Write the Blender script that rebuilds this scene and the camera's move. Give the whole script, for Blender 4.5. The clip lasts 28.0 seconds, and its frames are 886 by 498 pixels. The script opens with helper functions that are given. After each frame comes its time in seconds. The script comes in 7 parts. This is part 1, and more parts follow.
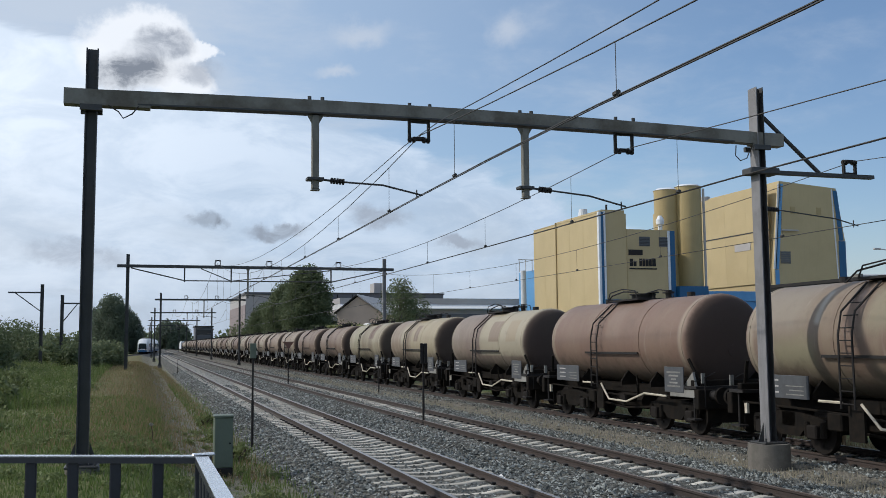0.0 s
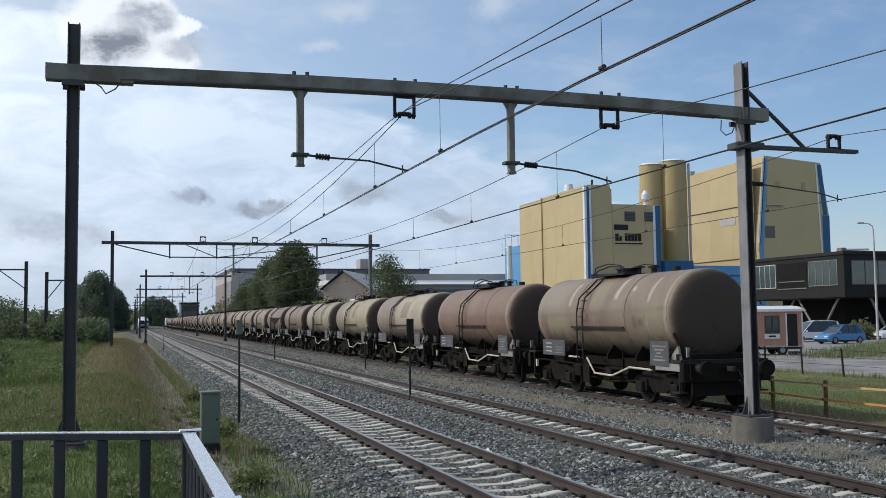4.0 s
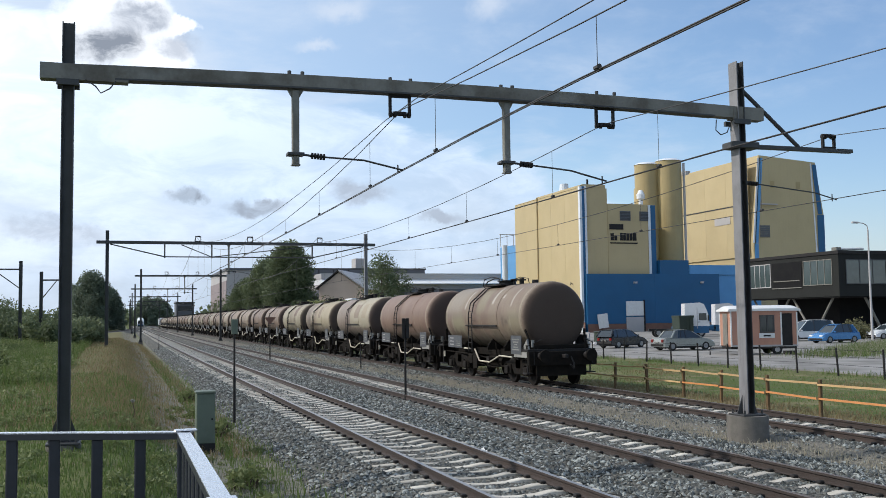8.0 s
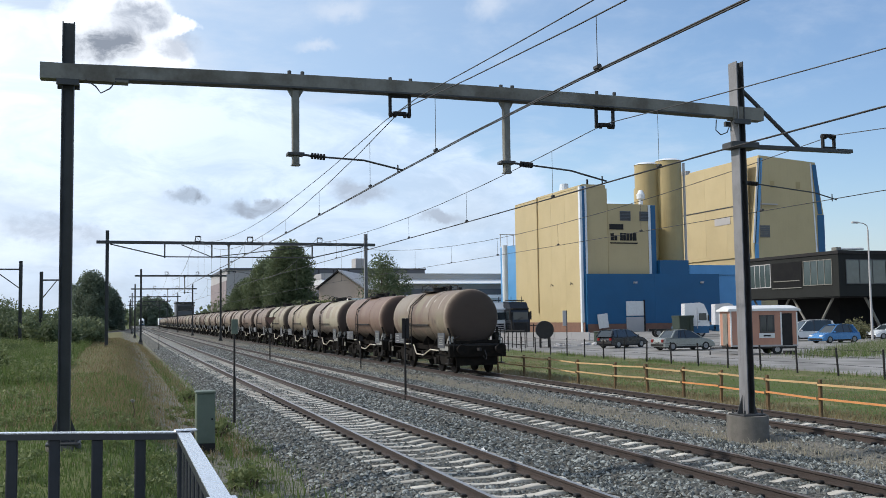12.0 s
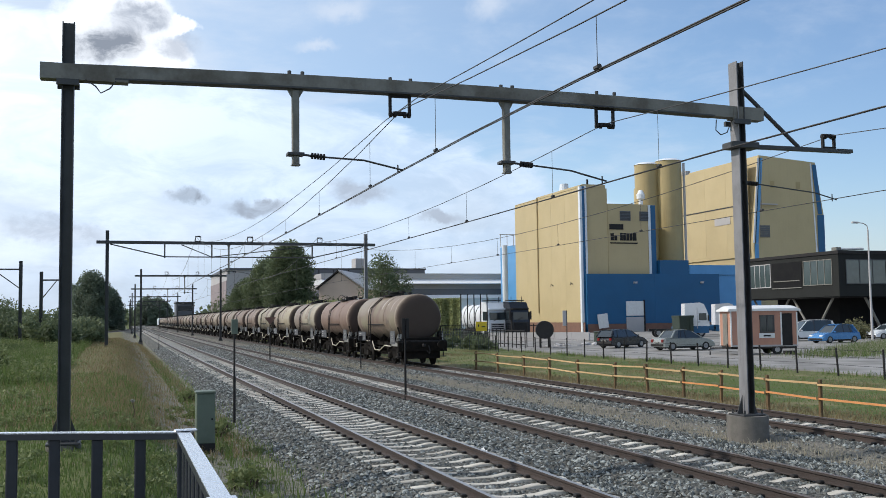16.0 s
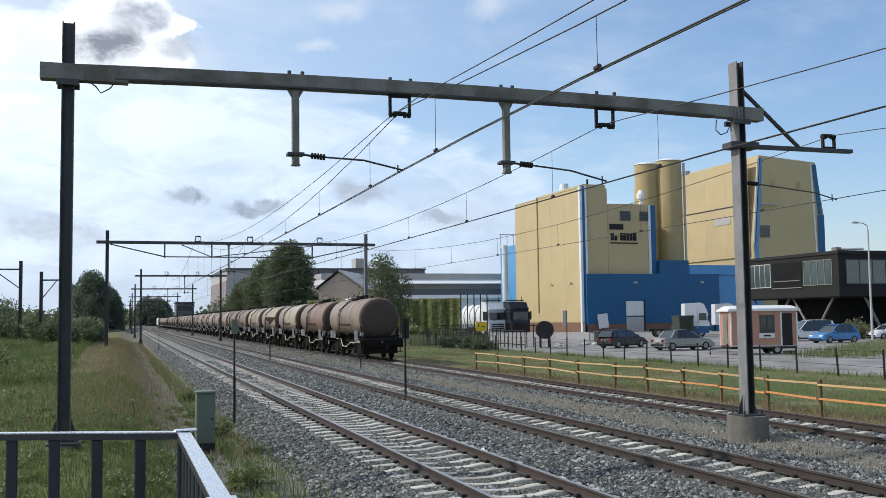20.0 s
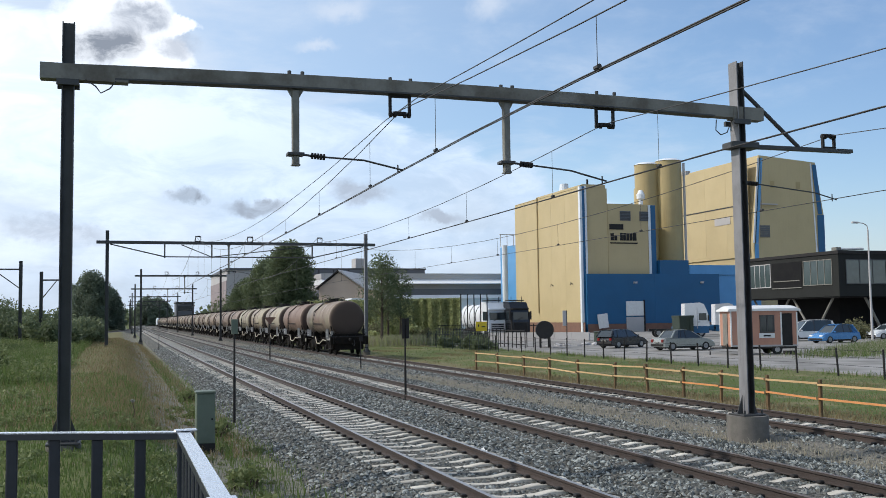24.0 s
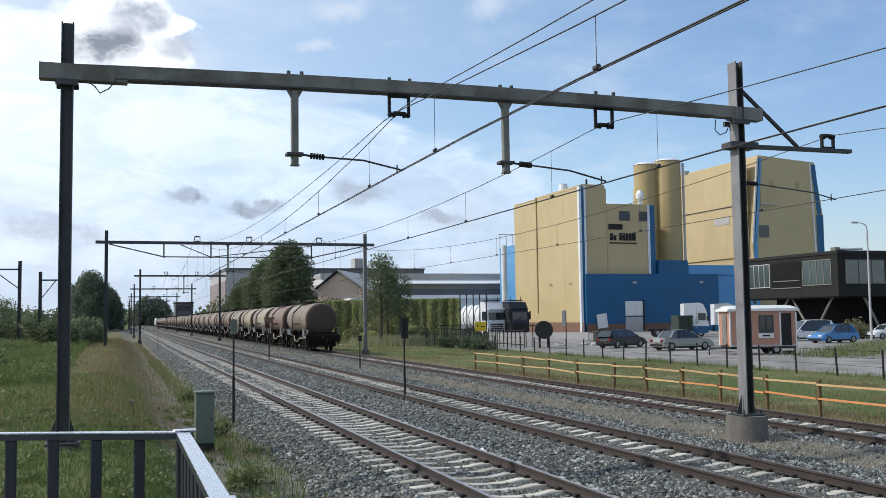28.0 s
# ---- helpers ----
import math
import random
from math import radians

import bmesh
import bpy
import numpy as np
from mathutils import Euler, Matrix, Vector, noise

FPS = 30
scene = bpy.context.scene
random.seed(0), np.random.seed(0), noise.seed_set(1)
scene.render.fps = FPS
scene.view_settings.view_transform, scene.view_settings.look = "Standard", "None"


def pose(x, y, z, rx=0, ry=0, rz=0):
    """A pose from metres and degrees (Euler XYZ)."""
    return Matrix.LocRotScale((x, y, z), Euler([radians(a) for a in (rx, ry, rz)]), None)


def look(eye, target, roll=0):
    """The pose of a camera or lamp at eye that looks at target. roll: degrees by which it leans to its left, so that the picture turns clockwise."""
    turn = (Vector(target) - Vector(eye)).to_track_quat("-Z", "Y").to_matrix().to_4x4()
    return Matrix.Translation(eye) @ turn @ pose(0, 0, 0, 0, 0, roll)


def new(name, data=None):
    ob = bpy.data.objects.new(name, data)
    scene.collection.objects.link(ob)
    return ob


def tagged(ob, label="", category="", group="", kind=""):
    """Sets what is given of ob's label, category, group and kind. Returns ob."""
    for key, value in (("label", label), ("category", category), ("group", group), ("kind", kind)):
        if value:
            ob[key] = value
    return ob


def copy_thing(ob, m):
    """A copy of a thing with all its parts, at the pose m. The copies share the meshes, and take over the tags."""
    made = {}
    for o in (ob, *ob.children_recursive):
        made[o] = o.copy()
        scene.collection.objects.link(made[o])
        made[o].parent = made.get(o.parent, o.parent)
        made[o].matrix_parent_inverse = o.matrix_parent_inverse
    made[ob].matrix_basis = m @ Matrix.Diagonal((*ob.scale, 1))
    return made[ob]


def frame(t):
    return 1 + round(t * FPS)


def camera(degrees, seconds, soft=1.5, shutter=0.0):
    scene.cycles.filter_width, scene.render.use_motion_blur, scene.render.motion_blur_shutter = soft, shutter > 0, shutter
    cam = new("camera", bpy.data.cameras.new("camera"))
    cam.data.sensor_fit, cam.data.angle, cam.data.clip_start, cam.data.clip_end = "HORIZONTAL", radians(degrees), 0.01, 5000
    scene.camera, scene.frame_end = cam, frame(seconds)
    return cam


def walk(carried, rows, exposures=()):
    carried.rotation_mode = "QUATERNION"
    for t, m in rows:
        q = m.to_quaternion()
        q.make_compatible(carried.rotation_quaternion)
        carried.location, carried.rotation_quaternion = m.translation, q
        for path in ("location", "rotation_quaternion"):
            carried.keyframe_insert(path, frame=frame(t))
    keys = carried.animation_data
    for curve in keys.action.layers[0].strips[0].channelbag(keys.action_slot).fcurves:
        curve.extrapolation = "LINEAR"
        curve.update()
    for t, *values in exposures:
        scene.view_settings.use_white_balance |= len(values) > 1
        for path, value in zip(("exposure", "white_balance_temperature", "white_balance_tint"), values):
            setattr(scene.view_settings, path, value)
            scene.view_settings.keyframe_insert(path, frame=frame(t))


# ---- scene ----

# ---------------- camera ----------------
cam = camera(48.68, 28.0, soft=0.8)
EYE = (0.0, 0.0, 2.42)


def aim(yaw, pitch, roll):
    """The camera's pose: heading right of the line, upward tilt and lean, in degrees."""
    a, b = radians(yaw), radians(pitch)
    way = Vector((math.sin(a) * math.cos(b), math.cos(a) * math.cos(b), math.sin(b)))
    return look(EYE, Vector(EYE) + 10 * way, roll)


walk(cam, [
    (0.0, aim(17.345, 5.471, -0.479)), (0.5, aim(17.504, 5.373, -0.402)), (0.7, aim(17.60, 5.25, -0.41)),
    (0.8, aim(17.74, 4.12, -0.44)), (1.0, aim(17.761, 4.236, -0.458)), (1.5, aim(17.739, 4.218, -0.536)),
    (2.0, aim(17.823, 4.154, -0.668)), (2.5, aim(17.831, 4.103, -0.67)), (3.0, aim(17.918, 4.092, -0.645)),
    (3.5, aim(18.053, 4.051, -0.708)), (4.5, aim(18.22, 4.02, -0.74)), (5.5, aim(18.328, 4.0, -0.757)),
    (6.0, aim(18.34, 4.0, -0.759)), (7.0, aim(18.38, 4.0, -0.765)), (7.5, aim(18.42, 3.999, -0.773)),
    (9.0, aim(18.42, 3.999, -0.773)), (26.0, aim(18.42, 3.999, -0.773)), (28.0, aim(18.466, 3.999, -0.781))],
    exposures=[(0.0, -0.3), (0.7, -0.32), (1.0, -0.44), (3.0, -0.4), (4.5, -0.10), (6.0, 0.04), (28.0, 0.04)])

# ---------------- sky and sun ----------------
SUN_AZ, SUN_EL = radians(-72), radians(38)
SUN_DIR = Vector((math.sin(SUN_AZ) * math.cos(SUN_EL), math.cos(SUN_AZ) * math.cos(SUN_EL), math.sin(SUN_EL)))
sun = new("sun", bpy.data.lights.new("sun", "SUN"))
sun.data.energy, sun.data.angle, sun.data.color = 3.05, radians(1.3), (1.0, 0.95, 0.87)
sun.matrix_world = look(SUN_DIR * 100, (0, 0, 0))


class Nodes:
    """Short hand for wiring a node tree."""

    def __init__(self, tree):
        self.t = tree
        tree.nodes.clear()

    def add(self, kind, props=None, **sockets):
        n = self.t.nodes.new(kind)
        for k, v in (props or {}).items():
            setattr(n, k, v)
        for k, v in sockets.items():
            key = int(k[1:]) if k[0] == "i" and k[1:].isdigit() else k.replace("_", " ")
            if isinstance(v, bpy.types.NodeSocket):
                self.t.links.new(v, n.inputs[key])
            else:
                n.inputs[key].default_value = v
        return n

    def math(self, op, a, b=0.0, clamp=False):
        return self.add("ShaderNodeMath", {"operation": op, "use_clamp": clamp}, i0=a, i1=b).outputs[0]

    def vec(self, op, a, b=(0, 0, 0)):
        n = self.add("ShaderNodeVectorMath", {"operation": op}, i0=a, i1=b)
        return n.outputs["Value"] if op in ("DOT_PRODUCT", "LENGTH", "DISTANCE") else n.outputs[0]

    def mix(self, f, a, b, mode="MIX"):
        n = self.t.nodes.new("ShaderNodeMix")
        n.data_type, n.blend_type = "RGBA", mode
        for s, v in ((n.inputs[0], f), (n.inputs[6], a), (n.inputs[7], b)):
            if isinstance(v, bpy.types.NodeSocket):
                self.t.links.new(v, s)
            else:
                s.default_value = (*v, 1) if isinstance(v, tuple) and len(v) == 3 else v
        return n.outputs[2]

    def ramp(self, f, lo, hi):
        return self.add("ShaderNodeMapRange", {"interpolation_type": "SMOOTHSTEP"}, Value=f, From_Min=lo, From_Max=hi).outputs[0]

    def noise(self, v, scale, detail=4.0, rough=0.55, dist=0.0):
        return self.add("ShaderNodeTexNoise", None, Vector=v, Scale=scale, Detail=detail, Roughness=rough, Distortion=dist).outputs[0]

    def link(self, a, b):
        self.t.links.new(a, b)


def heading(yaw, up):
    """The direction at that heading right of the line and that height above the horizon, in degrees."""
    a, b = radians(yaw), radians(up)
    return (math.sin(a) * math.cos(b), math.cos(a) * math.cos(b), math.sin(b))


def make_world():
    w = bpy.data.worlds.new("sky")
    scene.world = w
    w.use_nodes = True
    n = Nodes(w.node_tree)
    d = n.add("ShaderNodeTexCoord").outputs["Generated"]
    sky = n.add("ShaderNodeTexSky", {"sky_type": "NISHITA", "sun_disc": False, "sun_elevation": SUN_EL, "sun_rotation": SUN_AZ % (2 * math.pi),
                                     "air_density": 1.0, "dust_density": 0.6, "ozone_density": 1.6}).outputs[0]
    blue = n.vec("MULTIPLY", sky, (0.145, 0.156, 0.166))
    sep = n.add("ShaderNodeSeparateXYZ", None, Vector=d)
    z = n.math("MAXIMUM", sep.outputs[2], 0.0)
    # cloud layer: coordinates on a plane overhead
    k = n.math("DIVIDE", 1.0, n.math("ADD", z, 0.16))
    flat = n.vec("MULTIPLY", d, n.add("ShaderNodeCombineXYZ", None, X=k, Y=k, Z=0.0).outputs[0])
    n1 = n.noise(flat, 1.1, 7, 0.6, 0.5)
    n2 = n.noise(flat, 3.4, 6, 0.62, 0.3)
    n3 = n.noise(n.vec("MULTIPLY", d, (1.0, 1.0, 3.2)), 5.5, 6, 0.6, 0.4)
    near_sun = n.vec("DOT_PRODUCT", d, tuple(SUN_DIR))
    glare = n.ramp(near_sun, 0.10, 0.62)
    # the long bright bank on the sunward side, with its slanting upper edge
    side = n.vec("DOT_PRODUCT", d, (-0.235, 0.271, -0.933))
    bank = n.ramp(n.math("ADD", side, n.math("MULTIPLY", n.math("SUBTRACT", n3, 0.5), 0.09)), 0.006, 0.022)
    wisps = n.ramp(n.math("ADD", n.math("ADD", n.math("MULTIPLY", n1, 0.6), n.math("MULTIPLY", n2, 0.4)), n.math("MULTIPLY", glare, 0.24)), 0.47, 0.74)
    puff = n.ramp(n.noise(n.vec("MULTIPLY", d, (1.0, 1.0, 2.4)), 9.0, 7, 0.62, 0.6), 0.36, 0.62)
    shine = n.math("ADD", n.math("MULTIPLY", glare, 0.72), n.math("MULTIPLY", puff, 0.34), True)
    lit = n.mix(shine, (0.58, 0.74, 0.96), (1.12, 1.24, 1.40))
    grey = n.math("MULTIPLY", n.ramp(z, 0.20, 0.03), n.ramp(n3, 0.36, 0.66))
    lit = n.mix(n.math("MULTIPLY", grey, 0.72), lit, (0.45, 0.55, 0.68))
    # clear sky deepens away from the sun
    deep = n.math("ADD", 0.74, n.math("MULTIPLY", n.ramp(near_sun, -0.45, 0.05), 0.26))
    blue = n.vec("MULTIPLY", blue, n.add("ShaderNodeCombineXYZ", None, X=deep, Y=deep, Z=n.math("POWER", deep, 0.75)).outputs[0])
    blue = n.mix(n.math("MULTIPLY", n.ramp(near_sun, -0.10, 0.42), 0.52), blue, (0.66, 0.82, 1.02))
    # the veil thins out into clear blue away from the sun
    veil = n.math("MULTIPLY", wisps, n.math("ADD", 0.14, n.math("MULTIPLY", n.ramp(near_sun, -0.40, 0.15), 0.50)))
    col = n.mix(veil, blue, (0.76, 0.84, 0.96))
    col = n.mix(n.math("MULTIPLY", bank, 0.94), col, lit)
    haze = n.ramp(z, 0.14, 0.0)
    col = n.mix(n.math("MULTIPLY", haze, 0.45), col, (0.60, 0.68, 0.80))
    # single dark fair-weather clouds
    wob = n.add("ShaderNodeTexNoise", None, Vector=d, Scale=16.0, Detail=6.0, Roughness=0.62).outputs["Color"]
    dd = n.vec("ADD", d, n.vec("SCALE", n.vec("SUBTRACT", wob, (0.5, 0.5, 0.5))))
    dd.node.inputs[1].links[0].from_node.inputs["Scale"].default_value = 0.055
    for yaw, up, ry, size in ((-0.3, 16.2, 0.62, 0.066), (2.2, 14.7, 0.6, 0.036), (3.4, 16.4, 0.5, 0.022)):
        b = heading(yaw, up)
        off = n.vec("MULTIPLY", n.vec("SUBTRACT", dd, b), (1.0, 1.0, 1.0 / ry))
        near = n.ramp(n.vec("LENGTH", off), size, size * 0.7)
        col = n.mix(n.math("MULTIPLY", near, 0.85), col, (1.15, 1.20, 1.28))
    tufts = n.noise(n.vec("MULTIPLY", d, (1.0, 1.0, 1.7)), 26.0, 7, 0.66, 0.5)
    ragged = n.math("ADD", 0.55, n.math("MULTIPLY", n.ramp(tufts, 0.36, 0.60), 0.6))
    for yaw, up, ry, size, tone, edge in ((-0.5, 15.3, 0.55, 0.046, 0.34, 0.9), (1.1, 16.6, 0.45, 0.036, 0.46, 0.75), (3.8, 6.95, 0.36, 0.030, 0.30, 0.85), (13.8, 7.4, 0.40, 0.040, 0.45, 0.6),
                                         (7.6, 6.5, 0.30, 0.036, 0.38, 0.7), (3.0, 15.2, 0.55, 0.030, 0.50, 0.6), (18.5, 5.7, 0.24, 0.036, 0.45, 0.6), (-3.0, 5.0, 0.3, 0.06, 0.5, 0.5)):
        b = heading(yaw, up)
        off = n.vec("MULTIPLY", n.vec("SUBTRACT", dd, b), (1.0, 1.0, 1.0 / ry))
        near = n.ramp(n.vec("LENGTH", off), size, size * 0.35)
        col = n.mix(n.math("MULTIPLY", n.math("MULTIPLY", near, edge), ragged, True), col, (tone * 0.84, tone * 0.96, tone * 1.18))
    for yaw, up, ry, size in ((21.4, 18.1, 1.0, 0.026), (12.5, 17.8, 0.35, 0.05), (11.0, 15.6, 0.3, 0.03)):
        b = heading(yaw, up)
        off = n.vec("MULTIPLY", n.vec("SUBTRACT", dd, b), (1.0, 1.0, 1.0 / ry))
        near = n.ramp(n.vec("LENGTH", off), size, size * 0.1)
        col = n.mix(n.math("MULTIPLY", near, 0.5), col, (0.80, 0.86, 0.96))
    bg = n.add("ShaderNodeBackground", None, Color=col, Strength=1.0)
    out = n.add("ShaderNodeOutputWorld")
    n.link(bg.outputs[0], out.inputs[0])


make_world()

# ---------------- materials ----------------
MATS = {}


def mat(name, base, second=None, rough=0.7, metal=0.0, scale=3.0, fine=40.0, amount=0.5, bump=0.15, depth=0.01, stretch=(1, 1, 1), each=0.0, streak=0.0, spec=0.5):
    """A weathered surface: two colours mixed by noise at two sizes, per-piece shade, fine relief, downward dirt streaks."""
    if name in MATS:
        return MATS[name]
    m = bpy.data.materials.new(name)
    m.use_nodes = True
    n = Nodes(m.node_tree)
    second = second or tuple(c * 0.72 for c in base)
    co = n.add("ShaderNodeTexCoord").outputs["Object"]
    info = n.add("ShaderNodeObjectInfo").outputs["Random"]
    shift = n.vec("ADD", co, n.add("ShaderNodeCombineXYZ", None, X=n.math("MULTIPLY", info, 37.0), Y=n.math("MULTIPLY", info, 91.0), Z=0.0).outputs[0])
    v = n.vec("MULTIPLY", shift, stretch)
    big = n.ramp(n.noise(v, scale, 5), 0.36, 0.66)
    small = n.noise(v, fine, 4, 0.6)
    f = n.math("MULTIPLY", big, amount)
    f = n.math("ADD", f, n.math("MULTIPLY", n.math("SUBTRACT", small, 0.5), 0.5), True)
    col = n.mix(f, base, second)
    if streak:
        sv = n.vec("MULTIPLY", shift, (1, 1, 0.06))
        s = n.ramp(n.noise(sv, 5.0, 5, 0.65), 0.50, 0.75)
        col = n.mix(n.math("MULTIPLY", s, streak), col, tuple(c * 0.45 for c in base))
    if each:
        g = n.math("ADD", n.math("MULTIPLY", info, each * 2), 1.0 - each)
        col = n.mix(1.0, col, n.add("ShaderNodeCombineColor", None, Red=g, Green=g, Blue=g).outputs[0], "MULTIPLY")
    r = n.math("ADD", n.math("MULTIPLY", n.math("SUBTRACT", small, 0.5), 0.25), rough, True)
    b = n.add("ShaderNodeBump", None, Strength=bump, Distance=depth, Height=small)
    p = n.add("ShaderNodeBsdfPrincipled", None, Base_Color=col, Roughness=r, Metallic=metal, Normal=b.outputs[0])
    p.inputs["Specular IOR Level"].default_value = spec
    out = n.add("ShaderNodeOutputMaterial")
    n.link(p.outputs[0], out.inputs[0])
    MATS[name] = m
    return m


def glass_mat(name, tint, rough=0.06):
    if name in MATS:
        return MATS[name]
    m = bpy.data.materials.new(name)
    m.use_nodes = True
    n = Nodes(m.node_tree)
    co = n.add("ShaderNodeTexCoord").outputs["Object"]
    nz = n.noise(co, 1.2, 2)
    b = n.add("ShaderNodeBump", None, Strength=0.03, Distance=0.02, Height=nz)
    col = n.mix(nz, tint, tuple(c * 0.6 for c in tint))
    p = n.add("ShaderNodeBsdfPrincipled", None, Base_Color=col, Roughness=rough, Normal=b.outputs[0])
    p.inputs["Specular IOR Level"].default_value = 0.8
    out = n.add("ShaderNodeOutputMaterial")
    n.link(p.outputs[0], out.inputs[0])
    MATS[name] = m
    return m


def leaf_mat(name, a, b):
    """Leaves: colour per clump, some light passing through."""
    if name in MATS:
        return MATS[name]
    m = bpy.data.materials.new(name)
    m.use_nodes = True
    n = Nodes(m.node_tree)
    g = n.add("ShaderNodeNewGeometry")
    co = n.add("ShaderNodeTexCoord").outputs["Object"]
    f = n.math("ADD", n.math("MULTIPLY", g.outputs["Random Per Island"], 0.6), n.math("MULTIPLY", n.noise(co, 0.6, 3), 0.5), True)
    col = n.mix(f, a, b)
    d = n.add("ShaderNodeBsdfPrincipled", None, Base_Color=col, Roughness=0.6)
    d.inputs["Specular IOR Level"].default_value = 0.25
    t = n.add("ShaderNodeBsdfTranslucent", None, Color=col)
    mx = n.add("ShaderNodeMixShader", None, Fac=0.38)
    n.link(d.outputs[0], mx.inputs[1])
    n.link(t.outputs[0], mx.inputs[2])
    out = n.add("ShaderNodeOutputMaterial")
    n.link(mx.outputs[0], out.inputs[0])
    MATS[name] = m
    return m


def ground_mat():
    """Grass, dry tall grass and bare earth, by patches of their own."""
    m = bpy.data.materials.new("grass_ground")
    m.use_nodes = True
    n = Nodes(m.node_tree)
    co = n.add("ShaderNodeTexCoord").outputs["Object"]
    big = n.ramp(n.noise(co, 0.11, 5), 0.40, 0.62)
    mid = n.noise(co, 1.3, 5, 0.65)
    fine = n.noise(co, 14.0, 4, 0.7)
    sep = n.add("ShaderNodeSeparateXYZ", None, Vector=n.vec("ADD", co, n.vec("SCALE", n.add("ShaderNodeTexNoise", None, Vector=co, Scale=0.35, Detail=4.0).outputs["Color"])))
    dry = n.math("MULTIPLY", n.ramp(sep.outputs[0], -3.6, 0.2), n.ramp(sep.outputs[0], 4.0, 2.8))
    dry = n.math("MULTIPLY", dry, n.ramp(sep.outputs[1], 19.0, 28.0))
    dry = n.math("MULTIPLY", dry, n.ramp(mid, 0.25, 0.55))
    green = n.mix(big, (0.095, 0.13, 0.038), (0.15, 0.16, 0.062))
    green = n.mix(n.ramp(mid, 0.45, 0.72), green, (0.14, 0.125, 0.070))
    col = n.mix(n.math("MULTIPLY", dry, 0.85), green, (0.165, 0.135, 0.070))
    earth = n.math("MULTIPLY", n.math("MULTIPLY", n.ramp(sep.outputs[0], 1.1, 1.9), n.ramp(sep.outputs[0], 4.6, 3.8)), n.ramp(n.noise(co, 0.9, 5), 0.32, 0.52))
    grit = n.mix(n.ramp(n.noise(co, 38.0, 3, 0.7), 0.42, 0.62), (0.13, 0.122, 0.105), (0.30, 0.285, 0.25))
    col = n.mix(n.math("MULTIPLY", earth, 0.85), col, grit)
    col = n.mix(n.math("MULTIPLY", n.ramp(fine, 0.35, 0.75), 0.40), col, (0.05, 0.055, 0.022))
    # bleached strip along the track side of the verge, and straw patches across it
    straw = n.math("MULTIPLY", n.ramp(sep.outputs[0], 16.6, 17.4), n.ramp(sep.outputs[0], 20.4, 18.8))
    straw = n.math("MAXIMUM", straw, n.math("MULTIPLY", n.ramp(sep.outputs[0], 17.0, 18.0), n.ramp(n.noise(co, 0.45, 5, 0.6), 0.52, 0.64)))
    col = n.mix(n.math("MULTIPLY", n.math("MULTIPLY", straw, n.ramp(mid, 0.25, 0.6)), 0.7), col, (0.235, 0.195, 0.115))
    b = n.add("ShaderNodeBump", None, Strength=0.6, Distance=0.06, Height=n.math("ADD", fine, mid))
    p = n.add("ShaderNodeBsdfPrincipled", None, Base_Color=col, Roughness=0.9, Normal=b.outputs[0])
    p.inputs["Specular IOR Level"].default_value = 0.15
    out = n.add("ShaderNodeOutputMaterial")
    n.link(p.outputs[0], out.inputs[0])
    return m


def ballast_mat():
    m = bpy.data.materials.new("ballast")
    m.use_nodes = True
    n = Nodes(m.node_tree)
    co = n.add("ShaderNodeTexCoord").outputs["Object"]
    vor = n.add("ShaderNodeTexVoronoi", None, Vector=co, Scale=17.0)
    big = n.ramp(n.noise(co, 0.5, 5, 0.6), 0.40, 0.68)
    stone = n.mix(n.add("ShaderNodeSeparateColor", None, Color=vor.outputs["Color"]).outputs[0], (0.050, 0.051, 0.046), (0.185, 0.184, 0.166))
    sep = n.add("ShaderNodeSeparateXYZ", None, Vector=n.vec("ADD", co, n.vec("SCALE", n.add("ShaderNodeTexNoise", None, Vector=co, Scale=0.8, Detail=4.0).outputs["Color"])))
    # weathered strip between the second and third track, and dust along the shoulder
    strip = n.math("MULTIPLY", n.ramp(sep.outputs[0], 11.6, 12.3), n.ramp(sep.outputs[0], 14.0, 13.5))
    strip = n.math("MULTIPLY", strip, n.ramp(n.noise(co, 1.7, 4), 0.30, 0.55))
    col = n.mix(n.math("MULTIPLY", big, 0.35), stone, (0.14, 0.115, 0.09))
    col = n.mix(n.math("MULTIPLY", strip, 0.75), col, (0.26, 0.235, 0.19))
    col = n.mix(n.math("MULTIPLY", n.ramp(n.noise(co, 2.2, 6, 0.75), 0.42, 0.66), 0.5), col, (0.045, 0.047, 0.045))
    b = n.add("ShaderNodeBump", None, Strength=0.9, Distance=0.05, Height=n.math("SUBTRACT", 1.0, vor.outputs["Distance"]))
    p = n.add("ShaderNodeBsdfPrincipled", None, Base_Color=col, Roughness=0.9, Normal=b.outputs[0])
    p.inputs["Specular IOR Level"].default_value = 0.2
    out = n.add("ShaderNodeOutputMaterial")
    n.link(p.outputs[0], out.inputs[0])
    return m


def stone_mat():
    m = bpy.data.materials.new("crushed_stone")
    m.use_nodes = True
    n = Nodes(m.node_tree)
    g = n.add("ShaderNodeNewGeometry").outputs["Random Per Island"]
    co = n.add("ShaderNodeTexCoord").outputs["Object"]
    col = n.mix(n.math("POWER", g, 2.0), (0.041, 0.046, 0.043), (0.345, 0.364, 0.345))
    col = n.mix(n.math("MULTIPLY", n.ramp(n.noise(co, 0.6, 4), 0.45, 0.7), 0.22), col, (0.15, 0.125, 0.10))
    p = n.add("ShaderNodeBsdfPrincipled", None, Base_Color=col, Roughness=0.85)
    out = n.add("ShaderNodeOutputMaterial")
    n.link(p.outputs[0], out.inputs[0])
    return m


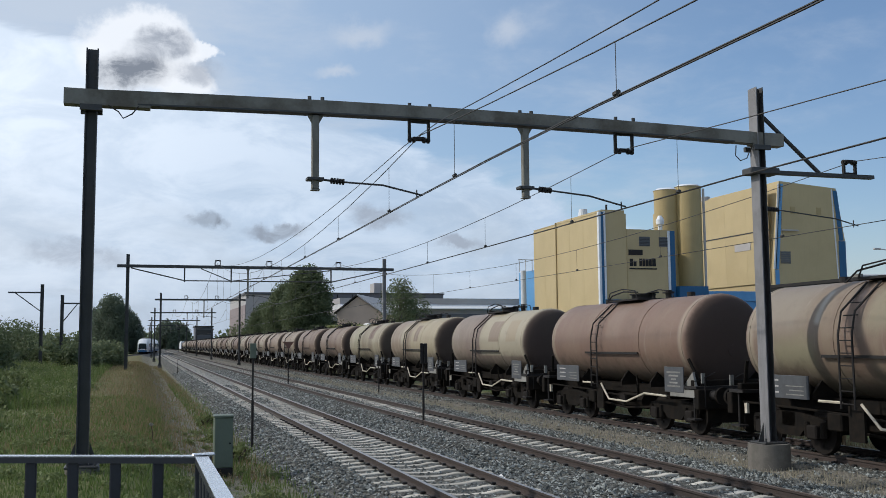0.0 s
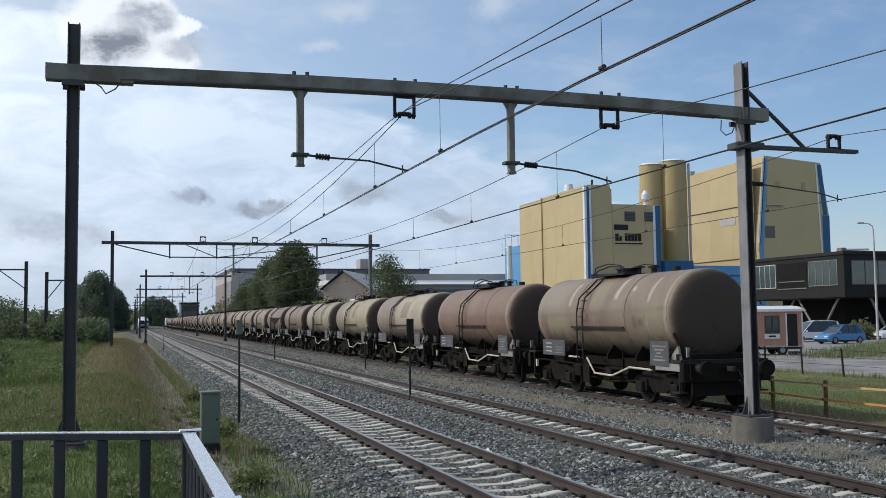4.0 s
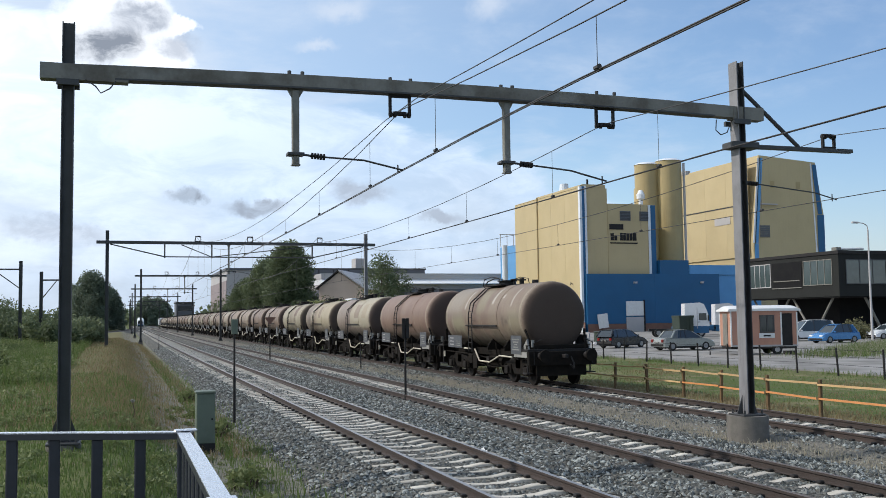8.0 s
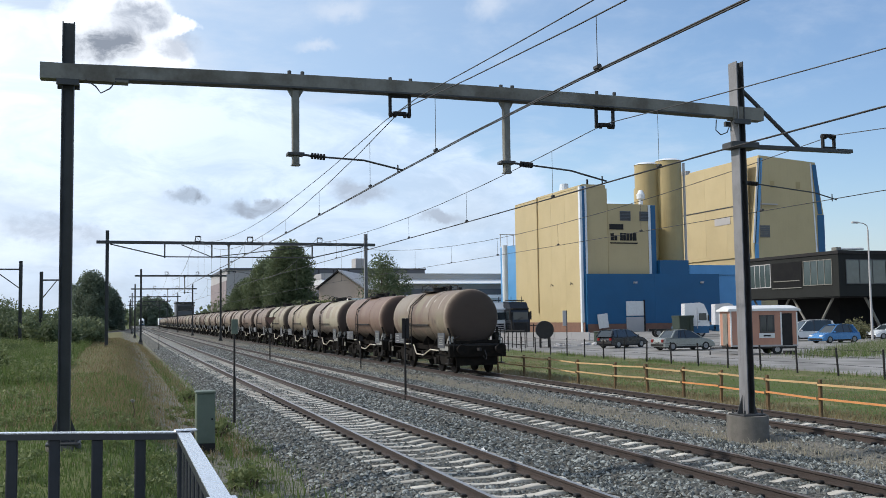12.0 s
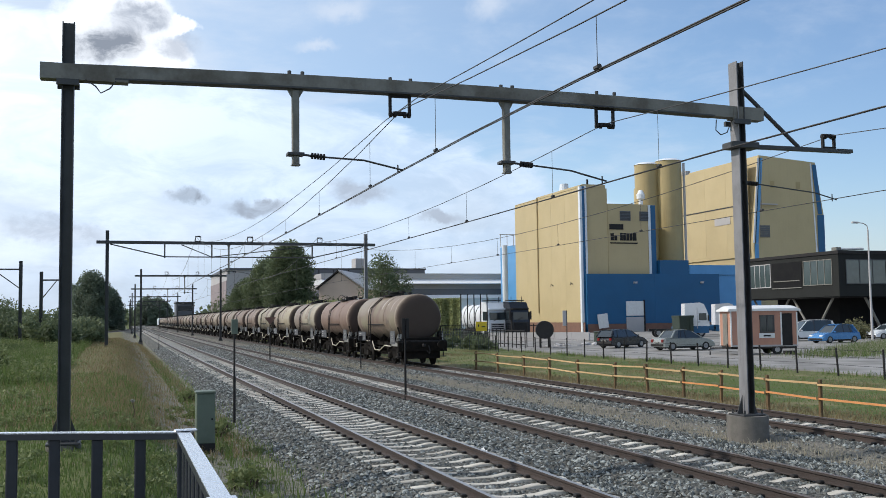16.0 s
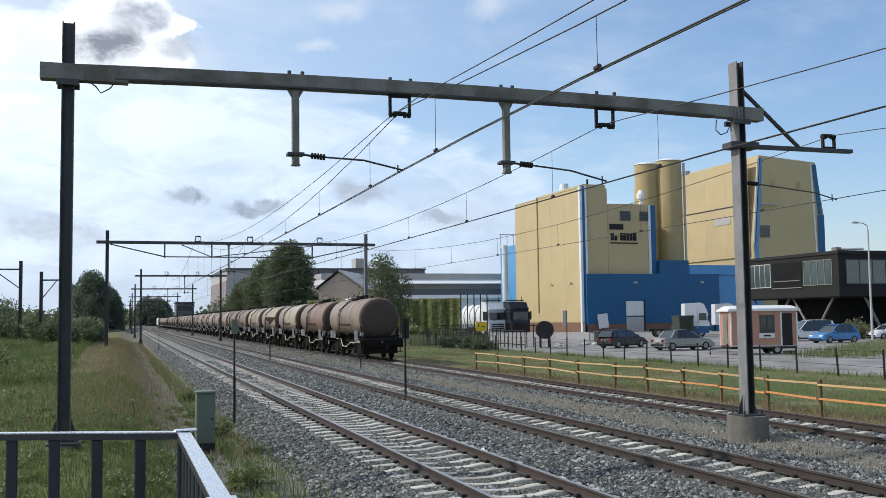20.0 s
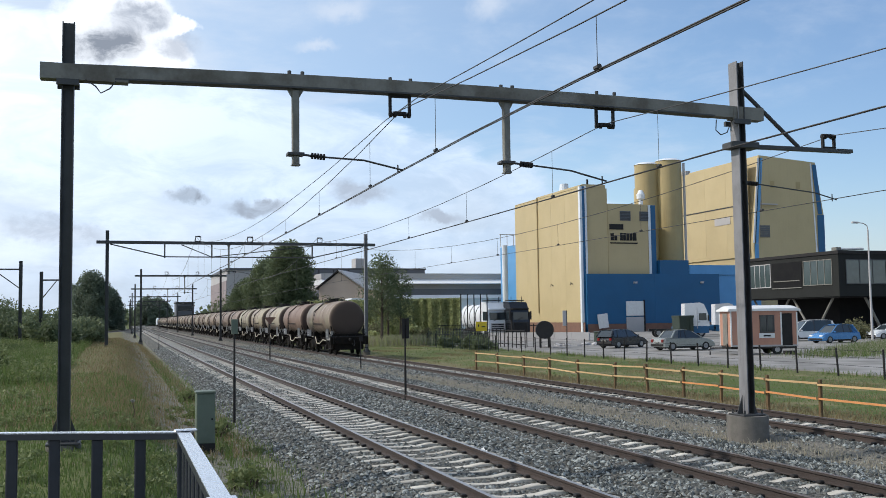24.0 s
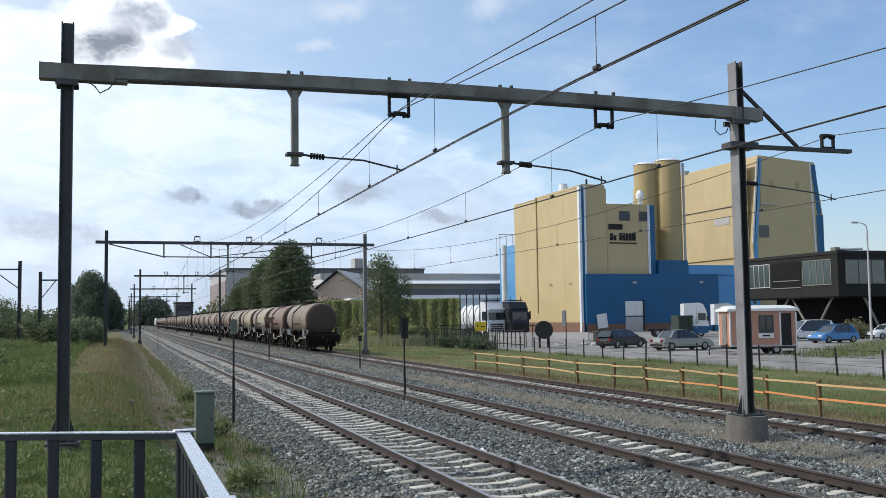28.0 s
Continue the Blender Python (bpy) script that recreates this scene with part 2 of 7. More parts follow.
def tank_mat(name="tank_paint", brown_a=(0.152, 0.100, 0.078), brown_b=(0.238, 0.175, 0.134), beige=(0.36, 0.325, 0.245), share=None, patches=()):
    """Rust-brown dusty paint over beige, pale run-off streaks round the barrel, darker olive below and shade painted on
    the ends, different on each wagon.
    patches: repainted or bare fields (from y, to y, from z, to z, colour, strength, softness)."""
    m = bpy.data.materials.new(name)
    m.use_nodes = True
    n = Nodes(m.node_tree)
    co = n.add("ShaderNodeTexCoord").outputs["Object"]
    rnd = n.add("ShaderNodeObjectInfo").outputs["Random"]
    sh = n.vec("ADD", co, n.add("ShaderNodeCombineXYZ", None, X=0.0, Y=n.math("MULTIPLY", rnd, 53.0), Z=n.math("MULTIPLY", rnd, 17.0)).outputs[0])
    bands = n.ramp(n.noise(n.vec("MULTIPLY", sh, (0.25, 1.0, 0.18)), 0.75, 4, 0.55), 0.42, 0.56)
    streaks = n.ramp(n.noise(n.vec("MULTIPLY", sh, (0.3, 1.0, 0.10)), 3.2, 4, 0.6), 0.60, 0.72)
    dirt = n.noise(n.vec("MULTIPLY", sh, (1, 1, 1)), 2.6, 6, 0.65)
    blot = n.noise(sh, 0.9, 5, 0.6, 0.4)
    fine = n.noise(sh, 24.0, 4, 0.65)
    place = n.add("ShaderNodeSeparateXYZ", None, Vector=co)
    yy, zz = place.outputs[1], place.outputs[2]
    pick = n.math("FRACT", n.math("MULTIPLY", rnd, 7.3))
    brown = n.mix(pick, brown_a, brown_b)
    if share is None:
        much = n.math("ADD", n.math("MULTIPLY", n.ramp(n.math("FRACT", n.math("MULTIPLY", rnd, 3.7)), 0.2, 0.7), 0.82), 0.16)
    else:
        much = share
    col = n.mix(n.math("MULTIPLY", bands, much), brown, beige)
    patch = n.ramp(n.noise(n.vec("MULTIPLY", sh, (0.6, 1.0, 0.7)), 1.3, 2, 0.4), 0.58, 0.61)
    col = n.mix(n.math("MULTIPLY", patch, 0.45), col, brown)
    # broad cloudy staining in the paint
    col = n.mix(n.math("MULTIPLY", n.ramp(blot, 0.50, 0.72), 0.34), col, (0.115, 0.078, 0.062))
    col = n.mix(n.math("MULTIPLY", n.ramp(blot, 0.46, 0.28), 0.22), col, (0.30, 0.27, 0.20))
    wob = n.math("MULTIPLY", n.math("SUBTRACT", dirt, 0.5), 0.5)
    for y0, y1, z0, z1, tint, strength, soft in patches:
        py, pz = n.math("ADD", yy, n.math("MULTIPLY", wob, soft)), n.math("ADD", zz, n.math("MULTIPLY", wob, soft))
        w = 0.02 + soft * 0.35
        f = n.math("MULTIPLY", n.ramp(py, y0 - w, y0 + w), n.ramp(py, y1 + w, y1 - w))
        f = n.math("MULTIPLY", f, n.math("MULTIPLY", n.ramp(pz, z0 - w, z0 + w), n.ramp(pz, z1 + w, z1 - w)))
        col = n.mix(n.math("MULTIPLY", f, strength), col, tint)
    col = n.mix(n.math("MULTIPLY", streaks, 0.30), col, (0.40, 0.365, 0.315))
    # beige band round the barrel just inside each end
    along_y = n.math("ABSOLUTE", n.math("SUBTRACT", yy, 0.29))
    rim = n.math("MULTIPLY", n.ramp(along_y, 3.90, 4.05), n.ramp(along_y, 4.24, 4.12))
    col = n.mix(n.math("MULTIPLY", rim, 0.42), col, (0.40, 0.35, 0.27))
    # darker olive towards the bottom of the barrel, with an uneven edge
    lower_dark = n.math("MULTIPLY", n.ramp(n.math("ADD", zz, n.math("MULTIPLY", dirt, 1.1)), 2.70, 1.85), 0.72)
    col = n.mix(lower_dark, col, (0.062, 0.058, 0.040))
    col = n.mix(n.math("MULTIPLY", n.ramp(dirt, 0.55, 0.75), 0.25), col, (0.09, 0.07, 0.055))
    # end dishes darkened in the paint to stand in for their shade
    end_shade = n.ramp(n.math("ADD", along_y, n.math("MULTIPLY", wob, 0.3)), 4.20, 4.38)
    col = n.mix(n.math("MULTIPLY", end_shade, 0.85), col, (0.044, 0.029, 0.024))
    r = n.math("ADD", n.math("ADD", n.math("MULTIPLY", fine, 0.2), 0.42), n.math("MULTIPLY", n.math("MAXIMUM", end_shade, lower_dark), 0.3), True)
    b = n.add("ShaderNodeBump", None, Strength=0.12, Distance=0.02, Height=n.math("ADD", fine, n.math("MULTIPLY", dirt, 2.0)))
    p = n.add("ShaderNodeBsdfPrincipled", None, Base_Color=col, Roughness=r, Normal=b.outputs[0])
    p.inputs["Specular IOR Level"].default_value = 0.35
    out = n.add("ShaderNodeOutputMaterial")
    n.link(p.outputs[0], out.inputs[0])
    return m


RUST, BARE, OLIVE, CHALK = (0.155, 0.098, 0.080), (0.37, 0.33, 0.245), (0.26, 0.245, 0.160), (0.46, 0.43, 0.38)


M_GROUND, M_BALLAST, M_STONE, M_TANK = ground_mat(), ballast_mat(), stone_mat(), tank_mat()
# the five wagons at the tail, each with its own paint
TANK_PAINTS = [
    tank_mat("tail_tank_paint", (0.185, 0.128, 0.098), (0.205, 0.146, 0.114), (0.27, 0.24, 0.165), 0.30,
             ((2.6, 4.2, 2.6, 3.7, (0.27, 0.24, 0.19), 0.65, 0.9), (2.2, 3.6, 1.8, 2.45, OLIVE, 0.75, 0.8), (-0.2, 0.7, 2.6, 3.6, OLIVE, 0.5, 0.6),
              (-3.7, -2.6, 1.9, 2.6, OLIVE, 0.45, 0.8), (2.0, 2.16, 2.75, 3.45, CHALK, 0.6, 0.12), (-1.0, -0.8, 2.9, 3.5, CHALK, 0.65, 0.12), (-2.9, -2.75, 2.8, 3.45, CHALK, 0.5, 0.12),
              (-1.85, -1.7, 3.12, 3.24, CHALK, 0.8, 0.05), (-2.6, -2.3, 2.15, 2.3, (0.06, 0.05, 0.05), 0.6, 0.25), (-2.2, -2.0, 2.05, 2.4, (0.06, 0.05, 0.05), 0.5, 0.25))),
    tank_mat("brown_tank_paint", (0.180, 0.114, 0.086), (0.198, 0.128, 0.098), (0.24, 0.18, 0.13), 0.25, ((-0.35, 0.45, 2.5, 3.5, (0.25, 0.19, 0.15), 0.4, 0.4),)),
    tank_mat("half_beige_tank_paint", (0.205, 0.155, 0.130), (0.225, 0.170, 0.142), BARE, 0.2,
             ((-4.0, 0.75, 1.9, 3.8, BARE, 0.85, 0.12), (-1.5, -0.35, 2.45, 3.25, (0.22, 0.165, 0.125), 0.85, 0.03), (-3.3, -2.3, 2.45, 3.25, (0.30, 0.235, 0.16), 0.6, 0.05))),
    tank_mat("patched_tank_paint", (0.225, 0.170, 0.125), (0.235, 0.180, 0.135), BARE, 0.55,
             ((-4.0, 0.3, 1.9, 3.8, (0.35, 0.30, 0.205), 0.75, 0.12), (-1.0, -0.25, 2.5, 3.3, RUST, 0.7, 0.04), (1.2, 2.3, 2.4, 3.3, BARE, 0.6, 0.15))),
    tank_mat("ochre_tank_paint", (0.23, 0.195, 0.140), (0.25, 0.21, 0.150), (0.35, 0.315, 0.225), 0.7,
             ((-2.3, -1.0, 2.7, 3.5, RUST, 0.8, 0.05), (1.4, 3.0, 2.2, 3.3, OLIVE, 0.6, 0.4)))]
M_SLEEPER = mat("sleeper_concrete", (0.54, 0.505, 0.44), (0.32, 0.285, 0.235), 0.85, scale=2.5, amount=0.6, each=0.22)
M_RAILSIDE = mat("rusty_rail", (0.046, 0.032, 0.026), (0.030, 0.022, 0.019), 0.7, scale=4, each=0.1)
M_RAILTOP = mat("polished_rail", (0.42, 0.39, 0.37), (0.30, 0.26, 0.24), 0.42, metal=0.8, scale=6)
M_RAILDULL = mat("dull_rail_top", (0.20, 0.15, 0.12), (0.12, 0.09, 0.075), 0.5, metal=0.5, scale=6)
M_STEEL = mat("galvanised_grey", (0.205, 0.198, 0.172), (0.11, 0.10, 0.082), 0.65, metal=0.1, scale=2.6, streak=0.55)
M_MAST = mat("mast_steel", (0.062, 0.062, 0.062), (0.038, 0.038, 0.038), 0.55, metal=0.2, scale=2.0, streak=0.2)
M_DARK = mat("dark_iron", (0.020, 0.019, 0.019), (0.032, 0.027, 0.024), 0.7, scale=4, spec=0.25)
M_WIRE = mat("wire", (0.06, 0.055, 0.05), (0.04, 0.04, 0.04), 0.5, metal=0.5)
M_CONC = mat("concrete", (0.165, 0.15, 0.13), (0.085, 0.078, 0.066), 0.85, scale=4, bump=0.35, streak=0.4, each=0.08)
M_BOGIE = mat("bogie_grime", (0.010, 0.009, 0.008), (0.024, 0.018, 0.013), 0.9, scale=5, spec=0.12)
M_WHEEL = mat("wheel_steel", (0.017, 0.014, 0.012), (0.012, 0.010, 0.009), 0.75, scale=6, spec=0.15)
M_PLATE = mat("pale_plate", (0.25, 0.245, 0.225), (0.14, 0.135, 0.12), 0.6, scale=5, each=0.15)
M_DKPLATE = mat("slate_plate", (0.075, 0.08, 0.088), (0.05, 0.05, 0.052), 0.55, scale=5)
M_WHITE = mat("white_paint", (0.72, 0.72, 0.70), (0.55, 0.54, 0.51), 0.5, scale=3, amount=0.3, streak=0.12)
M_PIPE = mat("cream_handrail", (0.55, 0.50, 0.40), (0.32, 0.28, 0.22), 0.5, scale=6)
M_YELLOW = mat("ochre_cladding", (0.50, 0.395, 0.215), (0.43, 0.335, 0.180), 0.6, scale=0.15, fine=6, amount=0.6, streak=0.10, bump=0.05)
M_SILO = mat("ochre_silo", (0.40, 0.305, 0.14), (0.33, 0.25, 0.115), 0.5, scale=0.3, fine=8, streak=0.2, bump=0.05)
M_BLUE = mat("blue_cladding", (0.011, 0.098, 0.225), (0.010, 0.080, 0.185), 0.45, scale=0.2, fine=6, amount=0.5, bump=0.05)
M_LBLUE = mat("light_blue_trim", (0.10, 0.30, 0.56), (0.08, 0.25, 0.48), 0.45, scale=0.4, fine=8, bump=0.05)
M_TRIM = mat("white_trim", (0.70, 0.73, 0.76), (0.56, 0.58, 0.62), 0.4, scale=0.5)
M_BRICK = mat("plinth_brick", (0.20, 0.105, 0.075), (0.13, 0.075, 0.06), 0.85, scale=2)
M_GREYCLAD = mat("grey_cladding", (0.11, 0.115, 0.13), (0.085, 0.09, 0.10), 0.6, scale=0.2, fine=5, bump=0.05)
M_LGREY = mat("pale_grey_cladding", (0.44, 0.42, 0.41), (0.33, 0.31, 0.30), 0.6, scale=0.12, fine=4, bump=0.05)
M_ROOFW = mat("pale_roof_sheet", (0.84, 0.85, 0.85), (0.74, 0.75, 0.76), 0.3, scale=0.3, fine=5)
M_BLACKCLAD = mat("black_cladding", (0.021, 0.022, 0.020), (0.015, 0.015, 0.014), 0.75, scale=0.5, fine=6, spec=0.2)
M_GLASS = glass_mat("window_glass", (0.030, 0.042, 0.050))
M_GREENGLASS = glass_mat("green_glass", (0.05, 0.075, 0.07), 0.12)
# lighter base colour stands in for sky reflected in the south windows
M_PALEGLASS = glass_mat("sky_paled_glass", (0.11, 0.13, 0.125), 0.1)
# near-black, so the colour itself carries the shade of overhang and terrace
M_UNDER = mat("recess_shade", (0.016, 0.016, 0.017), (0.022, 0.022, 0.021), 0.95, scale=1.0, spec=0.08)
M_TARMAC = mat("yard_paving", (0.275, 0.262, 0.245), (0.145, 0.136, 0.122), 0.9, scale=0.32, fine=7, amount=0.85)
M_BEAM = mat("weathered_beam", (0.215, 0.208, 0.182), (0.10, 0.088, 0.068), 0.75, scale=1.6, fine=22, amount=0.85, streak=0.35, bump=0.3)
# steel lightened to stand in for direct sun on the posts
M_SUNLIT = mat("sunlit_steel", (0.235, 0.23, 0.235), (0.15, 0.145, 0.145), 0.6, metal=0.1, scale=2.6, streak=0.5)
M_DKGREEN = mat("dark_green_enamel", (0.035, 0.05, 0.036), (0.026, 0.038, 0.028), 0.5, scale=3, streak=0.2)
M_WOOD = mat("fence_wood", (0.15, 0.088, 0.036), (0.075, 0.048, 0.026), 0.8, scale=3, stretch=(3, 3, 0.6), each=0.15)
M_WOODPALE = mat("fence_rail_wood", (0.54, 0.36, 0.175), (0.40, 0.245, 0.11), 0.8, scale=2, each=0.15)
M_BARK = mat("bark", (0.085, 0.062, 0.045), (0.05, 0.037, 0.028), 0.9, scale=6, bump=0.6, depth=0.04)
M_CABIN = mat("salmon_panel", (0.46, 0.235, 0.16), (0.37, 0.185, 0.125), 0.6, scale=1.2, streak=0.15)
M_TYRE = mat("tyre_rubber", (0.018, 0.018, 0.018), (0.03, 0.028, 0.026), 0.85)
M_RIM = mat("alloy_rim", (0.28, 0.28, 0.29), (0.18, 0.18, 0.18), 0.35, metal=0.7)
M_RED = mat("red_lamp", (0.20, 0.012, 0.010), (0.14, 0.010, 0.009), 0.3)
M_SAND = mat("sandy_path", (0.33, 0.28, 0.20), (0.22, 0.19, 0.13), 0.9, scale=0.8, fine=10)
M_SIGNY = mat("yellow_sign", (0.75, 0.52, 0.02), (0.66, 0.45, 0.02), 0.45)
M_CABGREEN = mat("grey_green_enamel", (0.125, 0.155, 0.115), (0.09, 0.112, 0.08), 0.5, scale=3, streak=0.2)
M_RAILING = mat("railing_paint", (0.030, 0.034, 0.042), (0.020, 0.023, 0.028), 0.42, scale=5, metal=0.2)
# brightened metal, so the rail top's highlight sits in the colour
M_HANDRAIL = mat("railing_top_metal", (0.60, 0.63, 0.68), (0.54, 0.57, 0.62), 0.26, metal=0.6, scale=7, bump=0.03, amount=0.3)
M_ORANGE = mat("orange_band", (0.62, 0.26, 0.09), (0.5, 0.2, 0.07), 0.6, scale=2)
L_DEEP = leaf_mat("leaf_deep_green", (0.072, 0.100, 0.050), (0.175, 0.205, 0.108))
L_GREY = leaf_mat("leaf_grey_green", (0.105, 0.135, 0.070), (0.24, 0.27, 0.15))
# leaf green lightened and greyed to stand in for distance haze
L_FAR = leaf_mat("leaf_haze_paled", (0.095, 0.125, 0.090), (0.20, 0.235, 0.165))
L_OLIVE = leaf_mat("leaf_olive", (0.10, 0.105, 0.05), (0.21, 0.20, 0.11))
L_MID = leaf_mat("leaf_mid_green", (0.095, 0.130, 0.046), (0.23, 0.26, 0.11))
L_IVY = leaf_mat("ivy_leaf", (0.20, 0.235, 0.10), (0.46, 0.47, 0.22))
L_GRASS = leaf_mat("grass_blade", (0.070, 0.118, 0.030), (0.172, 0.220, 0.072))
L_PALE = leaf_mat("bleached_grass", (0.27, 0.245, 0.18), (0.43, 0.39, 0.30))
L_DRY = leaf_mat("dry_grass_blade", (0.165, 0.125, 0.060), (0.32, 0.25, 0.145))


# ---------------- mesh helpers ----------------
def finish(name, bm, material, parent=None, label="", smooth=False, kind=""):
    me = bpy.data.meshes.new(name)
    bm.to_mesh(me)
    bm.free()
    for m in (material if isinstance(material, (list, tuple)) else [material]):
        me.materials.append(m)
    if smooth:
        me.polygons.foreach_set("use_smooth", [True] * len(me.polygons))
        me.set_sharp_from_angle(angle=radians(35))
    ob = new(name, me)
    if parent is not None:
        ob.parent = parent
    return tagged(ob, label, kind=kind)


def part(name, bm, material, parent, label="", smooth=False, kind=""):
    return finish(name, bm, material, parent, label, smooth, kind)


def thing(name, label, category, group="", kind="", at=None):
    e = tagged(new(name), label, category, group, kind)
    e.empty_display_size = 0.2
    if at is not None:
        e.matrix_basis = at
    return e


def box(bm, lo, hi, m=None, bevel=0.0):
    c = [(a + b) / 2 for a, b in zip(lo, hi)]
    s = [abs(b - a) for a, b in zip(lo, hi)]
    t = Matrix.Translation(c) @ Matrix.Diagonal((*s, 1))
    r = bmesh.ops.create_cube(bm, size=1.0, matrix=(m @ t) if m else t)
    if bevel:
        es = list({e for v in r["verts"] for e in v.link_edges})
        bmesh.ops.bevel(bm, geom=es, offset=bevel, segments=1, affect="EDGES", clamp_overlap=True)
    return bm


def boxed(lo, hi, m=None, bevel=0.0):
    return box(bmesh.new(), lo, hi, m, bevel)


def rod(bm, a, b, r, n=8, r2=None, caps=True):
    a, b = Vector(a), Vector(b)
    d = b - a
    if d.length < 1e-6:
        return bm
    t = Matrix.Translation((a + b) / 2) @ d.to_track_quat("Z", "Y").to_matrix().to_4x4()
    bmesh.ops.create_cone(bm, cap_ends=caps, segments=n, radius1=r, radius2=r if r2 is None else r2, depth=d.length, matrix=t)
    return bm


def tube(bm, pts, r, n=6):
    """A round bar bent through the points, in one piece."""
    pts = [Vector(p) for p in pts]
    rings = []
    for i, p in enumerate(pts):
        d = (pts[min(i + 1, len(pts) - 1)] - pts[max(i - 1, 0)]).normalized()
        a = d.cross(Vector((0.31, 0.17, 0.93))).normalized()
        b = d.cross(a)
        rings.append([bm.verts.new(p + (a * math.cos(2 * math.pi * k / n) + b * math.sin(2 * math.pi * k / n)) * r) for k in range(n)])
    for u, w in zip(rings, rings[1:]):
        for k in range(n):
            bm.faces.new((u[k], u[(k + 1) % n], w[(k + 1) % n], w[k]))
    bm.faces.new(rings[0][::-1])
    bm.faces.new(rings[-1])
    return bm


def hpost(bm, x, y, z0, z1, w, d, t=0.02):
    """An H section upright: two flanges along the line and a web across it."""
    a, b, c = w / 2, d / 2, t / 2
    out = [(-a, -b), (-a + t, -b), (-a + t, -c), (a - t, -c), (a - t, -b), (a, -b), (a, b), (a - t, b), (a - t, c), (-a + t, c), (-a + t, b), (-a, b)]
    return prism(bm, [(x + u, y + v, z0) for u, v in out], (0, 0, z1 - z0))


def prism(bm, pts, axis_vec):
    """Extrudes a closed outline along a vector."""
    vs = [bm.verts.new(p) for p in pts]
    f = bm.faces.new(vs)
    r = bmesh.ops.extrude_face_region(bm, geom=[f])
    bmesh.ops.translate(bm, vec=Vector(axis_vec), verts=[v for v in r["geom"] if isinstance(v, bmesh.types.BMVert)])
    bmesh.ops.recalc_face_normals(bm, faces=bm.faces[:])
    return bm


def mesh_object(name, verts, faces, material, parent=None, kind="", label="", category=""):
    me = bpy.data.meshes.new(name)
    me.from_pydata(verts, [], faces)
    me.materials.append(material)
    ob = new(name, me)
    if parent is not None:
        ob.parent = parent
    return tagged(ob, label, category, kind=kind)


# ---------------- the line's plan ----------------
TRACK_A, TRACK_B, TRACK_C = 5.57, 9.41, 14.75


def bend(y):
    """Sideways drift of the line: a gentle curve shaped to fit the camera's view, then straight."""
    if y <= 0:
        return 0.0
    return 2.4e-5 * y * y if y < 150 else 0.54 + 0.0072 * (y - 150)


def slope(y):
    return math.degrees(math.atan(0.0 if y <= 0 else (4.8e-5 * y if y < 150 else 0.0072)))


# ---------------- ground ----------------
def smooth01(a, b, v):
    u = min(1.0, max(0.0, (v - a) / (b - a)))
    return u * u * (3 - 2 * u)


def lie(x, y):
    """Height of the ground: a grassy bank beside the line on one side, low flat land on the other."""
    xr = x - bend(y)
    z = -0.52
    left = 0.32 + 0.35 * smooth01(30, 80, y) - 0.6 * smooth01(90, 160, y)
    z += (left + 0.52) * (1 - smooth01(-0.4, 2.1, xr))
    z += 0.12 * smooth01(17.0, 19.0, xr)
    if y < 9:
        z -= 0.25 * (1 - smooth01(4, 9, y)) * (1 - smooth01(-0.4, 2.1, xr))
    return z + 0.05 * noise.noise(Vector((x * 0.25, y * 0.25, 0))) * (1 if xr < 3 or xr > 17 else 0)


def make_ground():
    xs = [-900, -500, -300, -180, -110, -70, -45, -30, -20, -14, -10] + [-8 + 0.5 * i for i in range(24)] + [5, 8, 11, 14, 16] + \
        [17 + i for i in range(16)] + [35, 40, 50, 60, 80, 110, 160, 240, 400, 700, 1200]
    ys = [-60, -30, -12, -4] + [0.75 * i for i in range(60)] + [46 + 3 * i for i in range(24)] + [120 + 10 * i for i in range(14)] + [300, 360, 450, 600, 900, 1500, 2600]
    verts = [(x, y, lie(x, y)) for y in ys for x in xs]
    n = len(xs)
    faces = [(j * n + i, j * n + i + 1, (j + 1) * n + i + 1, (j + 1) * n + i) for j in range(len(ys) - 1) for i in range(n - 1)]
    g = mesh_object("ground", verts, faces, M_GROUND, kind="structure", label="rough grass with dry and bare patches", category="ground")
    g.data.polygons.foreach_set("use_smooth", [True] * len(g.data.polygons))


make_ground()


def sweep(profile, ys, closed=True):
    """Vertices and faces of a section (x, z) carried along the line."""
    verts, faces = [], []
    n = len(profile)
    for y in ys:
        o = bend(y)
        verts += [(x + o, y, z) for x, z in profile]
    for j in range(len(ys) - 1):
        for i in range(n if closed else n - 1):
            k = (i + 1) % n
            faces.append((j * n + i, j * n + k, (j + 1) * n + k, (j + 1) * n + i))
    if closed:
        faces.append(tuple(range(n))[::-1])
        faces.append(tuple((len(ys) - 1) * n + i for i in range(n)))
    return verts, faces


LONG = [-15 + 5 * i for i in range(36)] + [170 + 15 * i for i in range(30)]
BED = ((2.9, -0.60), (3.8, -0.270), (4.25, -0.192), (4.7, -0.170), (5.0, -0.195), (6.14, -0.195), (6.45, -0.185), (6.9, -0.190), (7.5, -0.260), (8.05, -0.165), (8.55, -0.140), (8.75, -0.185), (10.07, -0.185), (10.3, -0.160),
       (10.8, -0.160), (12.0, -0.240), (12.9, -0.220), (13.4, -0.160), (13.95, -0.138), (14.1, -0.175), (15.4, -0.175), (15.55, -0.138), (16.2, -0.170), (17.2, -0.60))
v, f = sweep(BED, LONG, False)
bed = mesh_object("ballast_bed", v, f, M_BALLAST, kind="structure", label="grey crushed stone bed under the tracks", category="ballast")


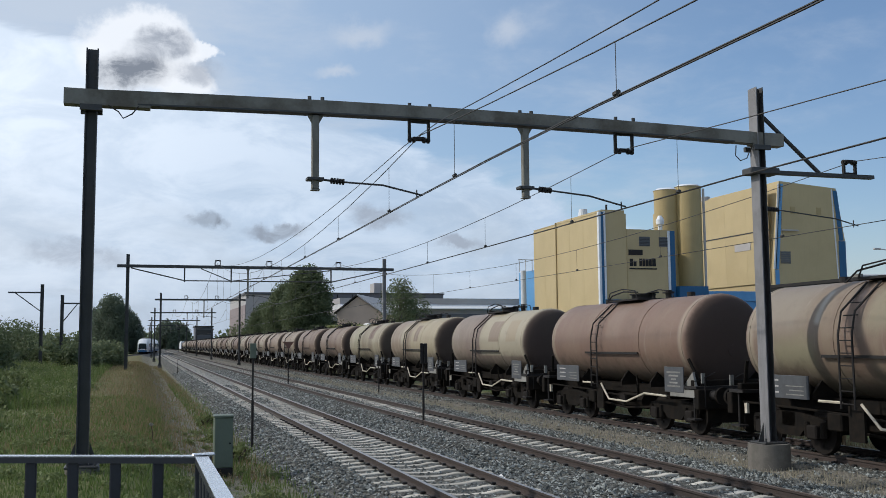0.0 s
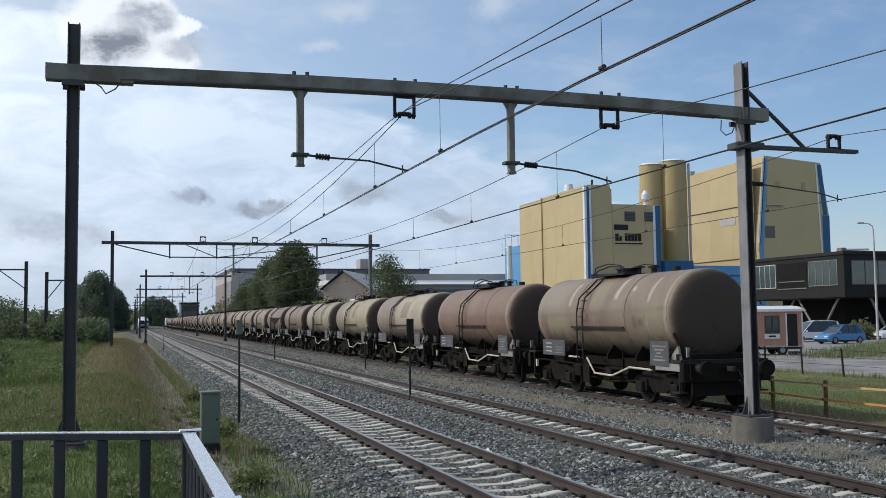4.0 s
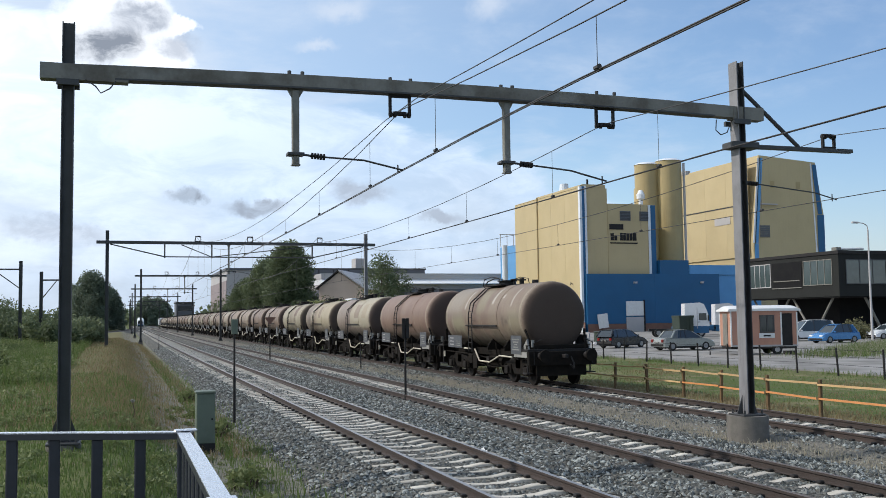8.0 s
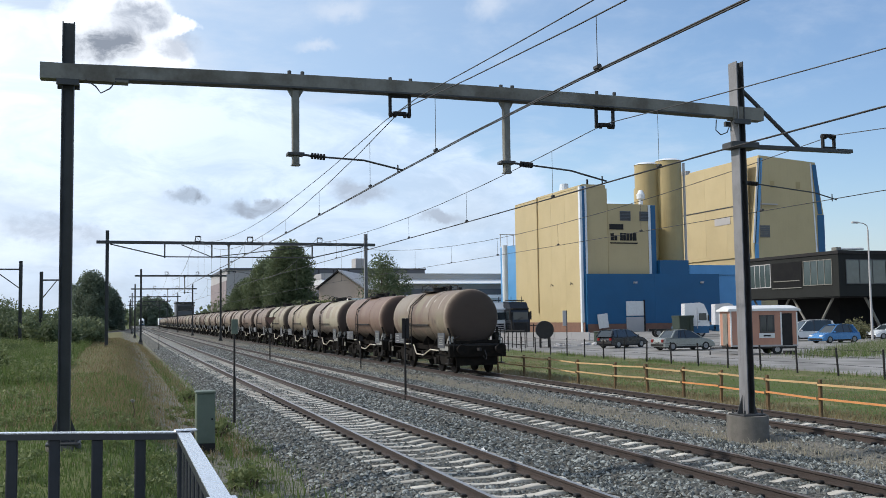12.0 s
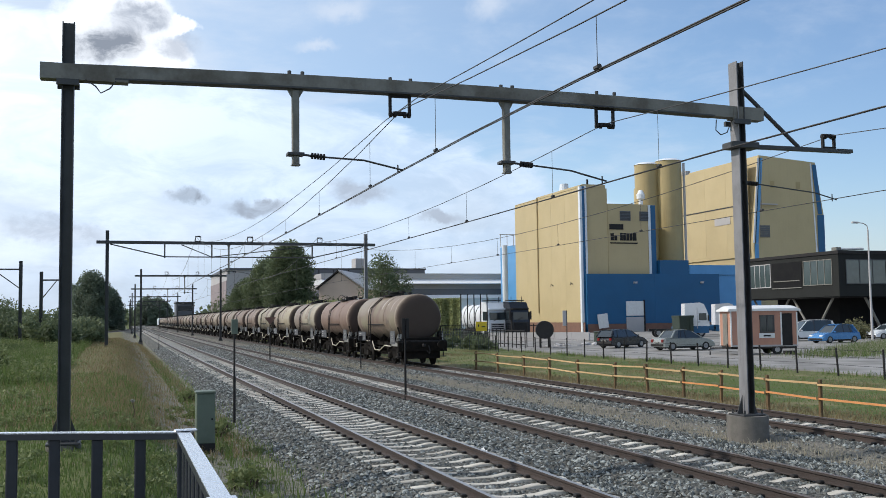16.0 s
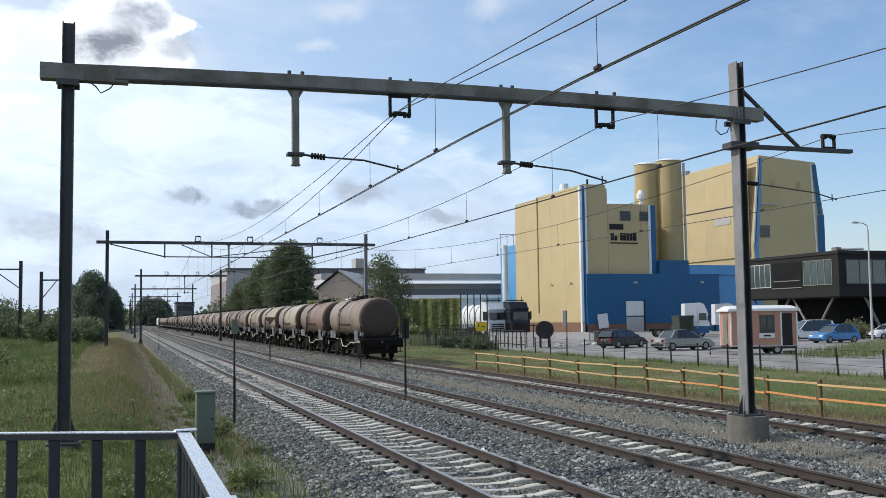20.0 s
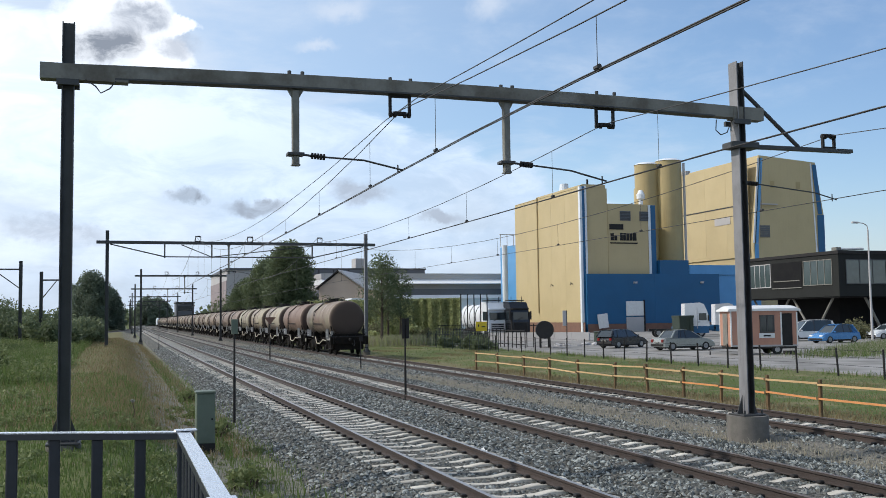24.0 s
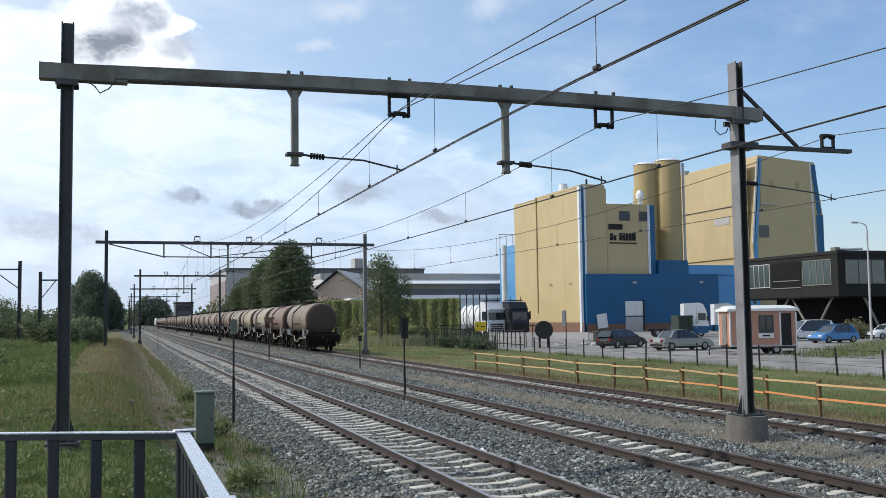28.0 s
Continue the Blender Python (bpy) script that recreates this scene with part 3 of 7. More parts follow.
def bed_height(x):
    for (x0, z0), (x1, z1) in zip(BED, BED[1:]):
        if x0 <= x <= x1:
            return z0 + (z1 - z0) * (x - x0) / (x1 - x0)
    return -0.6


# ---------------- tracks ----------------
RAIL = ((-0.036, 0.0), (0.036, 0.0), (0.036, -0.035), (0.012, -0.05), (0.012, -0.105), (0.07, -0.128), (0.07, -0.14), (-0.07, -0.14), (-0.07, -0.128), (-0.012, -0.105), (-0.012, -0.05), (-0.036, -0.035))


def sleeper_bm():
    bm = bmesh.new()
    # tapered concrete sleeper: wide foot, narrow dished top
    rows = []
    for x, top in ((-1.28, -0.190), (-0.95, -0.172), (-0.5, -0.165), (-0.28, -0.200), (0.0, -0.212), (0.28, -0.200), (0.5, -0.165), (0.95, -0.172), (1.28, -0.190)):
        rows.append([bm.verts.new((x, y, z)) for y, z in ((-0.14, -0.38), (-0.085, top - 0.012), (-0.07, top), (0.07, top), (0.085, top - 0.012), (0.14, -0.38))])
    for a, b in zip(rows, rows[1:]):
        for i in range(6):
            k = (i + 1) % 6
            bm.faces.new((a[i], a[k], b[k], b[i]))
    bm.faces.new(rows[0])
    bm.faces.new(rows[-1])
    bmesh.ops.recalc_face_normals(bm, faces=bm.faces[:])
    return bm


def make_tracks():
    near = {TRACK_A: 96, TRACK_B: 96, TRACK_C: 90}
    for tname, cx, phase in (("track", TRACK_A, 0.0), ("track", TRACK_B, 0.2), ("track", TRACK_C, 0.35)):
        t = thing(tname, "railway track with rusty rails on concrete sleepers", "railway track", kind="structure")
        for s in (-0.75, 0.75):
            v, f = sweep([(cx + s + a, z) for a, z in RAIL], LONG)
            r = mesh_object("rail", v, f, M_RAILSIDE, t)
            r.data.materials.append(M_RAILTOP if cx == TRACK_A else M_RAILDULL)
            n = len(RAIL)
            for j in range(len(LONG) - 1):
                r.data.polygons[j * n].material_index = 1
        me = None
        bm = bmesh.new()
        y = 8.0 + phase
        k = 0
        while y < 520:
            if k < near[cx]:
                if me is None:
                    ob = part("sleeper", sleeper_bm(), M_SLEEPER, t)
                    me = ob.data
                else:
                    ob = new("sleeper", me)
                    ob.parent = t
                ob.matrix_basis = pose(cx + bend(y) + random.uniform(-0.02, 0.02), y, random.uniform(0.012, 0.026), 0, 0, random.uniform(-0.7, 0.7))
            else:
                box(bm, (cx + bend(y) - 1.26, y - 0.08, -0.32), (cx + bend(y) + 1.26, y + 0.08, -0.158))
            y += 0.6
            k += 1
        part("far_sleepers", bm, M_SLEEPER, t, kind="stuff")
        # rail clips on the near sleepers
        cm = None
        for i in range(near[cx] * 2):
            y = 8.0 + phase + 0.6 * (i // 2)
            if y > 34:
                break
            x = cx + bend(y) + (-0.75 if i % 2 else 0.75)
            if cm is None:
                bm = boxed((-0.15, -0.05, -0.17), (-0.06, 0.05, -0.12), None, 0.012)
                box(bm, (0.06, -0.05, -0.17), (0.15, 0.05, -0.12), None, 0.012)
                ob = part("rail_clip", bm, M_DARK, t)
                cm = ob.data
            else:
                ob = new("rail_clip", cm)
                ob.parent = t
            ob.matrix_basis = pose(x, y, 0.022)


make_tracks()


# ---------------- overhead line ----------------
def insulator(bm, a, b, r=0.055, ribs=5):
    a, b = Vector(a), Vector(b)
    rod(bm, a, b, r * 0.45, 8)
    for i in range(ribs):
        c = a.lerp(b, (i + 0.5) / ribs)
        d = (b - a).normalized() * (b - a).length / ribs * 0.3
        rod(bm, c - d, c + d, r, 10)


def mast_foot(parent, x, y, z, top, r=0.48):
    bm = rod(bmesh.new(), (x, y, z), (x, y, top), r, 32, r * 0.97)
    part("foundation", bm, M_CONC, parent, "grey round concrete foundation", smooth=True)
    bm = boxed((x - 0.27, y - 0.27, top), (x + 0.27, y + 0.27, top + 0.04), None, 0.01)
    for sx in (-1, 1):
        for sy in (-1, 1):
            rod(bm, (x + 0.21 * sx, y + 0.21 * sy, top + 0.04), (x + 0.21 * sx, y + 0.21 * sy, top + 0.12), 0.022, 6)
    part("base_plate", bm, M_MAST, parent)
    for sx in (-1, 1):
        bm = prism(bmesh.new(), [(x + sx * 0.11, y - 0.01, top + 0.04), (x + sx * 0.25, y - 0.01, top + 0.04), (x + sx * 0.11, y - 0.01, top + 0.42)], (0, 0.02, 0))
        part("gusset", bm, M_MAST, parent)


def drop_post(parent, x, y, top, bottom, reach, droop=0.0):
    """Square hanging post with a registration arm, insulator and steady clip."""
    bm = boxed((x - 0.064, y - 0.064, bottom), (x + 0.064, y + 0.064, top), None, 0.012)
    box(bm, (x - 0.078, y - 0.078, bottom - 0.02), (x + 0.078, y + 0.078, bottom))
    for s in (-1, 1):
        prism(bm, [(x + s * 0.064, y - 0.02, top), (x + s * 0.15, y - 0.02, top), (x + s * 0.064, y - 0.02, top - 0.15)], (0, 0.04, 0))
    part("drop_post", bm, M_STEEL, parent)
    z = bottom + 0.19
    bm = boxed((x - 0.16, y - 0.11, z - 0.03), (x + 0.15, y + 0.11, z + 0.03), None, 0.01)
    rod(bm, (x + 0.15, y, z), (x + 0.30, y, z - 0.015), 0.022)
    part("arm_bracket", bm, M_MAST, parent)
    bm = bmesh.new()
    insulator(bm, (x + 0.28, y, z - 0.012), (x + 0.55, y, z - 0.03), 0.058, 5)
    part("insulator", bm, M_DARK, parent)
    bm = tube(bmesh.new(), [(x + 0.53, y, z - 0.03), (x + reach * 0.63, y, z - 0.06 - droop * 0.6), (x + reach, y, z - 0.22 - droop)], 0.018, 6)
    rod(bm, (x + reach - 0.1, y, z - 0.12 - droop), (x + reach - 0.1, y, z - 0.27 - droop), 0.014, 6)
    part("registration_arm", bm, M_MAST, parent)


def hanger(parent, x, y, zb, up=False, half=0.19, tall=0.40):
    """The U frame that carries the messenger cable, with its string of insulators."""
    s = 1 if up else -1
    bm = boxed((x - half, y - 0.025, zb), (x + half, y + 0.025, zb + s * 0.045))
    for d in (-half, half):
        box(bm, (x + d - 0.025, y - 0.03, zb), (x + d + 0.025, y + 0.03, zb + s * tall))
    part("messenger_frame", bm, M_DARK, parent)
    z = zb + s * (tall - 0.03)
    bm = bmesh.new()
    insulator(bm, (x - half - 0.03, y, z), (x - 0.06, y, z), 0.06, 2)
    insulator(bm, (x + 0.06, y, z), (x + half + 0.03, y, z), 0.06, 2)
    rod(bm, (x - 0.09, y, z + 0.02), (x + 0.09, y, z + 0.02), 0.045, 8)
    part("insulator", bm, M_DARK, parent)


P1 = 17.68


def first_portal():
    t = thing("catenary_portal", "grey steel catenary portal beam on H posts over the tracks", "catenary portal", "catenary portals")
    zt, zb = 6.81, 6.56
    bm = bmesh.new()
    xs = [-1.27 + 14.42 * i / 12 for i in range(13)]
    rise = [0.10 * (1 - ((x - 5.9) / 7.2) ** 2) for x in xs]
    for (x0, r0), (x1, r1) in zip(zip(xs, rise), zip(xs[1:], rise[1:])):
        vs = [bm.verts.new((x, P1 + s, z + r)) for x, r in ((x0, r0), (x1, r1)) for s, z in ((-0.11, zb), (0.11, zb), (0.11, zt), (-0.11, zt))]
        for q in ((0, 1, 5, 4), (1, 2, 6, 5), (2, 3, 7, 6), (3, 0, 4, 7)):
            bm.faces.new([vs[i] for i in q])
        if x0 == xs[0]:
            bm.faces.new(vs[:4])
        if x1 == xs[-1]:
            bm.faces.new(vs[4:][::-1])
    bmesh.ops.remove_doubles(bm, verts=bm.verts[:], dist=0.001)
    bmesh.ops.recalc_face_normals(bm, faces=bm.faces[:])
    part("beam", bm, M_BEAM, t, "weathered grey box beam")
    for x0, x1, d in ((-1.275, 0.15, 0.122), (12.4, 13.16, 0.122)):
        part("beam_sleeve", boxed((x0, P1 - d, zb - 0.012), (x1, P1 + d, zt + 0.012)), M_BEAM, t)
    part("post", hpost(bmesh.new(), -0.83, P1, 0.42, 7.55, 0.20, 0.22), M_MAST, t, "dark steel H post")
    # sunlit flange and shaded web are coloured with separate pale and dark steel
    p = part("post", boxed((12.4925, P1 - 0.145, 0.33), (12.5125, P1 + 0.145, 7.80)), M_SUNLIT, t, "outer flange of the H post, paled for sunlight")
    bm = boxed((12.5125, P1 - 0.012, 0.33), (12.6475, P1 + 0.012, 7.80))
    box(bm, (12.6475, P1 - 0.145, 0.33), (12.6675, P1 + 0.145, 7.80))
    part("web", bm, M_MAST, p, "web and inner flange, darkened for shade")
    mast_foot(t, -0.83, P1, 0.1, 0.40, 0.29)
    mast_foot(t, 12.57, P1, -0.45, 0.29, 0.435)
    for (x0, r0), (x1, r1) in list(zip(zip(xs, rise), zip(xs[1:], rise[1:])))[1:-1]:
        bm = prism(bmesh.new(), [(x0, P1 - 0.125, zb + r0 - 0.006), (x0, P1 + 0.125, zb + r0 - 0.006), (x0, P1 + 0.125, zb + r0 + 0.022), (x0, P1 - 0.125, zb + r0 + 0.022)], (x1 - x0, 0, r1 - r0))
        part("lower_flange", bm, M_MAST, t)
    for x, w in ((-0.83, 0.36), (12.57, 0.40)):
        for s in (-0.165, 0.165):
            part("clamp", boxed((x - w / 2, P1 + s - 0.035, zb - 0.12), (x + w / 2, P1 + s + 0.035, zb - 0.02)), M_MAST, t)
    for x in (3.07, 7.23):
        drop_post(t, x, P1, zb + 0.06, 5.24, 2.04 if x < 5 else 2.18, 0.0 if x < 5 else 0.075)
        for d in (-0.12, 0.12):
            part("bolt", rod(bmesh.new(), (x + d, P1 - 0.06, zt + 0.03), (x + d, P1 - 0.06, zt + 0.15), 0.038, 6), M_MAST, t)
    for x in (5.06, 9.40):
        hanger(t, x, P1, zb + 0.08)
        for d in (-0.2, 0.2):
            part("bolt", rod(bmesh.new(), (x + d, P1 - 0.06, zt + 0.03), (x + d, P1 - 0.06, zt + 0.15), 0.036, 6), M_MAST, t)
    # bracket over the third track
    bm = boxed((12.45, P1 - 0.07, 5.95), (15.52, P1 + 0.07, 6.03))
    box(bm, (12.30, P1 - 0.2, 5.92), (12.98, P1 + 0.2, 6.06), None, 0.02)
    part("side_bracket", bm, M_MAST, t, "dark steel bracket arm")
    part("bracket_stay", rod(bmesh.new(), (12.70, P1, 7.22), (14.12, P1, 6.03), 0.045, 8), M_MAST, t)
    hanger(t, 14.92, P1, 6.03, True, 0.15, 0.30)
    bm = bmesh.new()
    rod(bm, (12.64, P1, 5.21), (12.8, P1, 5.2), 0.05, 8)
    insulator(bm, (12.78, P1, 5.20), (13.02, P1, 5.19), 0.048, 4)
    part("insulator", bm, M_DARK, t)
    bm = tube(bmesh.new(), [(13.0, P1, 5.19), (14.5, P1, 5.04), (15.08, P1, 4.90)], 0.014, 6)
    rod(bm, (14.96, P1, 5.02), (14.96, P1, 4.86), 0.012)
    part("registration_arm", bm, M_MAST, t)
    for pts in ([(-0.55, P1 - 0.15, 6.55), (-0.38, P1 - 0.15, 6.44), (-0.30, P1 - 0.15, 6.33), (-0.15, P1 - 0.15, 6.42), (-0.05, P1 - 0.15, 6.56)],
                [(11.95, P1 - 0.15, 6.50), (11.93, P1 - 0.15, 6.28), (12.05, P1 - 0.15, 6.18), (12.2, P1 - 0.15, 6.24), (12.28, P1 - 0.15, 6.4)]):
        part("bond_cable", tube(bmesh.new(), pts, 0.012, 5), M_WIRE, t)


def far_portal(y, xl, xr, zt, truss, posts):
    t = thing("catenary_portal", "slender steel catenary portal spanning the tracks further on", "catenary portal", "catenary portals")
    o = bend(y)
    part("beam", boxed((xl - 0.75, y - 0.1, zt - 0.22), (xr + 0.75, y + 0.1, zt), None, 0.01), M_MAST, t)
    for i, x in enumerate((xl, xr)):
        # right post of the nearest far portal takes paler steel for sunlight on it
        part("post", hpost(bmesh.new(), x, y, -0.2, zt + 0.75, 0.24, 0.24), M_SUNLIT if (i and y < 100) else M_MAST, t)
        mast_foot(t, x, y, -0.62, -0.18, 0.27)
    if truss:
        zl = zt - 1.15
        for x in posts:
            part("king_post", boxed((x - 0.05, y - 0.05, zl - 0.1), (x + 0.05, y + 0.05, zt - 0.22)), M_MAST, t)
        bm = tube(bmesh.new(), [(xl + 0.2, y, zt - 0.25), (posts[0], y, zl), (posts[-1], y, zl), (xr - 0.2, y, zt - 0.25)], 0.045, 6)
        part("tie_rod", bm, M_MAST, t)
        bm = tube(bmesh.new(), [(posts[0] + 1.2, y, zt - 0.25), (posts[1], y, zl), (posts[2], y, zt - 0.25)], 0.035, 6)
        part("tie_rod", bm, M_MAST, t)
    for c in (TRACK_A, TRACK_B, TRACK_C):
        if c + o < xr:
            hanger(t, c + o, y, zt, True)
            x = c + o - 1.6
            if c == TRACK_B:
                drop_post(t, x, y, zt - 0.22, 5.9, 1.6)


first_portal()
far_portal(75.0, -0.72, 18.55, 8.32, True, (3.3, 6.7, 14.3))
far_portal(130.0, 2.85, 12.75, 8.32, False, ())
far_portal(182.0, 3.0, 12.9, 8.30, False, ())
far_portal(240.0, 3.3, 13.6, 8.30, False, ())
far_portal(300.0, 3.7, 14.0, 8.30, False, ())
far_portal(365.0, 4.2, 14.5, 8.30, False, ())

SUPPORTS = [-42.0, P1, 75.0, 130.0, 182.0, 240.0, 300.0, 365.0]


def wires():
    """Contact wire, sagging messenger and droppers for each track, support to support."""
    for c, x1, top1, zc0, sags in ((TRACK_A, 5.10, 6.37, 5.22, (1.25, 1.70)), (TRACK_B, 9.40, 6.31, 5.11, (1.10, 1.42)), (TRACK_C, 15.03, 6.33, 4.92, (1.30, 1.65))):
        t = thing("overhead_line", "thin dark contact wire hung from a sagging messenger cable", "overhead wire", "overhead lines")

        def off(y):
            return x1 if y in (P1, -42.0) else c + bend(y) + (0.18 if SUPPORTS.index(y) % 2 else -0.18)

        def span(y):
            """Sideways place, messenger height and contact height at y."""
            k = max(i for i in range(len(SUPPORTS) - 1) if SUPPORTS[i] <= y)
            y0, y1 = SUPPORTS[k], SUPPORTS[k + 1]
            u = (y - y0) / (y1 - y0)
            t0, t1 = (top1 if v in (P1, -42.0) else 8.68 for v in (y0, y1))
            sag = sags[k] if k < 2 else 1.9
            return off(y0) * (1 - u) + off(y1) * u, t0 * (1 - u) + t1 * u - sag * 4 * u * (1 - u), zc0 + 0.12 * smooth01(20, 75, y) - 0.13 * smooth01(13, 5, y)
        ys = sorted(set([-42 + 59.68 * i / 16 for i in range(17)] + [P1 + 57.32 * i / 16 for i in range(17)] + [75 + 5 * i for i in range(59)] + [v for v in SUPPORTS]))
        ys = [y for y in ys if y < 364]
        pts = [(y, *span(y)) for y in ys]
        wr = 0.0095
        near = [p for p in pts if p[0] <= 75.01]
        far = [p for p in pts if p[0] >= 74.99]
        for sel, r in ((near, wr), (far, 0.014)):
            part("contact_wire", tube(bmesh.new(), [(x, y, zc) for y, x, zm, zc in sel], r, 5), M_WIRE, t)
            part("messenger_cable", tube(bmesh.new(), [(x, y, zm) for y, x, zm, zc in sel], r, 5), M_WIRE, t)
        if c != TRACK_C:
            part("contact_wire", tube(bmesh.new(), [(x + 0.04, y, zc) for y, x, zm, zc in near], wr, 5), M_WIRE, t)
        for y in [15.63 - 5.9 * i for i in range(4)] + [20.25 + 5.8 * i for i in range(10)] + [85 + 15 * i for i in range(3)]:
            x, zm, zc = span(y)
            d = bmesh.new()
            rod(d, (x, y, zc), (x, y, zm), 0.005 if y < 75 else 0.010, 4)
            rod(d, (x, y - 0.05, zc + 0.03), (x, y + 0.05, zc + 0.03), 0.032, 6)
            part("dropper", d, M_WIRE, t)
    t = thing("feeder_cable", "thin feeder cable strung above the first track", "overhead wire")
    pts = []
    for i in range(49):
        y = -42 + 117 * i / 48
        if y < P1:
            u = (y + 42) / (P1 + 42)
            z = 6.45 - 1.0 * 4 * u * (1 - u)
        else:
            u = (y - P1) / (75 - P1)
            z = 6.45 + 2.05 * u - 1.05 * 4 * u * (1 - u)
        pts.append((5.1 + 0.3 * max(0, (y - P1) / 57), y, z))
    part("cable", tube(bmesh.new(), pts, 0.009, 5), M_WIRE, t)


wires()


def branch_mast(x, y, top, reach, base):
    t = thing("catenary_mast", "dark single catenary mast with a side arm in the scrub", "catenary mast", "branch line masts")
    part("post", hpost(bmesh.new(), x, y, base, top, 0.26, 0.26), M_MAST, t)
    bm = boxed((min(x, x + reach), y - 0.06, top - 0.75), (max(x, x + reach), y + 0.06, top - 0.63))
    part("arm", bm, M_MAST, t)
    part("stay", rod(bmesh.new(), (x, y, top - 2.3), (x + reach * 0.8, y, top - 0.7), 0.04, 6), M_MAST, t)


branch_mast(-7.5, 86.8, 7.5, -2.6, -0.1)
branch_mast(-5.9, 86.3, 6.6, 1.5, -0.1)


# ---------------- lineside ----------------
def cabinet():
    t = thing("trackside_cabinet", "grey-green enamelled trackside cabinet on a dark base in the grass", "cabinet")
    x, y, z = 1.86, 22.3, lie(1.86, 22.3)
    part("base", boxed((x - 0.2, y - 0.2, z - 0.1), (x + 0.2, y + 0.2, z + 0.22), None, 0.01), M_DARK, t)
    part("body", boxed((x - 0.2, y - 0.19, z + 0.22), (x + 0.2, y + 0.19, z + 1.30), None, 0.015), M_CABGREEN, t)
    part("lid", boxed((x - 0.215, y - 0.205, z + 1.30), (x + 0.215, y + 0.205, z + 1.355), None, 0.012), M_CABGREEN, t)
    part("lock", rod(bmesh.new(), (x + 0.13, y - 0.19, z + 0.75), (x + 0.13, y - 0.225, z + 0.75), 0.02, 10), M_DARK, t)


def sign_post(x, y, h, kind, base, face=None):
    t = thing("trackside_sign", "thin black trackside sign post with a small plate", "sign", "trackside signs")
    part("pole", rod(bmesh.new(), (x, y, base), (x, y, base + h), 0.028, 8), M_DARK, t)
    part("pole_sleeve", rod(bmesh.new(), (x, y, base), (x, y, base + h * 0.45), 0.038, 8), M_DARK, t)
    z = base + h
    if kind == "twin":
        for d in (-0.065, 0.065):
            part("plate", boxed((x + d - 0.052, y - 0.08, z - 0.62), (x + d + 0.052, y - 0.04, z + 0.02), None, 0.01), M_DARK, t)
    elif kind == "triangle":
        bm = prism(bmesh.new(), [(x - 0.36, y - 0.05, z), (x + 0.36, y - 0.05, z), (x, y - 0.05, z - 0.45)], (0, 0.02, 0))
        part("plate", bm, M_BRICK, t, "brownish triangular plate seen from behind")
    elif kind != "none":
        w, h2 = (0.09, 0.42) if kind == "board" else (0.10, 0.30)
        part("plate", boxed((x - w, y - 0.06, z - h2), (x + w, y - 0.035, z), None, 0.01), face or M_DARK, t)


cabinet()
sign_post(3.15, 28.2, 2.9, "board", -0.45, M_CABGREEN)
sign_post(8.68, 30.0, 2.72, "twin", -0.33)
sign_post(12.3, 51.0, 1.9, "plain", -0.38)
sign_post(8.9, 60.5, 2.9, "triangle", -0.33)
sign_post(3.9, 100.0, 1.6, "none", -0.45)


def railing():
    """Steel guard rail at the end of the raised stand."""
    t = thing("guard_railing", "dark painted steel guard railing with a bright metal top", "railing")
    z = 1.808
    L, C, N = Vector((-1.5, 6.36, z)), Vector((0.352, 5.62, z)), Vector((0.345, 3.42, z))
    for a, b, nm in ((L, C, "top_rail"), (C, N, "top_rail")):
        d = (b - a).normalized()
        s = Vector((d.y, -d.x, 0)) * 0.034
        bm = prism(bmesh.new(), [a - s, a + s, a + s - Vector((0, 0, 0.034)), a - s - Vector((0, 0, 0.034))], b - a + d * 0.05)
        part(nm, bm, M_RAILING, t)
        bm = prism(bmesh.new(), [a - s * 1.02 + Vector((0, 0, 0.006)), a + s * 1.02 + Vector((0, 0, 0.006)), a + s * 1.02, a - s * 1.02], b - a + d * 0.05)
        part("worn_top", bm, M_HANDRAIL, t, "bright metal strip, highlight put into its colour")
    part("corner_cap", boxed((C.x - 0.05, C.y - 0.03, z + 0.006), (C.x + 0.075, C.y + 0.035, z + 0.018), None, 0.008), M_HANDRAIL, t)
    part("end_cap", boxed((N.x - 0.055, N.y - 0.03, z + 0.006), (N.x + 0.05, N.y + 0.035, z + 0.016), None, 0.008), M_HANDRAIL, t)
    k = 0
    d = (L - C).normalized()
    while k < 9:
        q = C + d * (0.242 * k)
        w = 0.037 if k else 0.04
        bm = boxed((-w * 0.8, -0.02, 0.78), (w * 0.8, 0.02, z - 0.034), Matrix.Translation((q.x, q.y, 0)), 0.006)
        part("baluster", bm, M_RAILING, t)
        k += 1
    for k in range(1, 10):
        q = C.lerp(N, k / 9.0)
        bm = boxed((-0.02, -0.035, 0.78), (0.02, 0.035, z - 0.034), Matrix.Translation((q.x, q.y, 0)), 0.006)
        part("baluster", bm, M_RAILING, t)
    bm = tube(bmesh.new(), [(L.x, L.y, 0.9), (C.x, C.y, 0.9), (N.x, N.y, 0.9)], 0.025, 6)
    part("bottom_rail", bm, M_RAILING, t)


railing()
s = finish("stand", prism(bmesh.new(), [(-6, -6, -0.6), (0.46, -6, -0.6), (0.46, 5.66, -0.6), (0.3, 5.72, -0.6), (-1.5, 6.42, -0.6), (-6, 8.2, -0.6)], (0, 0, 1.38)), M_CONC, kind="structure")
tagged(s, "raised concrete stand behind the railing", "platform")


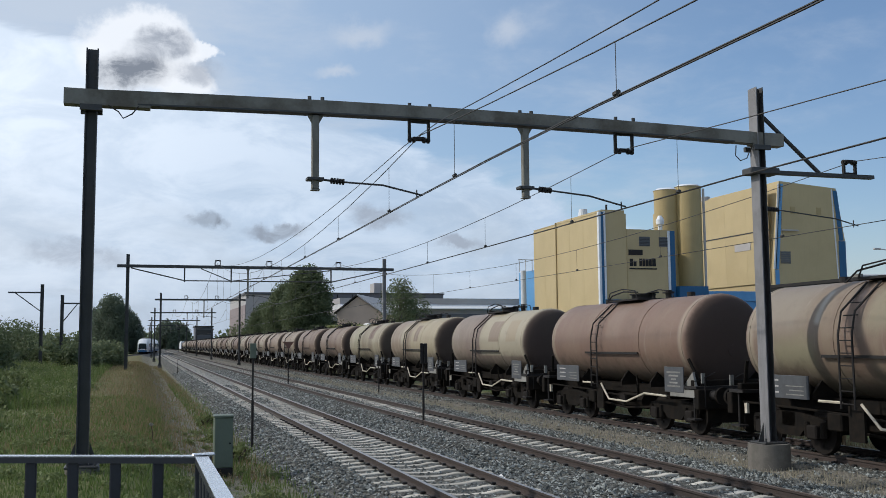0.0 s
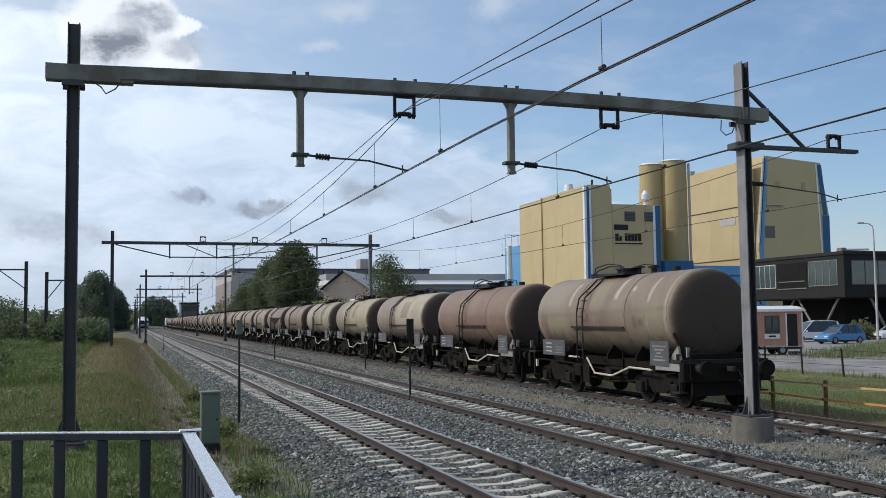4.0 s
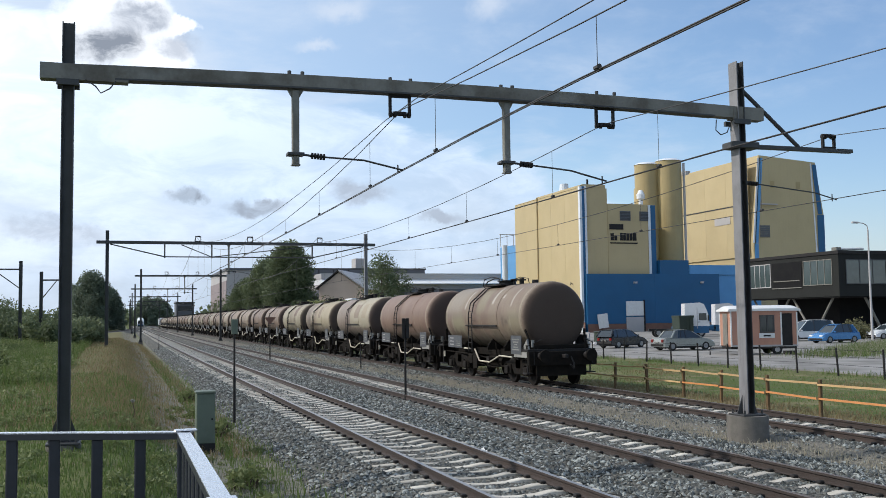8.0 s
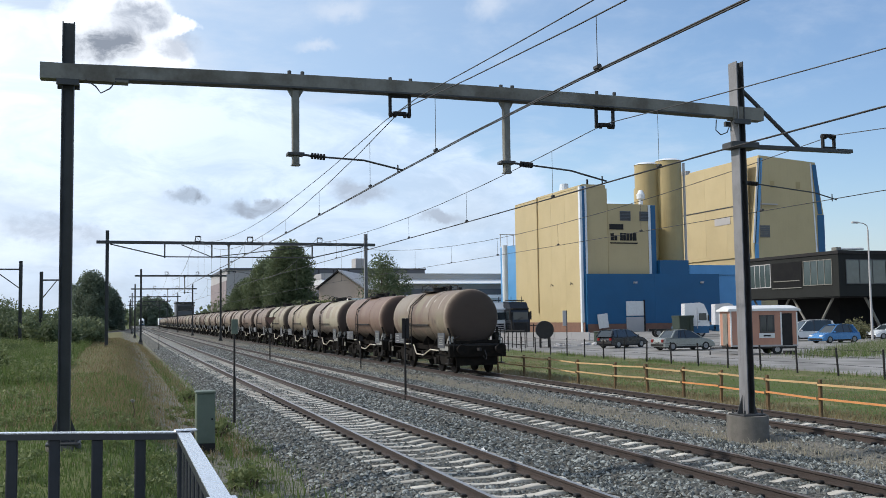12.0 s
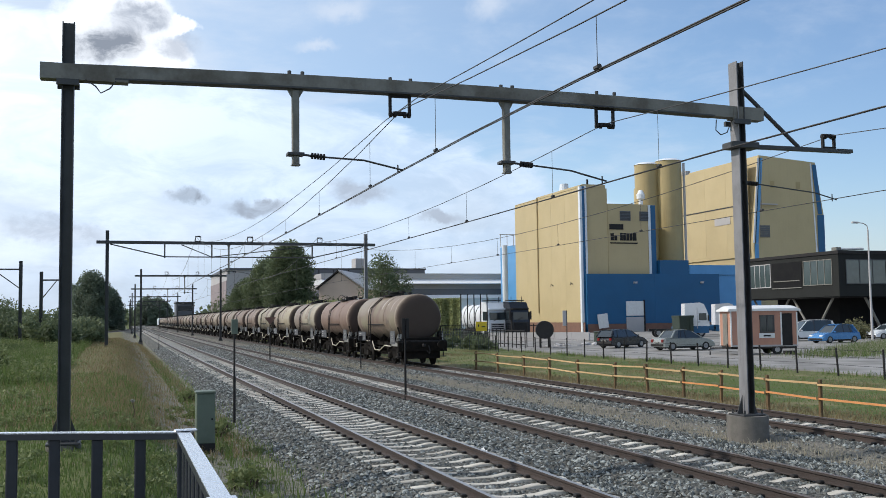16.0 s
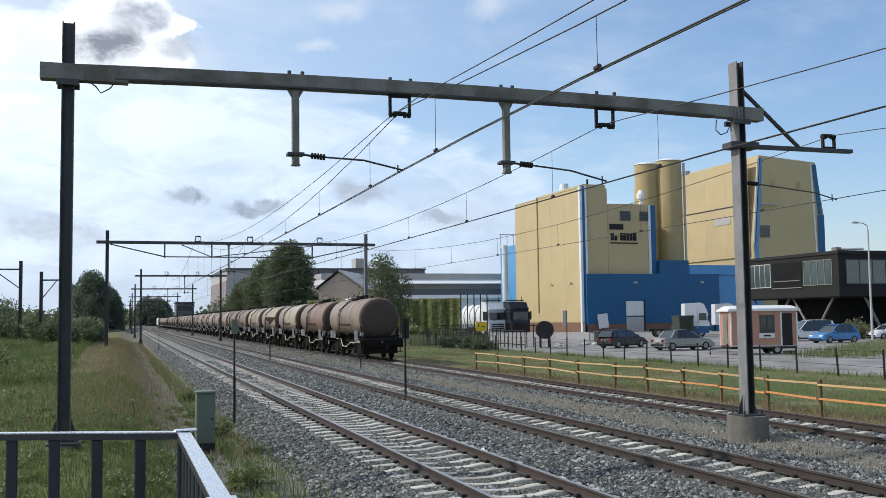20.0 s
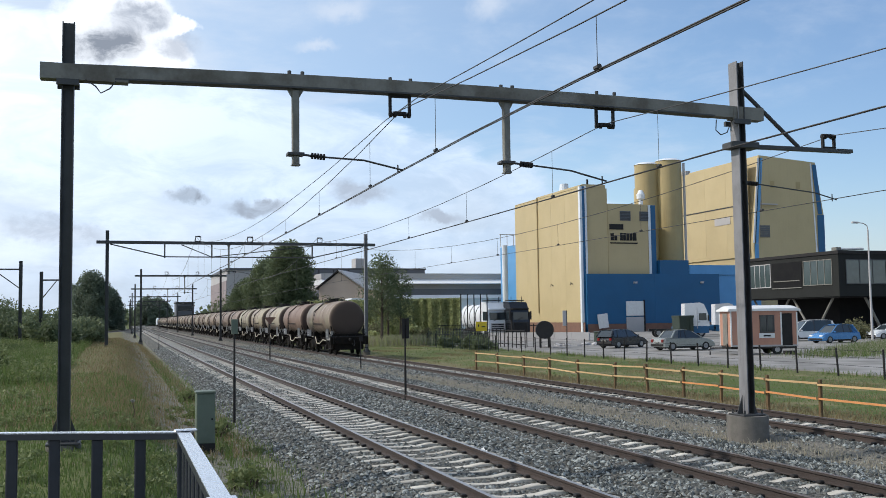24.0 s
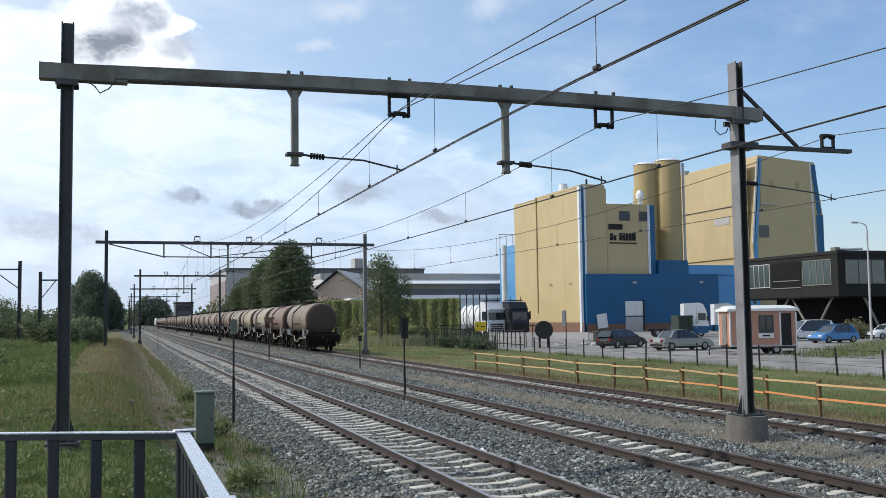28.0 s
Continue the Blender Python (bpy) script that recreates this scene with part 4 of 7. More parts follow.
# ---------------- buildings ----------------
def face_window(parent, m, x0, x1, z0, z1, glass, mullions=0, frame_mat=None, name="window", proud=0.06):
    """A window in the plane y=0 of m (outside towards -y): frame, panes and mullions."""
    fm = frame_mat or M_MAST
    bm = bmesh.new()
    t = 0.09
    for lo, hi in (((x0, -proud, z0), (x0 + t, 0.02, z1)), ((x1 - t, -proud, z0), (x1, 0.02, z1)), ((x0 + t, -proud, z0), (x1 - t, 0.02, z0 + t)), ((x0 + t, -proud, z1 - t), (x1 - t, 0.02, z1))):
        box(bm, lo, hi, m)
    w = part(name, bm, fm, parent)
    n = mullions + 1
    for i in range(n):
        a = x0 + t + (x1 - x0 - 2 * t) * i / n
        b = x0 + t + (x1 - x0 - 2 * t) * (i + 1) / n
        part("pane", boxed((a + 0.01, -proud * 0.4, z0 + t), (b - 0.01, -proud * 0.2, z1 - t), m), glass, w)
        if i:
            part("mullion", boxed((a - 0.04, -proud, z0 + t), (a + 0.04, 0.0, z1 - t), m), fm, w)
    return w


def panel_joints(parent, m, x0, x1, z0, z1, nx, nz, material, name="cladding_panel"):
    """Facade panels with open joints, standing 3 cm proud of the wall at y=0 of m."""
    for i in range(nx):
        for j in range(nz):
            a, b = x0 + (x1 - x0) * i / nx, x0 + (x1 - x0) * (i + 1) / nx
            c, d = z0 + (z1 - z0) * j / nz, z0 + (z1 - z0) * (j + 1) / nz
            part(name, boxed((a + 0.012, -0.05, c + 0.012), (b - 0.012, -0.012, d - 0.012), m), material, parent)


# faces: south faces look along -y, west faces along -x
def south(x, y):
    return pose(x, y, 0)


def west(x, y):
    """Plane whose local x runs along -y (towards the viewer), outside towards -x; origin at (x, y)."""
    return pose(x, y, 0, 0, 0, -90)


def mill():
    g = -0.5
    t = thing("feed_mill", "tall ochre-yellow and blue clad feed mill with white corner trims", "factory")
    # main tower: west face along the line, south face towards the yard
    X, Y = 72.0, 144.6
    part("tower", boxed((X, Y, g), (X + 4.7, Y + 27.7, 23.5)), M_YELLOW, t, "ochre-yellow sheet cladding")
    part("tower_step", boxed((X + 4.7, Y, g), (X + 13.9, Y + 27.7, 20.9)), M_YELLOW, t, "ochre-yellow sheet cladding")
    W = west(X, Y)
    panel_joints(t, W, -27.7, -17.1, 1.4, 23.4, 2, 1, M_YELLOW)
    panel_joints(t, W, -17.1, -0.3, 1.4, 23.4, 3, 1, M_YELLOW)
    part("parapet", boxed((X - 0.06, Y + 17.1, 23.5), (X + 0.4, Y + 27.7, 23.62)), M_YELLOW, t)
    part("parapet", boxed((X - 0.06, Y - 0.06, 23.5), (X + 0.4, Y + 17.1, 23.85)), M_YELLOW, t)
    part("parapet", boxed((X + 0.4, Y - 0.06, 23.5), (X + 4.6, Y + 0.3, 24.0)), M_YELLOW, t)
    part("plinth", boxed((X - 0.08, Y - 0.9, g), (X - 0.01, Y + 27.7, 1.3)), M_BRICK, t, "brown brick plinth")
    part("down_pipe", rod(bmesh.new(), (X - 0.2, Y + 17.1, 3), (X - 0.2, Y + 17.1, 23.8), 0.13, 8), M_YELLOW, t)
    part("corner_trim", boxed((X - 0.25, Y - 0.35, g), (X + 0.15, Y + 0.25, 23.6)), M_TRIM, t, "white corner trim")
    part("corner_band", boxed((X + 0.16, Y - 0.34, g), (X + 0.62, Y - 0.05, 23.6)), M_BLUE, t, "dark blue corner band")
    part("corner_trim", boxed((X + 0.62, Y - 0.42, 1.5), (X + 0.95, Y - 0.05, 23.7)), M_TRIM, t, "white corner trim")
    S = south(X, Y)
    panel_joints(t, S, 1.0, 4.9, 9.2, 23.4, 1, 1, M_YELLOW)
    panel_joints(t, S, 4.9, 12.4, 9.2, 20.8, 1, 1, M_YELLOW)
    for a, b in ((7.2, 9.2), (10.9, 12.6)):
        part("louvre_frame", boxed((a, -0.12, 18.1), (b, 0, 19.7), S), M_GREYCLAD, t)
        for k in range(6):
            part("louvre_slat", boxed((a + 0.08, -0.16, 18.2 + 0.24 * k), (b - 0.08, -0.1, 18.32 + 0.24 * k), S), M_MAST, t)
    part("blue_band", boxed((13.0, -0.1, 9.1), (13.9, 0.0, 20.8), S), M_BLUE, t)
    part("corner_trim", boxed((12.5, -0.14, 9.1), (12.95, -0.05, 20.8), S), M_TRIM, t)
    # lettering
    part("logo_bar", boxed((5.2, -0.13, 16.6), (7.8, -0.05, 17.5), S), M_DARK, t)
    for a, b, c in ((5.4, 6.0, 1.2), (6.1, 6.6, 0.85), (7.15, 7.65, 1.25), (7.75, 8.25, 1.25), (8.35, 8.85, 1.25), (8.95, 9.45, 1.25), (9.55, 10.2, 1.25)):
        part("name_bar", boxed((a, -0.13, 14.78), (b, -0.05, 14.78 + c), S), M_DARK, t)
    part("logo_bar", boxed((5.3, -0.13, 14.25), (10.4, -0.05, 14.45), S), M_DARK, t)
    # low blue hall in front
    part("low_hall", boxed((X + 0.4, Y - 0.95, g), (X + 25.4, Y - 0.44, 9.2)), M_BLUE, t, "deep blue clad low hall")
    H = south(X, Y - 0.95)
    panel_joints(t, H, 0.45, 25.35, 1.05, 9.15, 2, 1, M_BLUE)
    part("brick_base", boxed((0.45, -0.06, g), (25.35, 0.0, 1.0), H), M_BRICK, t)
    part("step_hall", boxed((X + 14.1, Y - 0.85, 9.2), (X + 19.6, Y + 2, 11.5)), M_BLUE, t)
    part("side_hall", boxed((X + 19.7, Y - 0.9, 9.05), (X + 33, Y + 10, 10.7)), M_LBLUE, t, "light blue hall")
    part("side_hall", boxed((X + 25.5, Y - 0.6, g), (X + 34, Y + 10, 9.0)), M_LBLUE, t, "light blue hall")
    part("roller_door", boxed((7.4, -0.2, 2.3), (10.6, -0.07, 4.7), H), M_WHITE, t, "white upper panel of a loading door")
    part("roller_door", boxed((7.4, -0.2, g), (10.6, -0.07, 2.1), H), M_LGREY, t, "pale grey loading door")
    part("door_frame", boxed((10.62, -0.28, g), (10.85, -0.05, 4.9), H), M_DARK, t)
    part("notice_board", boxed((-0.9, -0.06, -1.15), (0.9, 0.06, 1.15), H @ pose(3.0, -0.35, 1.5, 0, -7, 0)), M_WHITE, t, "white notice board")
    for x in (8.9, 21.6):
        part("wall_lamp", boxed((x, -0.5, 7.6), (x + 0.5, -0.06, 7.9), H), M_LGREY, t)
    # silos beside the tower
    for cx, r, top in ((89.1, 2.15, 28.9), (92.35, 2.3, 29.4)):
        bm = rod(bmesh.new(), (cx, 152.4 if cx < 92 else 150.6, 9.0), (cx, 152.4 if cx < 92 else 150.6, top), r, 32)
        part("silo", bm, M_SILO, t, "dark ochre cylindrical silo", smooth=True)
        bm = rod(bmesh.new(), (cx, 152.4 if cx < 92 else 150.6, top), (cx, 152.4 if cx < 92 else 150.6, top + 0.35), r + 0.12, 32, r * 0.8)
        part("silo_cap", bm, M_TRIM, t)
    part("silo_pipe", rod(bmesh.new(), (94.5, 149.0, 10), (94.5, 149.0, 29), 0.22, 8), M_LGREY, t)
    # roof vents
    for x, y, z, r in ((84.65, 147.0, 21.55, 0.68),):
        bm = rod(bmesh.new(), (x, y, z - 4.0), (x, y, z + 0.6), r * 0.55, 12)
        rod(bm, (x, y, z + 0.6), (x, y, z + 1.4), r, 14, r * 1.05)
        rod(bm, (x, y, z + 1.4), (x, y, z + 2.1), r, 14, r * 0.45)
        part("roof_vent", bm, M_TRIM, t, "white roof cowl")
    bm = rod(bmesh.new(), (74.6, 156, 22.5), (74.6, 156, 25.6), 1.15, 14, 0.72)
    part("roof_vent", bm, M_TRIM, t, "pale tapered roof vent")
    part("joint_strip", boxed((4.86, -0.1, 9.2), (4.98, -0.05, 20.8), S), M_SILO, t)
    for u in (3.2, 11.0):
        part("wall_hook", tube(bmesh.new(), [(X - 0.05, Y + u, 7.6), (X - 0.5, Y + u, 7.9), (X - 0.55, Y + u, 7.5)], 0.07, 6), M_MAST, t)
    part("roof_post", rod(bmesh.new(), (74.6, 147, 23.5), (74.6, 147, 25.2), 0.18, 8), M_DARK, t)
    # blue annex and pale pipe at the far end of the west face
    part("annex", boxed((74.3, 174.0, g), (80, 186, 16.5)), M_LBLUE, t, "blue clad annex")
    part("annex_door", boxed((75.6, 173.9, 1.0), (76.6, 174.0, 7.2)), M_BLUE, t)
    for k in range(4):
        part("annex_post", rod(bmesh.new(), (70.6 + 1.35 * k, 176.5, 16.0), (70.6 + 1.35 * k, 176.5, 18.4), 0.06, 6), M_LGREY, t)
    part("annex_rail", boxed((70.4, 176.4, 18.3), (75.2, 176.6, 18.42)), M_LGREY, t)
    part("tank_pipe", rod(bmesh.new(), (71.3, 176.2, g), (71.3, 176.2, 16.2), 0.55, 14), M_TRIM, t, "pale vertical pipe")
    # second tower with a tapered gable
    U, V = 108.5, 148.3
    t2 = thing("mill_tower", "high ochre-yellow storage tower with blue slanted edges", "factory")
    bm = bmesh.new()
    pts = [(U, V, g), (123.6, V, g), (123.4, V, 20.4), (121.9, V, 30.0), (U + 1.2, V, 30.9), (U - 0.4, V, 15.0)]
    prism(bm, pts, (0, 42, 0))
    part("tower", bm, M_YELLOW, t2, "ochre-yellow sheet cladding")
    for p0, p1, w, mm, nm in (((122.7, 11.0), (122.7, 20.3), 1.5, M_BLUE, "edge_band"), ((122.6, 20.4), (121.6, 29.6), 0.9, M_BLUE, "edge_band"),
                              ((U + 0.1, 15.0), (U + 1.6, 30.4), 0.75, M_LBLUE, "edge_band"), ((U - 0.35, 15.0), (U + 1.15, 30.4), 0.55, M_TRIM, "edge_trim"),
                              ((121.7, 11.0), (120.9, 29.8), 0.28, M_TRIM, "edge_trim"), ((U + 0.1, 11.0), (U + 0.1, 14.9), 0.8, M_LBLUE, "edge_band")):
        bm = prism(bmesh.new(), [(p0[0] - w / 2, V - 0.08, p0[1]), (p0[0] + w / 2, V - 0.08, p0[1]), (p1[0] + w / 2, V - 0.08, p1[1]), (p1[0] - w / 2, V - 0.08, p1[1])], (0, 0.06, 0))
        part(nm, bm, mm, t2)
    part("louvre", boxed((U + 0.9, V - 0.1, 16.0), (U + 3.0, V - 0.02, 18.2)), M_STEEL, t2)
    for k in range(6):
        part("louvre_slat", boxed((U + 1.0, V - 0.16, 16.2 + 0.33 * k), (U + 2.9, V - 0.1, 16.35 + 0.33 * k)), M_GREYCLAD, t2)
    part("ledge", boxed((U + 1.2, V - 0.5, 21.9), (U + 4.6, V - 0.05, 22.1)), M_LGREY, t2)
    for x in (U + 3.4, U + 9):
        part("hatch", boxed((x, V - 0.09, 25.0), (x + 0.9, V - 0.02, 26.3)), M_SILO, t2)
    T = west(U - 0.55, V)
    panel_joints(t2, T, -42, -1.0, 22.25, 30.2, 6, 1, M_YELLOW)
    panel_joints(t2, T, -42, -1.0, 12.6, 22.0, 6, 1, M_YELLOW)
    part("dark_joint", boxed((-42, -0.03, 22.05), (-1.0, 0.0, 22.25), T), M_MAST, t2)
    part("sign_panel", boxed((-11.6, -0.12, 19.0), (-6.6, -0.055, 20.4), T), M_LGREY, t2)
    part("roof_cap", rod(bmesh.new(), (109.6, 172, 30.5), (109.6, 172, 31.4), 0.9, 10), M_LGREY, t2)


mill()


def office():
    """Black office block raised on slanted steel legs."""
    t = thing("office_building", "black clad office block raised on slanted steel legs", "office building")
    x0, y0 = 73.4, 86.2
    part("upper_block", boxed((x0, y0, 4.1), (x0 + 42, y0 + 18, 8.9), None, 0.03), M_BLACKCLAD, t)
    part("roof_edge", boxed((x0 - 0.12, y0 - 0.12, 8.7), (x0 + 42, y0 + 18, 9.05)), M_DARK, t)
    # undercroft shade is put into the colour of floor block and soffit
    part("ground_floor", boxed((x0 + 5.0, y0 + 6, -0.5), (x0 + 40, y0 + 17, 4.08)), M_UNDER, t, "ground floor coloured black for the shade of the overhang")
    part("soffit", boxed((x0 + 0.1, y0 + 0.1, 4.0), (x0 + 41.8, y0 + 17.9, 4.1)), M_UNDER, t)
    W = west(x0, y0)
    face_window(t, W, -15.6, -11.5, 5.4, 8.2, M_GREENGLASS, 3, M_LGREY)
    # flat black sheet on the wall stands in for the shaded terrace recess
    part("terrace_recess", boxed((-11.2, -0.05, 5.3), (-6.0, 0.0, 8.2), W), M_UNDER, t)
    part("terrace_rail", boxed((-10.9, -0.12, 6.02), (-6.3, -0.05, 6.12), W), M_STEEL, t)
    part("terrace_ledge", boxed((-11.2, -0.12, 5.2), (-6.0, -0.05, 5.3), W), M_STEEL, t)
    face_window(t, W, -5.7, -1.0, 5.4, 8.2, M_GREENGLASS, 3, M_STEEL)
    S = south(x0, y0)
    for a in (0.9, 6.6, 12.4, 18.2):
        face_window(t, S, a, a + 5.4, 5.4, 8.1, M_PALEGLASS, 2, M_MAST)
    for y, d in ((1.9, 4.4), (8.7, -4.4), (9.3, 4.4), (16.0, -4.4)):
        part("slanted_leg", rod(bmesh.new(), (x0 + 0.8, y0 + y, 4.1), (x0 + 0.8, y0 + y + d * 0.82, -0.5), 0.13, 8), M_STEEL, t)
    for x in (4, 10):
        part("slanted_leg", rod(bmesh.new(), (x0 + x, y0 + 0.8, 4.1), (x0 + x + 2.6, y0 + 0.8, -0.5), 0.16, 8), M_STEEL, t)
    part("roof_unit", boxed((x0 + 0.8, y0 + 1.2, 9.0), (x0 + 1.5, y0 + 2.0, 9.5), None, 0.05), M_STEEL, t)
    part("roof_duct", rod(bmesh.new(), (x0 + 1.2, y0 + 1.6, 9.3), (x0 + 4.4, y0 + 1.2, 9.35), 0.14, 10), M_WHITE, t)


office()


def sheds():
    t = thing("warehouse", "long low warehouse with pale stepped roof", "warehouse")
    y = 188.0
    part("wall", boxed((38, y, -0.5), (76, y + 30, 6.2)), M_TRIM, t)
    part("lower_roof", prism(bmesh.new(), [(38, y - 0.3, 6.2), (38, y - 0.3, 6.32), (38, y + 1.0, 7.0), (38, y + 1.0, 6.2)], (38, 0, 0)), M_ROOFW, t)
    part("clerestory", boxed((38, y + 1.0, 7.0), (76, y + 28, 8.2)), M_GREYCLAD, t)
    part("clerestory", boxed((38, y + 2.0, 8.2), (76, y + 28, 9.2)), M_LGREY, t)
    part("upper_roof", prism(bmesh.new(), [(38, y + 0.5, 9.2), (38, y + 0.5, 9.34), (38, y + 2.2, 10.25), (38, y + 28, 10.4), (38, y + 28, 9.2)], (38, 0, 0)), M_ROOFW, t)
    part("ridge", boxed((38, y + 2, 10.2), (76, y + 20, 11.4)), M_LGREY, t)
    t = thing("grey_hall", "dark grey clad industrial hall", "warehouse")
    part("wall", boxed((33, 205, -0.5), (64, 225, 12.9)), M_GREYCLAD, t)
    part("roof_edge", boxed((32.8, 204.8, 12.9), (64.2, 225, 13.2)), M_MAST, t)
    part("roof_house", boxed((49.2, 208, 13.2), (51.6, 212, 15.5)), M_LGREY, t)
    for k in range(9):
        part("wall_rib", boxed((34 + 3.2 * k, 204.85, 0), (34.15 + 3.2 * k, 205, 12.8)), M_DARK, t)
    t = thing("house", "pale gabled house with dark roof edges", "house", at=pose(33.7, 150, 0, 0, 0, -26) @ pose(-33.7, -150, 0))
    bm = prism(bmesh.new(), [(30.2, 147.5, -0.5), (37.2, 147.5, -0.5), (37.2, 147.5, 7.0), (33.4, 147.5, 9.6), (30.2, 147.5, 7.2)], (0, 14, 0))
    part("wall", bm, mat("pale_render", (0.64, 0.49, 0.38), (0.52, 0.39, 0.30), 0.8, scale=0.5), t)
    for a, b in (((29.8, 6.95), (33.4, 9.75)), ((33.4, 9.75), (37.6, 6.85))):
        bm = prism(bmesh.new(), [(a[0], 147.0, a[1]), (b[0], 147.0, b[1]), (b[0], 147.0, b[1] + 0.22), (a[0], 147.0, a[1] + 0.22)], (0, 15, 0))
        part("roof", bm, M_LGREY if a[0] > 33 else M_DARK, t)
    t = thing("white_tent_roof", "white tarpaulin roof behind the shrubs", "canopy")
    bm = prism(bmesh.new(), [(30.4, 135, 4.4), (34.4, 135, 4.4), (33.6, 135, 5.3), (31.4, 135, 5.3)], (0, 4, 0))
    part("roof", bm, M_WHITE, t)
    for x in (30.7, 34.1):
        part("post", boxed((x - 0.08, 135.2, -0.5), (x + 0.08, 135.4, 4.5)), M_LGREY, t)
    t = thing("long_hall", "pale grey brick hall with a sloping roof edge", "warehouse")
    bm = prism(bmesh.new(), [(18.2, 205, -0.5), (18.2, 205, 11.2), (18.2, 175, 11.2), (18.2, 175, -0.5)], (14, 0, 0))
    part("wall", bm, M_LGREY, t)
    part("roof_edge", boxed((18.0, 174.8, 11.2), (32.2, 205.2, 11.6)), M_GREYCLAD, t)
    part("brick_band", boxed((18.12, 175, -0.5), (18.2, 205, 9.4)), mat("mauve_brick", (0.27, 0.225, 0.225), (0.22, 0.18, 0.18), 0.85, scale=0.4), t)
    t = thing("signal_box", "blue-grey small flat-roofed office by the line", "building")
    part("body", boxed((16.6, 300, -0.5), (21.6, 310, 7.6)), M_GREYCLAD, t)
    part("window_band", boxed((16.9, 299.9, 5.4), (21.3, 300, 6.8)), M_GLASS, t)
    part("roof", boxed((16.4, 299.5, 7.6), (21.9, 310.5, 8.0)), M_DARK, t)
    t = thing("dark_shed", "dark brown shed beyond the sidings", "shed")
    part("body", boxed((19.0, 318, -0.5), (23.0, 330, 7.0)), M_BLACKCLAD, t)
    part("roof", boxed((18.8, 317.6, 7.0), (23.2, 330.4, 7.5)), M_BRICK, t)
    t = thing("flat_block", "pale distant factory block on the horizon", "building")
    part("body", boxed((-4.5, 700, -0.5), (4, 715, 9)), M_LGREY, t)
    part("roof", boxed((-4.8, 699.6, 9), (4.3, 715.4, 9.6)), M_GREYCLAD, t)


sheds()

# sandy path across the verge
ob = finish("path", boxed((17.6, 104.0, -0.7), (27.5, 106.4, -0.36)), M_SAND, kind="structure")
tagged(ob, "pale sandy track across the verge", "path")

# paved yard
ob = finish("yard", boxed((31.5, 25, -0.9), (130, 143, -0.33)), M_TARMAC, kind="structure")
tagged(ob, "worn grey paved yard", "pavement")


def rubble(x, y, n, seed):
    """A low scatter of broken paving lumps."""
    rng = random.Random(seed)
    t = thing("rubble_heap", "low heap of pale broken paving lumps", "rubble", at=pose(x, y, -0.33))
    for i in range(n):
        s = rng.uniform(0.12, 0.34)
        bm = bmesh.new()
        bmesh.ops.create_icosphere(bm, subdivisions=1, radius=s)
        for v in bm.verts:
            v.co = Vector((v.co.x * rng.uniform(0.8, 1.5), v.co.y * rng.uniform(0.8, 1.2), v.co.z * rng.uniform(0.4, 0.8)))
        bmesh.ops.translate(bm, vec=(rng.gauss(0, 0.9), rng.gauss(0, 0.4), s * 0.25), verts=bm.verts[:])
        part("lump", bm, M_LGREY, t)


rubble(38.6, 82.0, 9, 1)
rubble(41.6, 82.5, 8, 2)


# ---------------- fences ----------------
def timber_fence():
    t = thing("timber_fence", "low timber fence with square posts and two pale rails", "fence")
    ys = [20.2 - 2.35 * i for i in range(4, 0, -1)] + [22.6, 24.9, 27.3, 29.5, 31.9, 34.4, 37.6, 40.5, 43.4, 46.8, 50.0]
    pm = None
    for y in ys:
        x = 18.45
        z = lie(x, y)
        lean = random.uniform(-2.5, 2.5)
        if pm is None:
            bm = boxed((-0.044, -0.044, -0.2), (0.044, 0.044, 1.02), None, 0.01)
            for zz in (0.50, 0.90):
                rod(bm, (-0.11, 0, zz), (0.0, 0, zz), 0.045, 8)
            ob = part("post", bm, M_WOOD, t)
            pm = ob.data
        else:
            ob = new("post", pm)
            ob.parent = t
        ob.matrix_basis = pose(x, y, z, lean, random.uniform(-2, 2), 0)
    for a, b in zip(ys, ys[1:]):
        for zz in (0.50, 0.90):
            za, zb = lie(18.45, a) + zz + random.uniform(-0.03, 0.03), lie(18.45, b) + zz + random.uniform(-0.03, 0.03)
            bm = prism(bmesh.new(), [(18.36, a, za - 0.027), (18.40, a, za - 0.027), (18.40, a, za + 0.027), (18.36, a, za + 0.027)], (0, b - a, zb - za))
            part("rail", bm, M_WOODPALE if a > 29 or zz > 0.6 else M_ORANGE, t)


timber_fence()


def wire_fence():
    t = thing("wire_fence", "thin dark post and wire fence along the yard", "fence")
    pm = None
    ys = [33 + 2.75 * i for i in range(24)]
    for y in ys:
        x = 30.2
        if pm is None:
            ob = part("post", rod(bmesh.new(), (0, 0, -0.3), (0, 0, 1.25), 0.045, 6), M_DARK, t)
            pm = ob.data
        else:
            ob = new("post", pm)
            ob.parent = t
        ob.matrix_basis = pose(x, y, lie(x, y), random.uniform(-3, 3), random.uniform(-2, 2), 0)
    for zz in (0.5, 0.85, 1.15):
        part("strand", tube(bmesh.new(), [(30.2, y, lie(30.2, y) + zz) for y in ys], 0.008, 4), M_DARK, t)


wire_fence()


def mesh_fence():
    t = thing("mesh_fence", "dark steel mesh fence beside the verge", "fence")
    for k in range(41):
        u = k / 40
        part("bar", rod(bmesh.new(), (28.2 + u, 89.3 - 15.4 * u, -0.6), (28.2 + u, 89.3 - 15.4 * u, 1.2), 0.04 if k % 5 == 0 else 0.012, 5), M_DKGREEN, t)
    for z in (-0.3, 0.1, 0.5, 0.9, 1.15):
        part("rail", rod(bmesh.new(), (28.2, 89.3, z), (29.2, 73.9, z), 0.014, 5), M_DKGREEN, t)


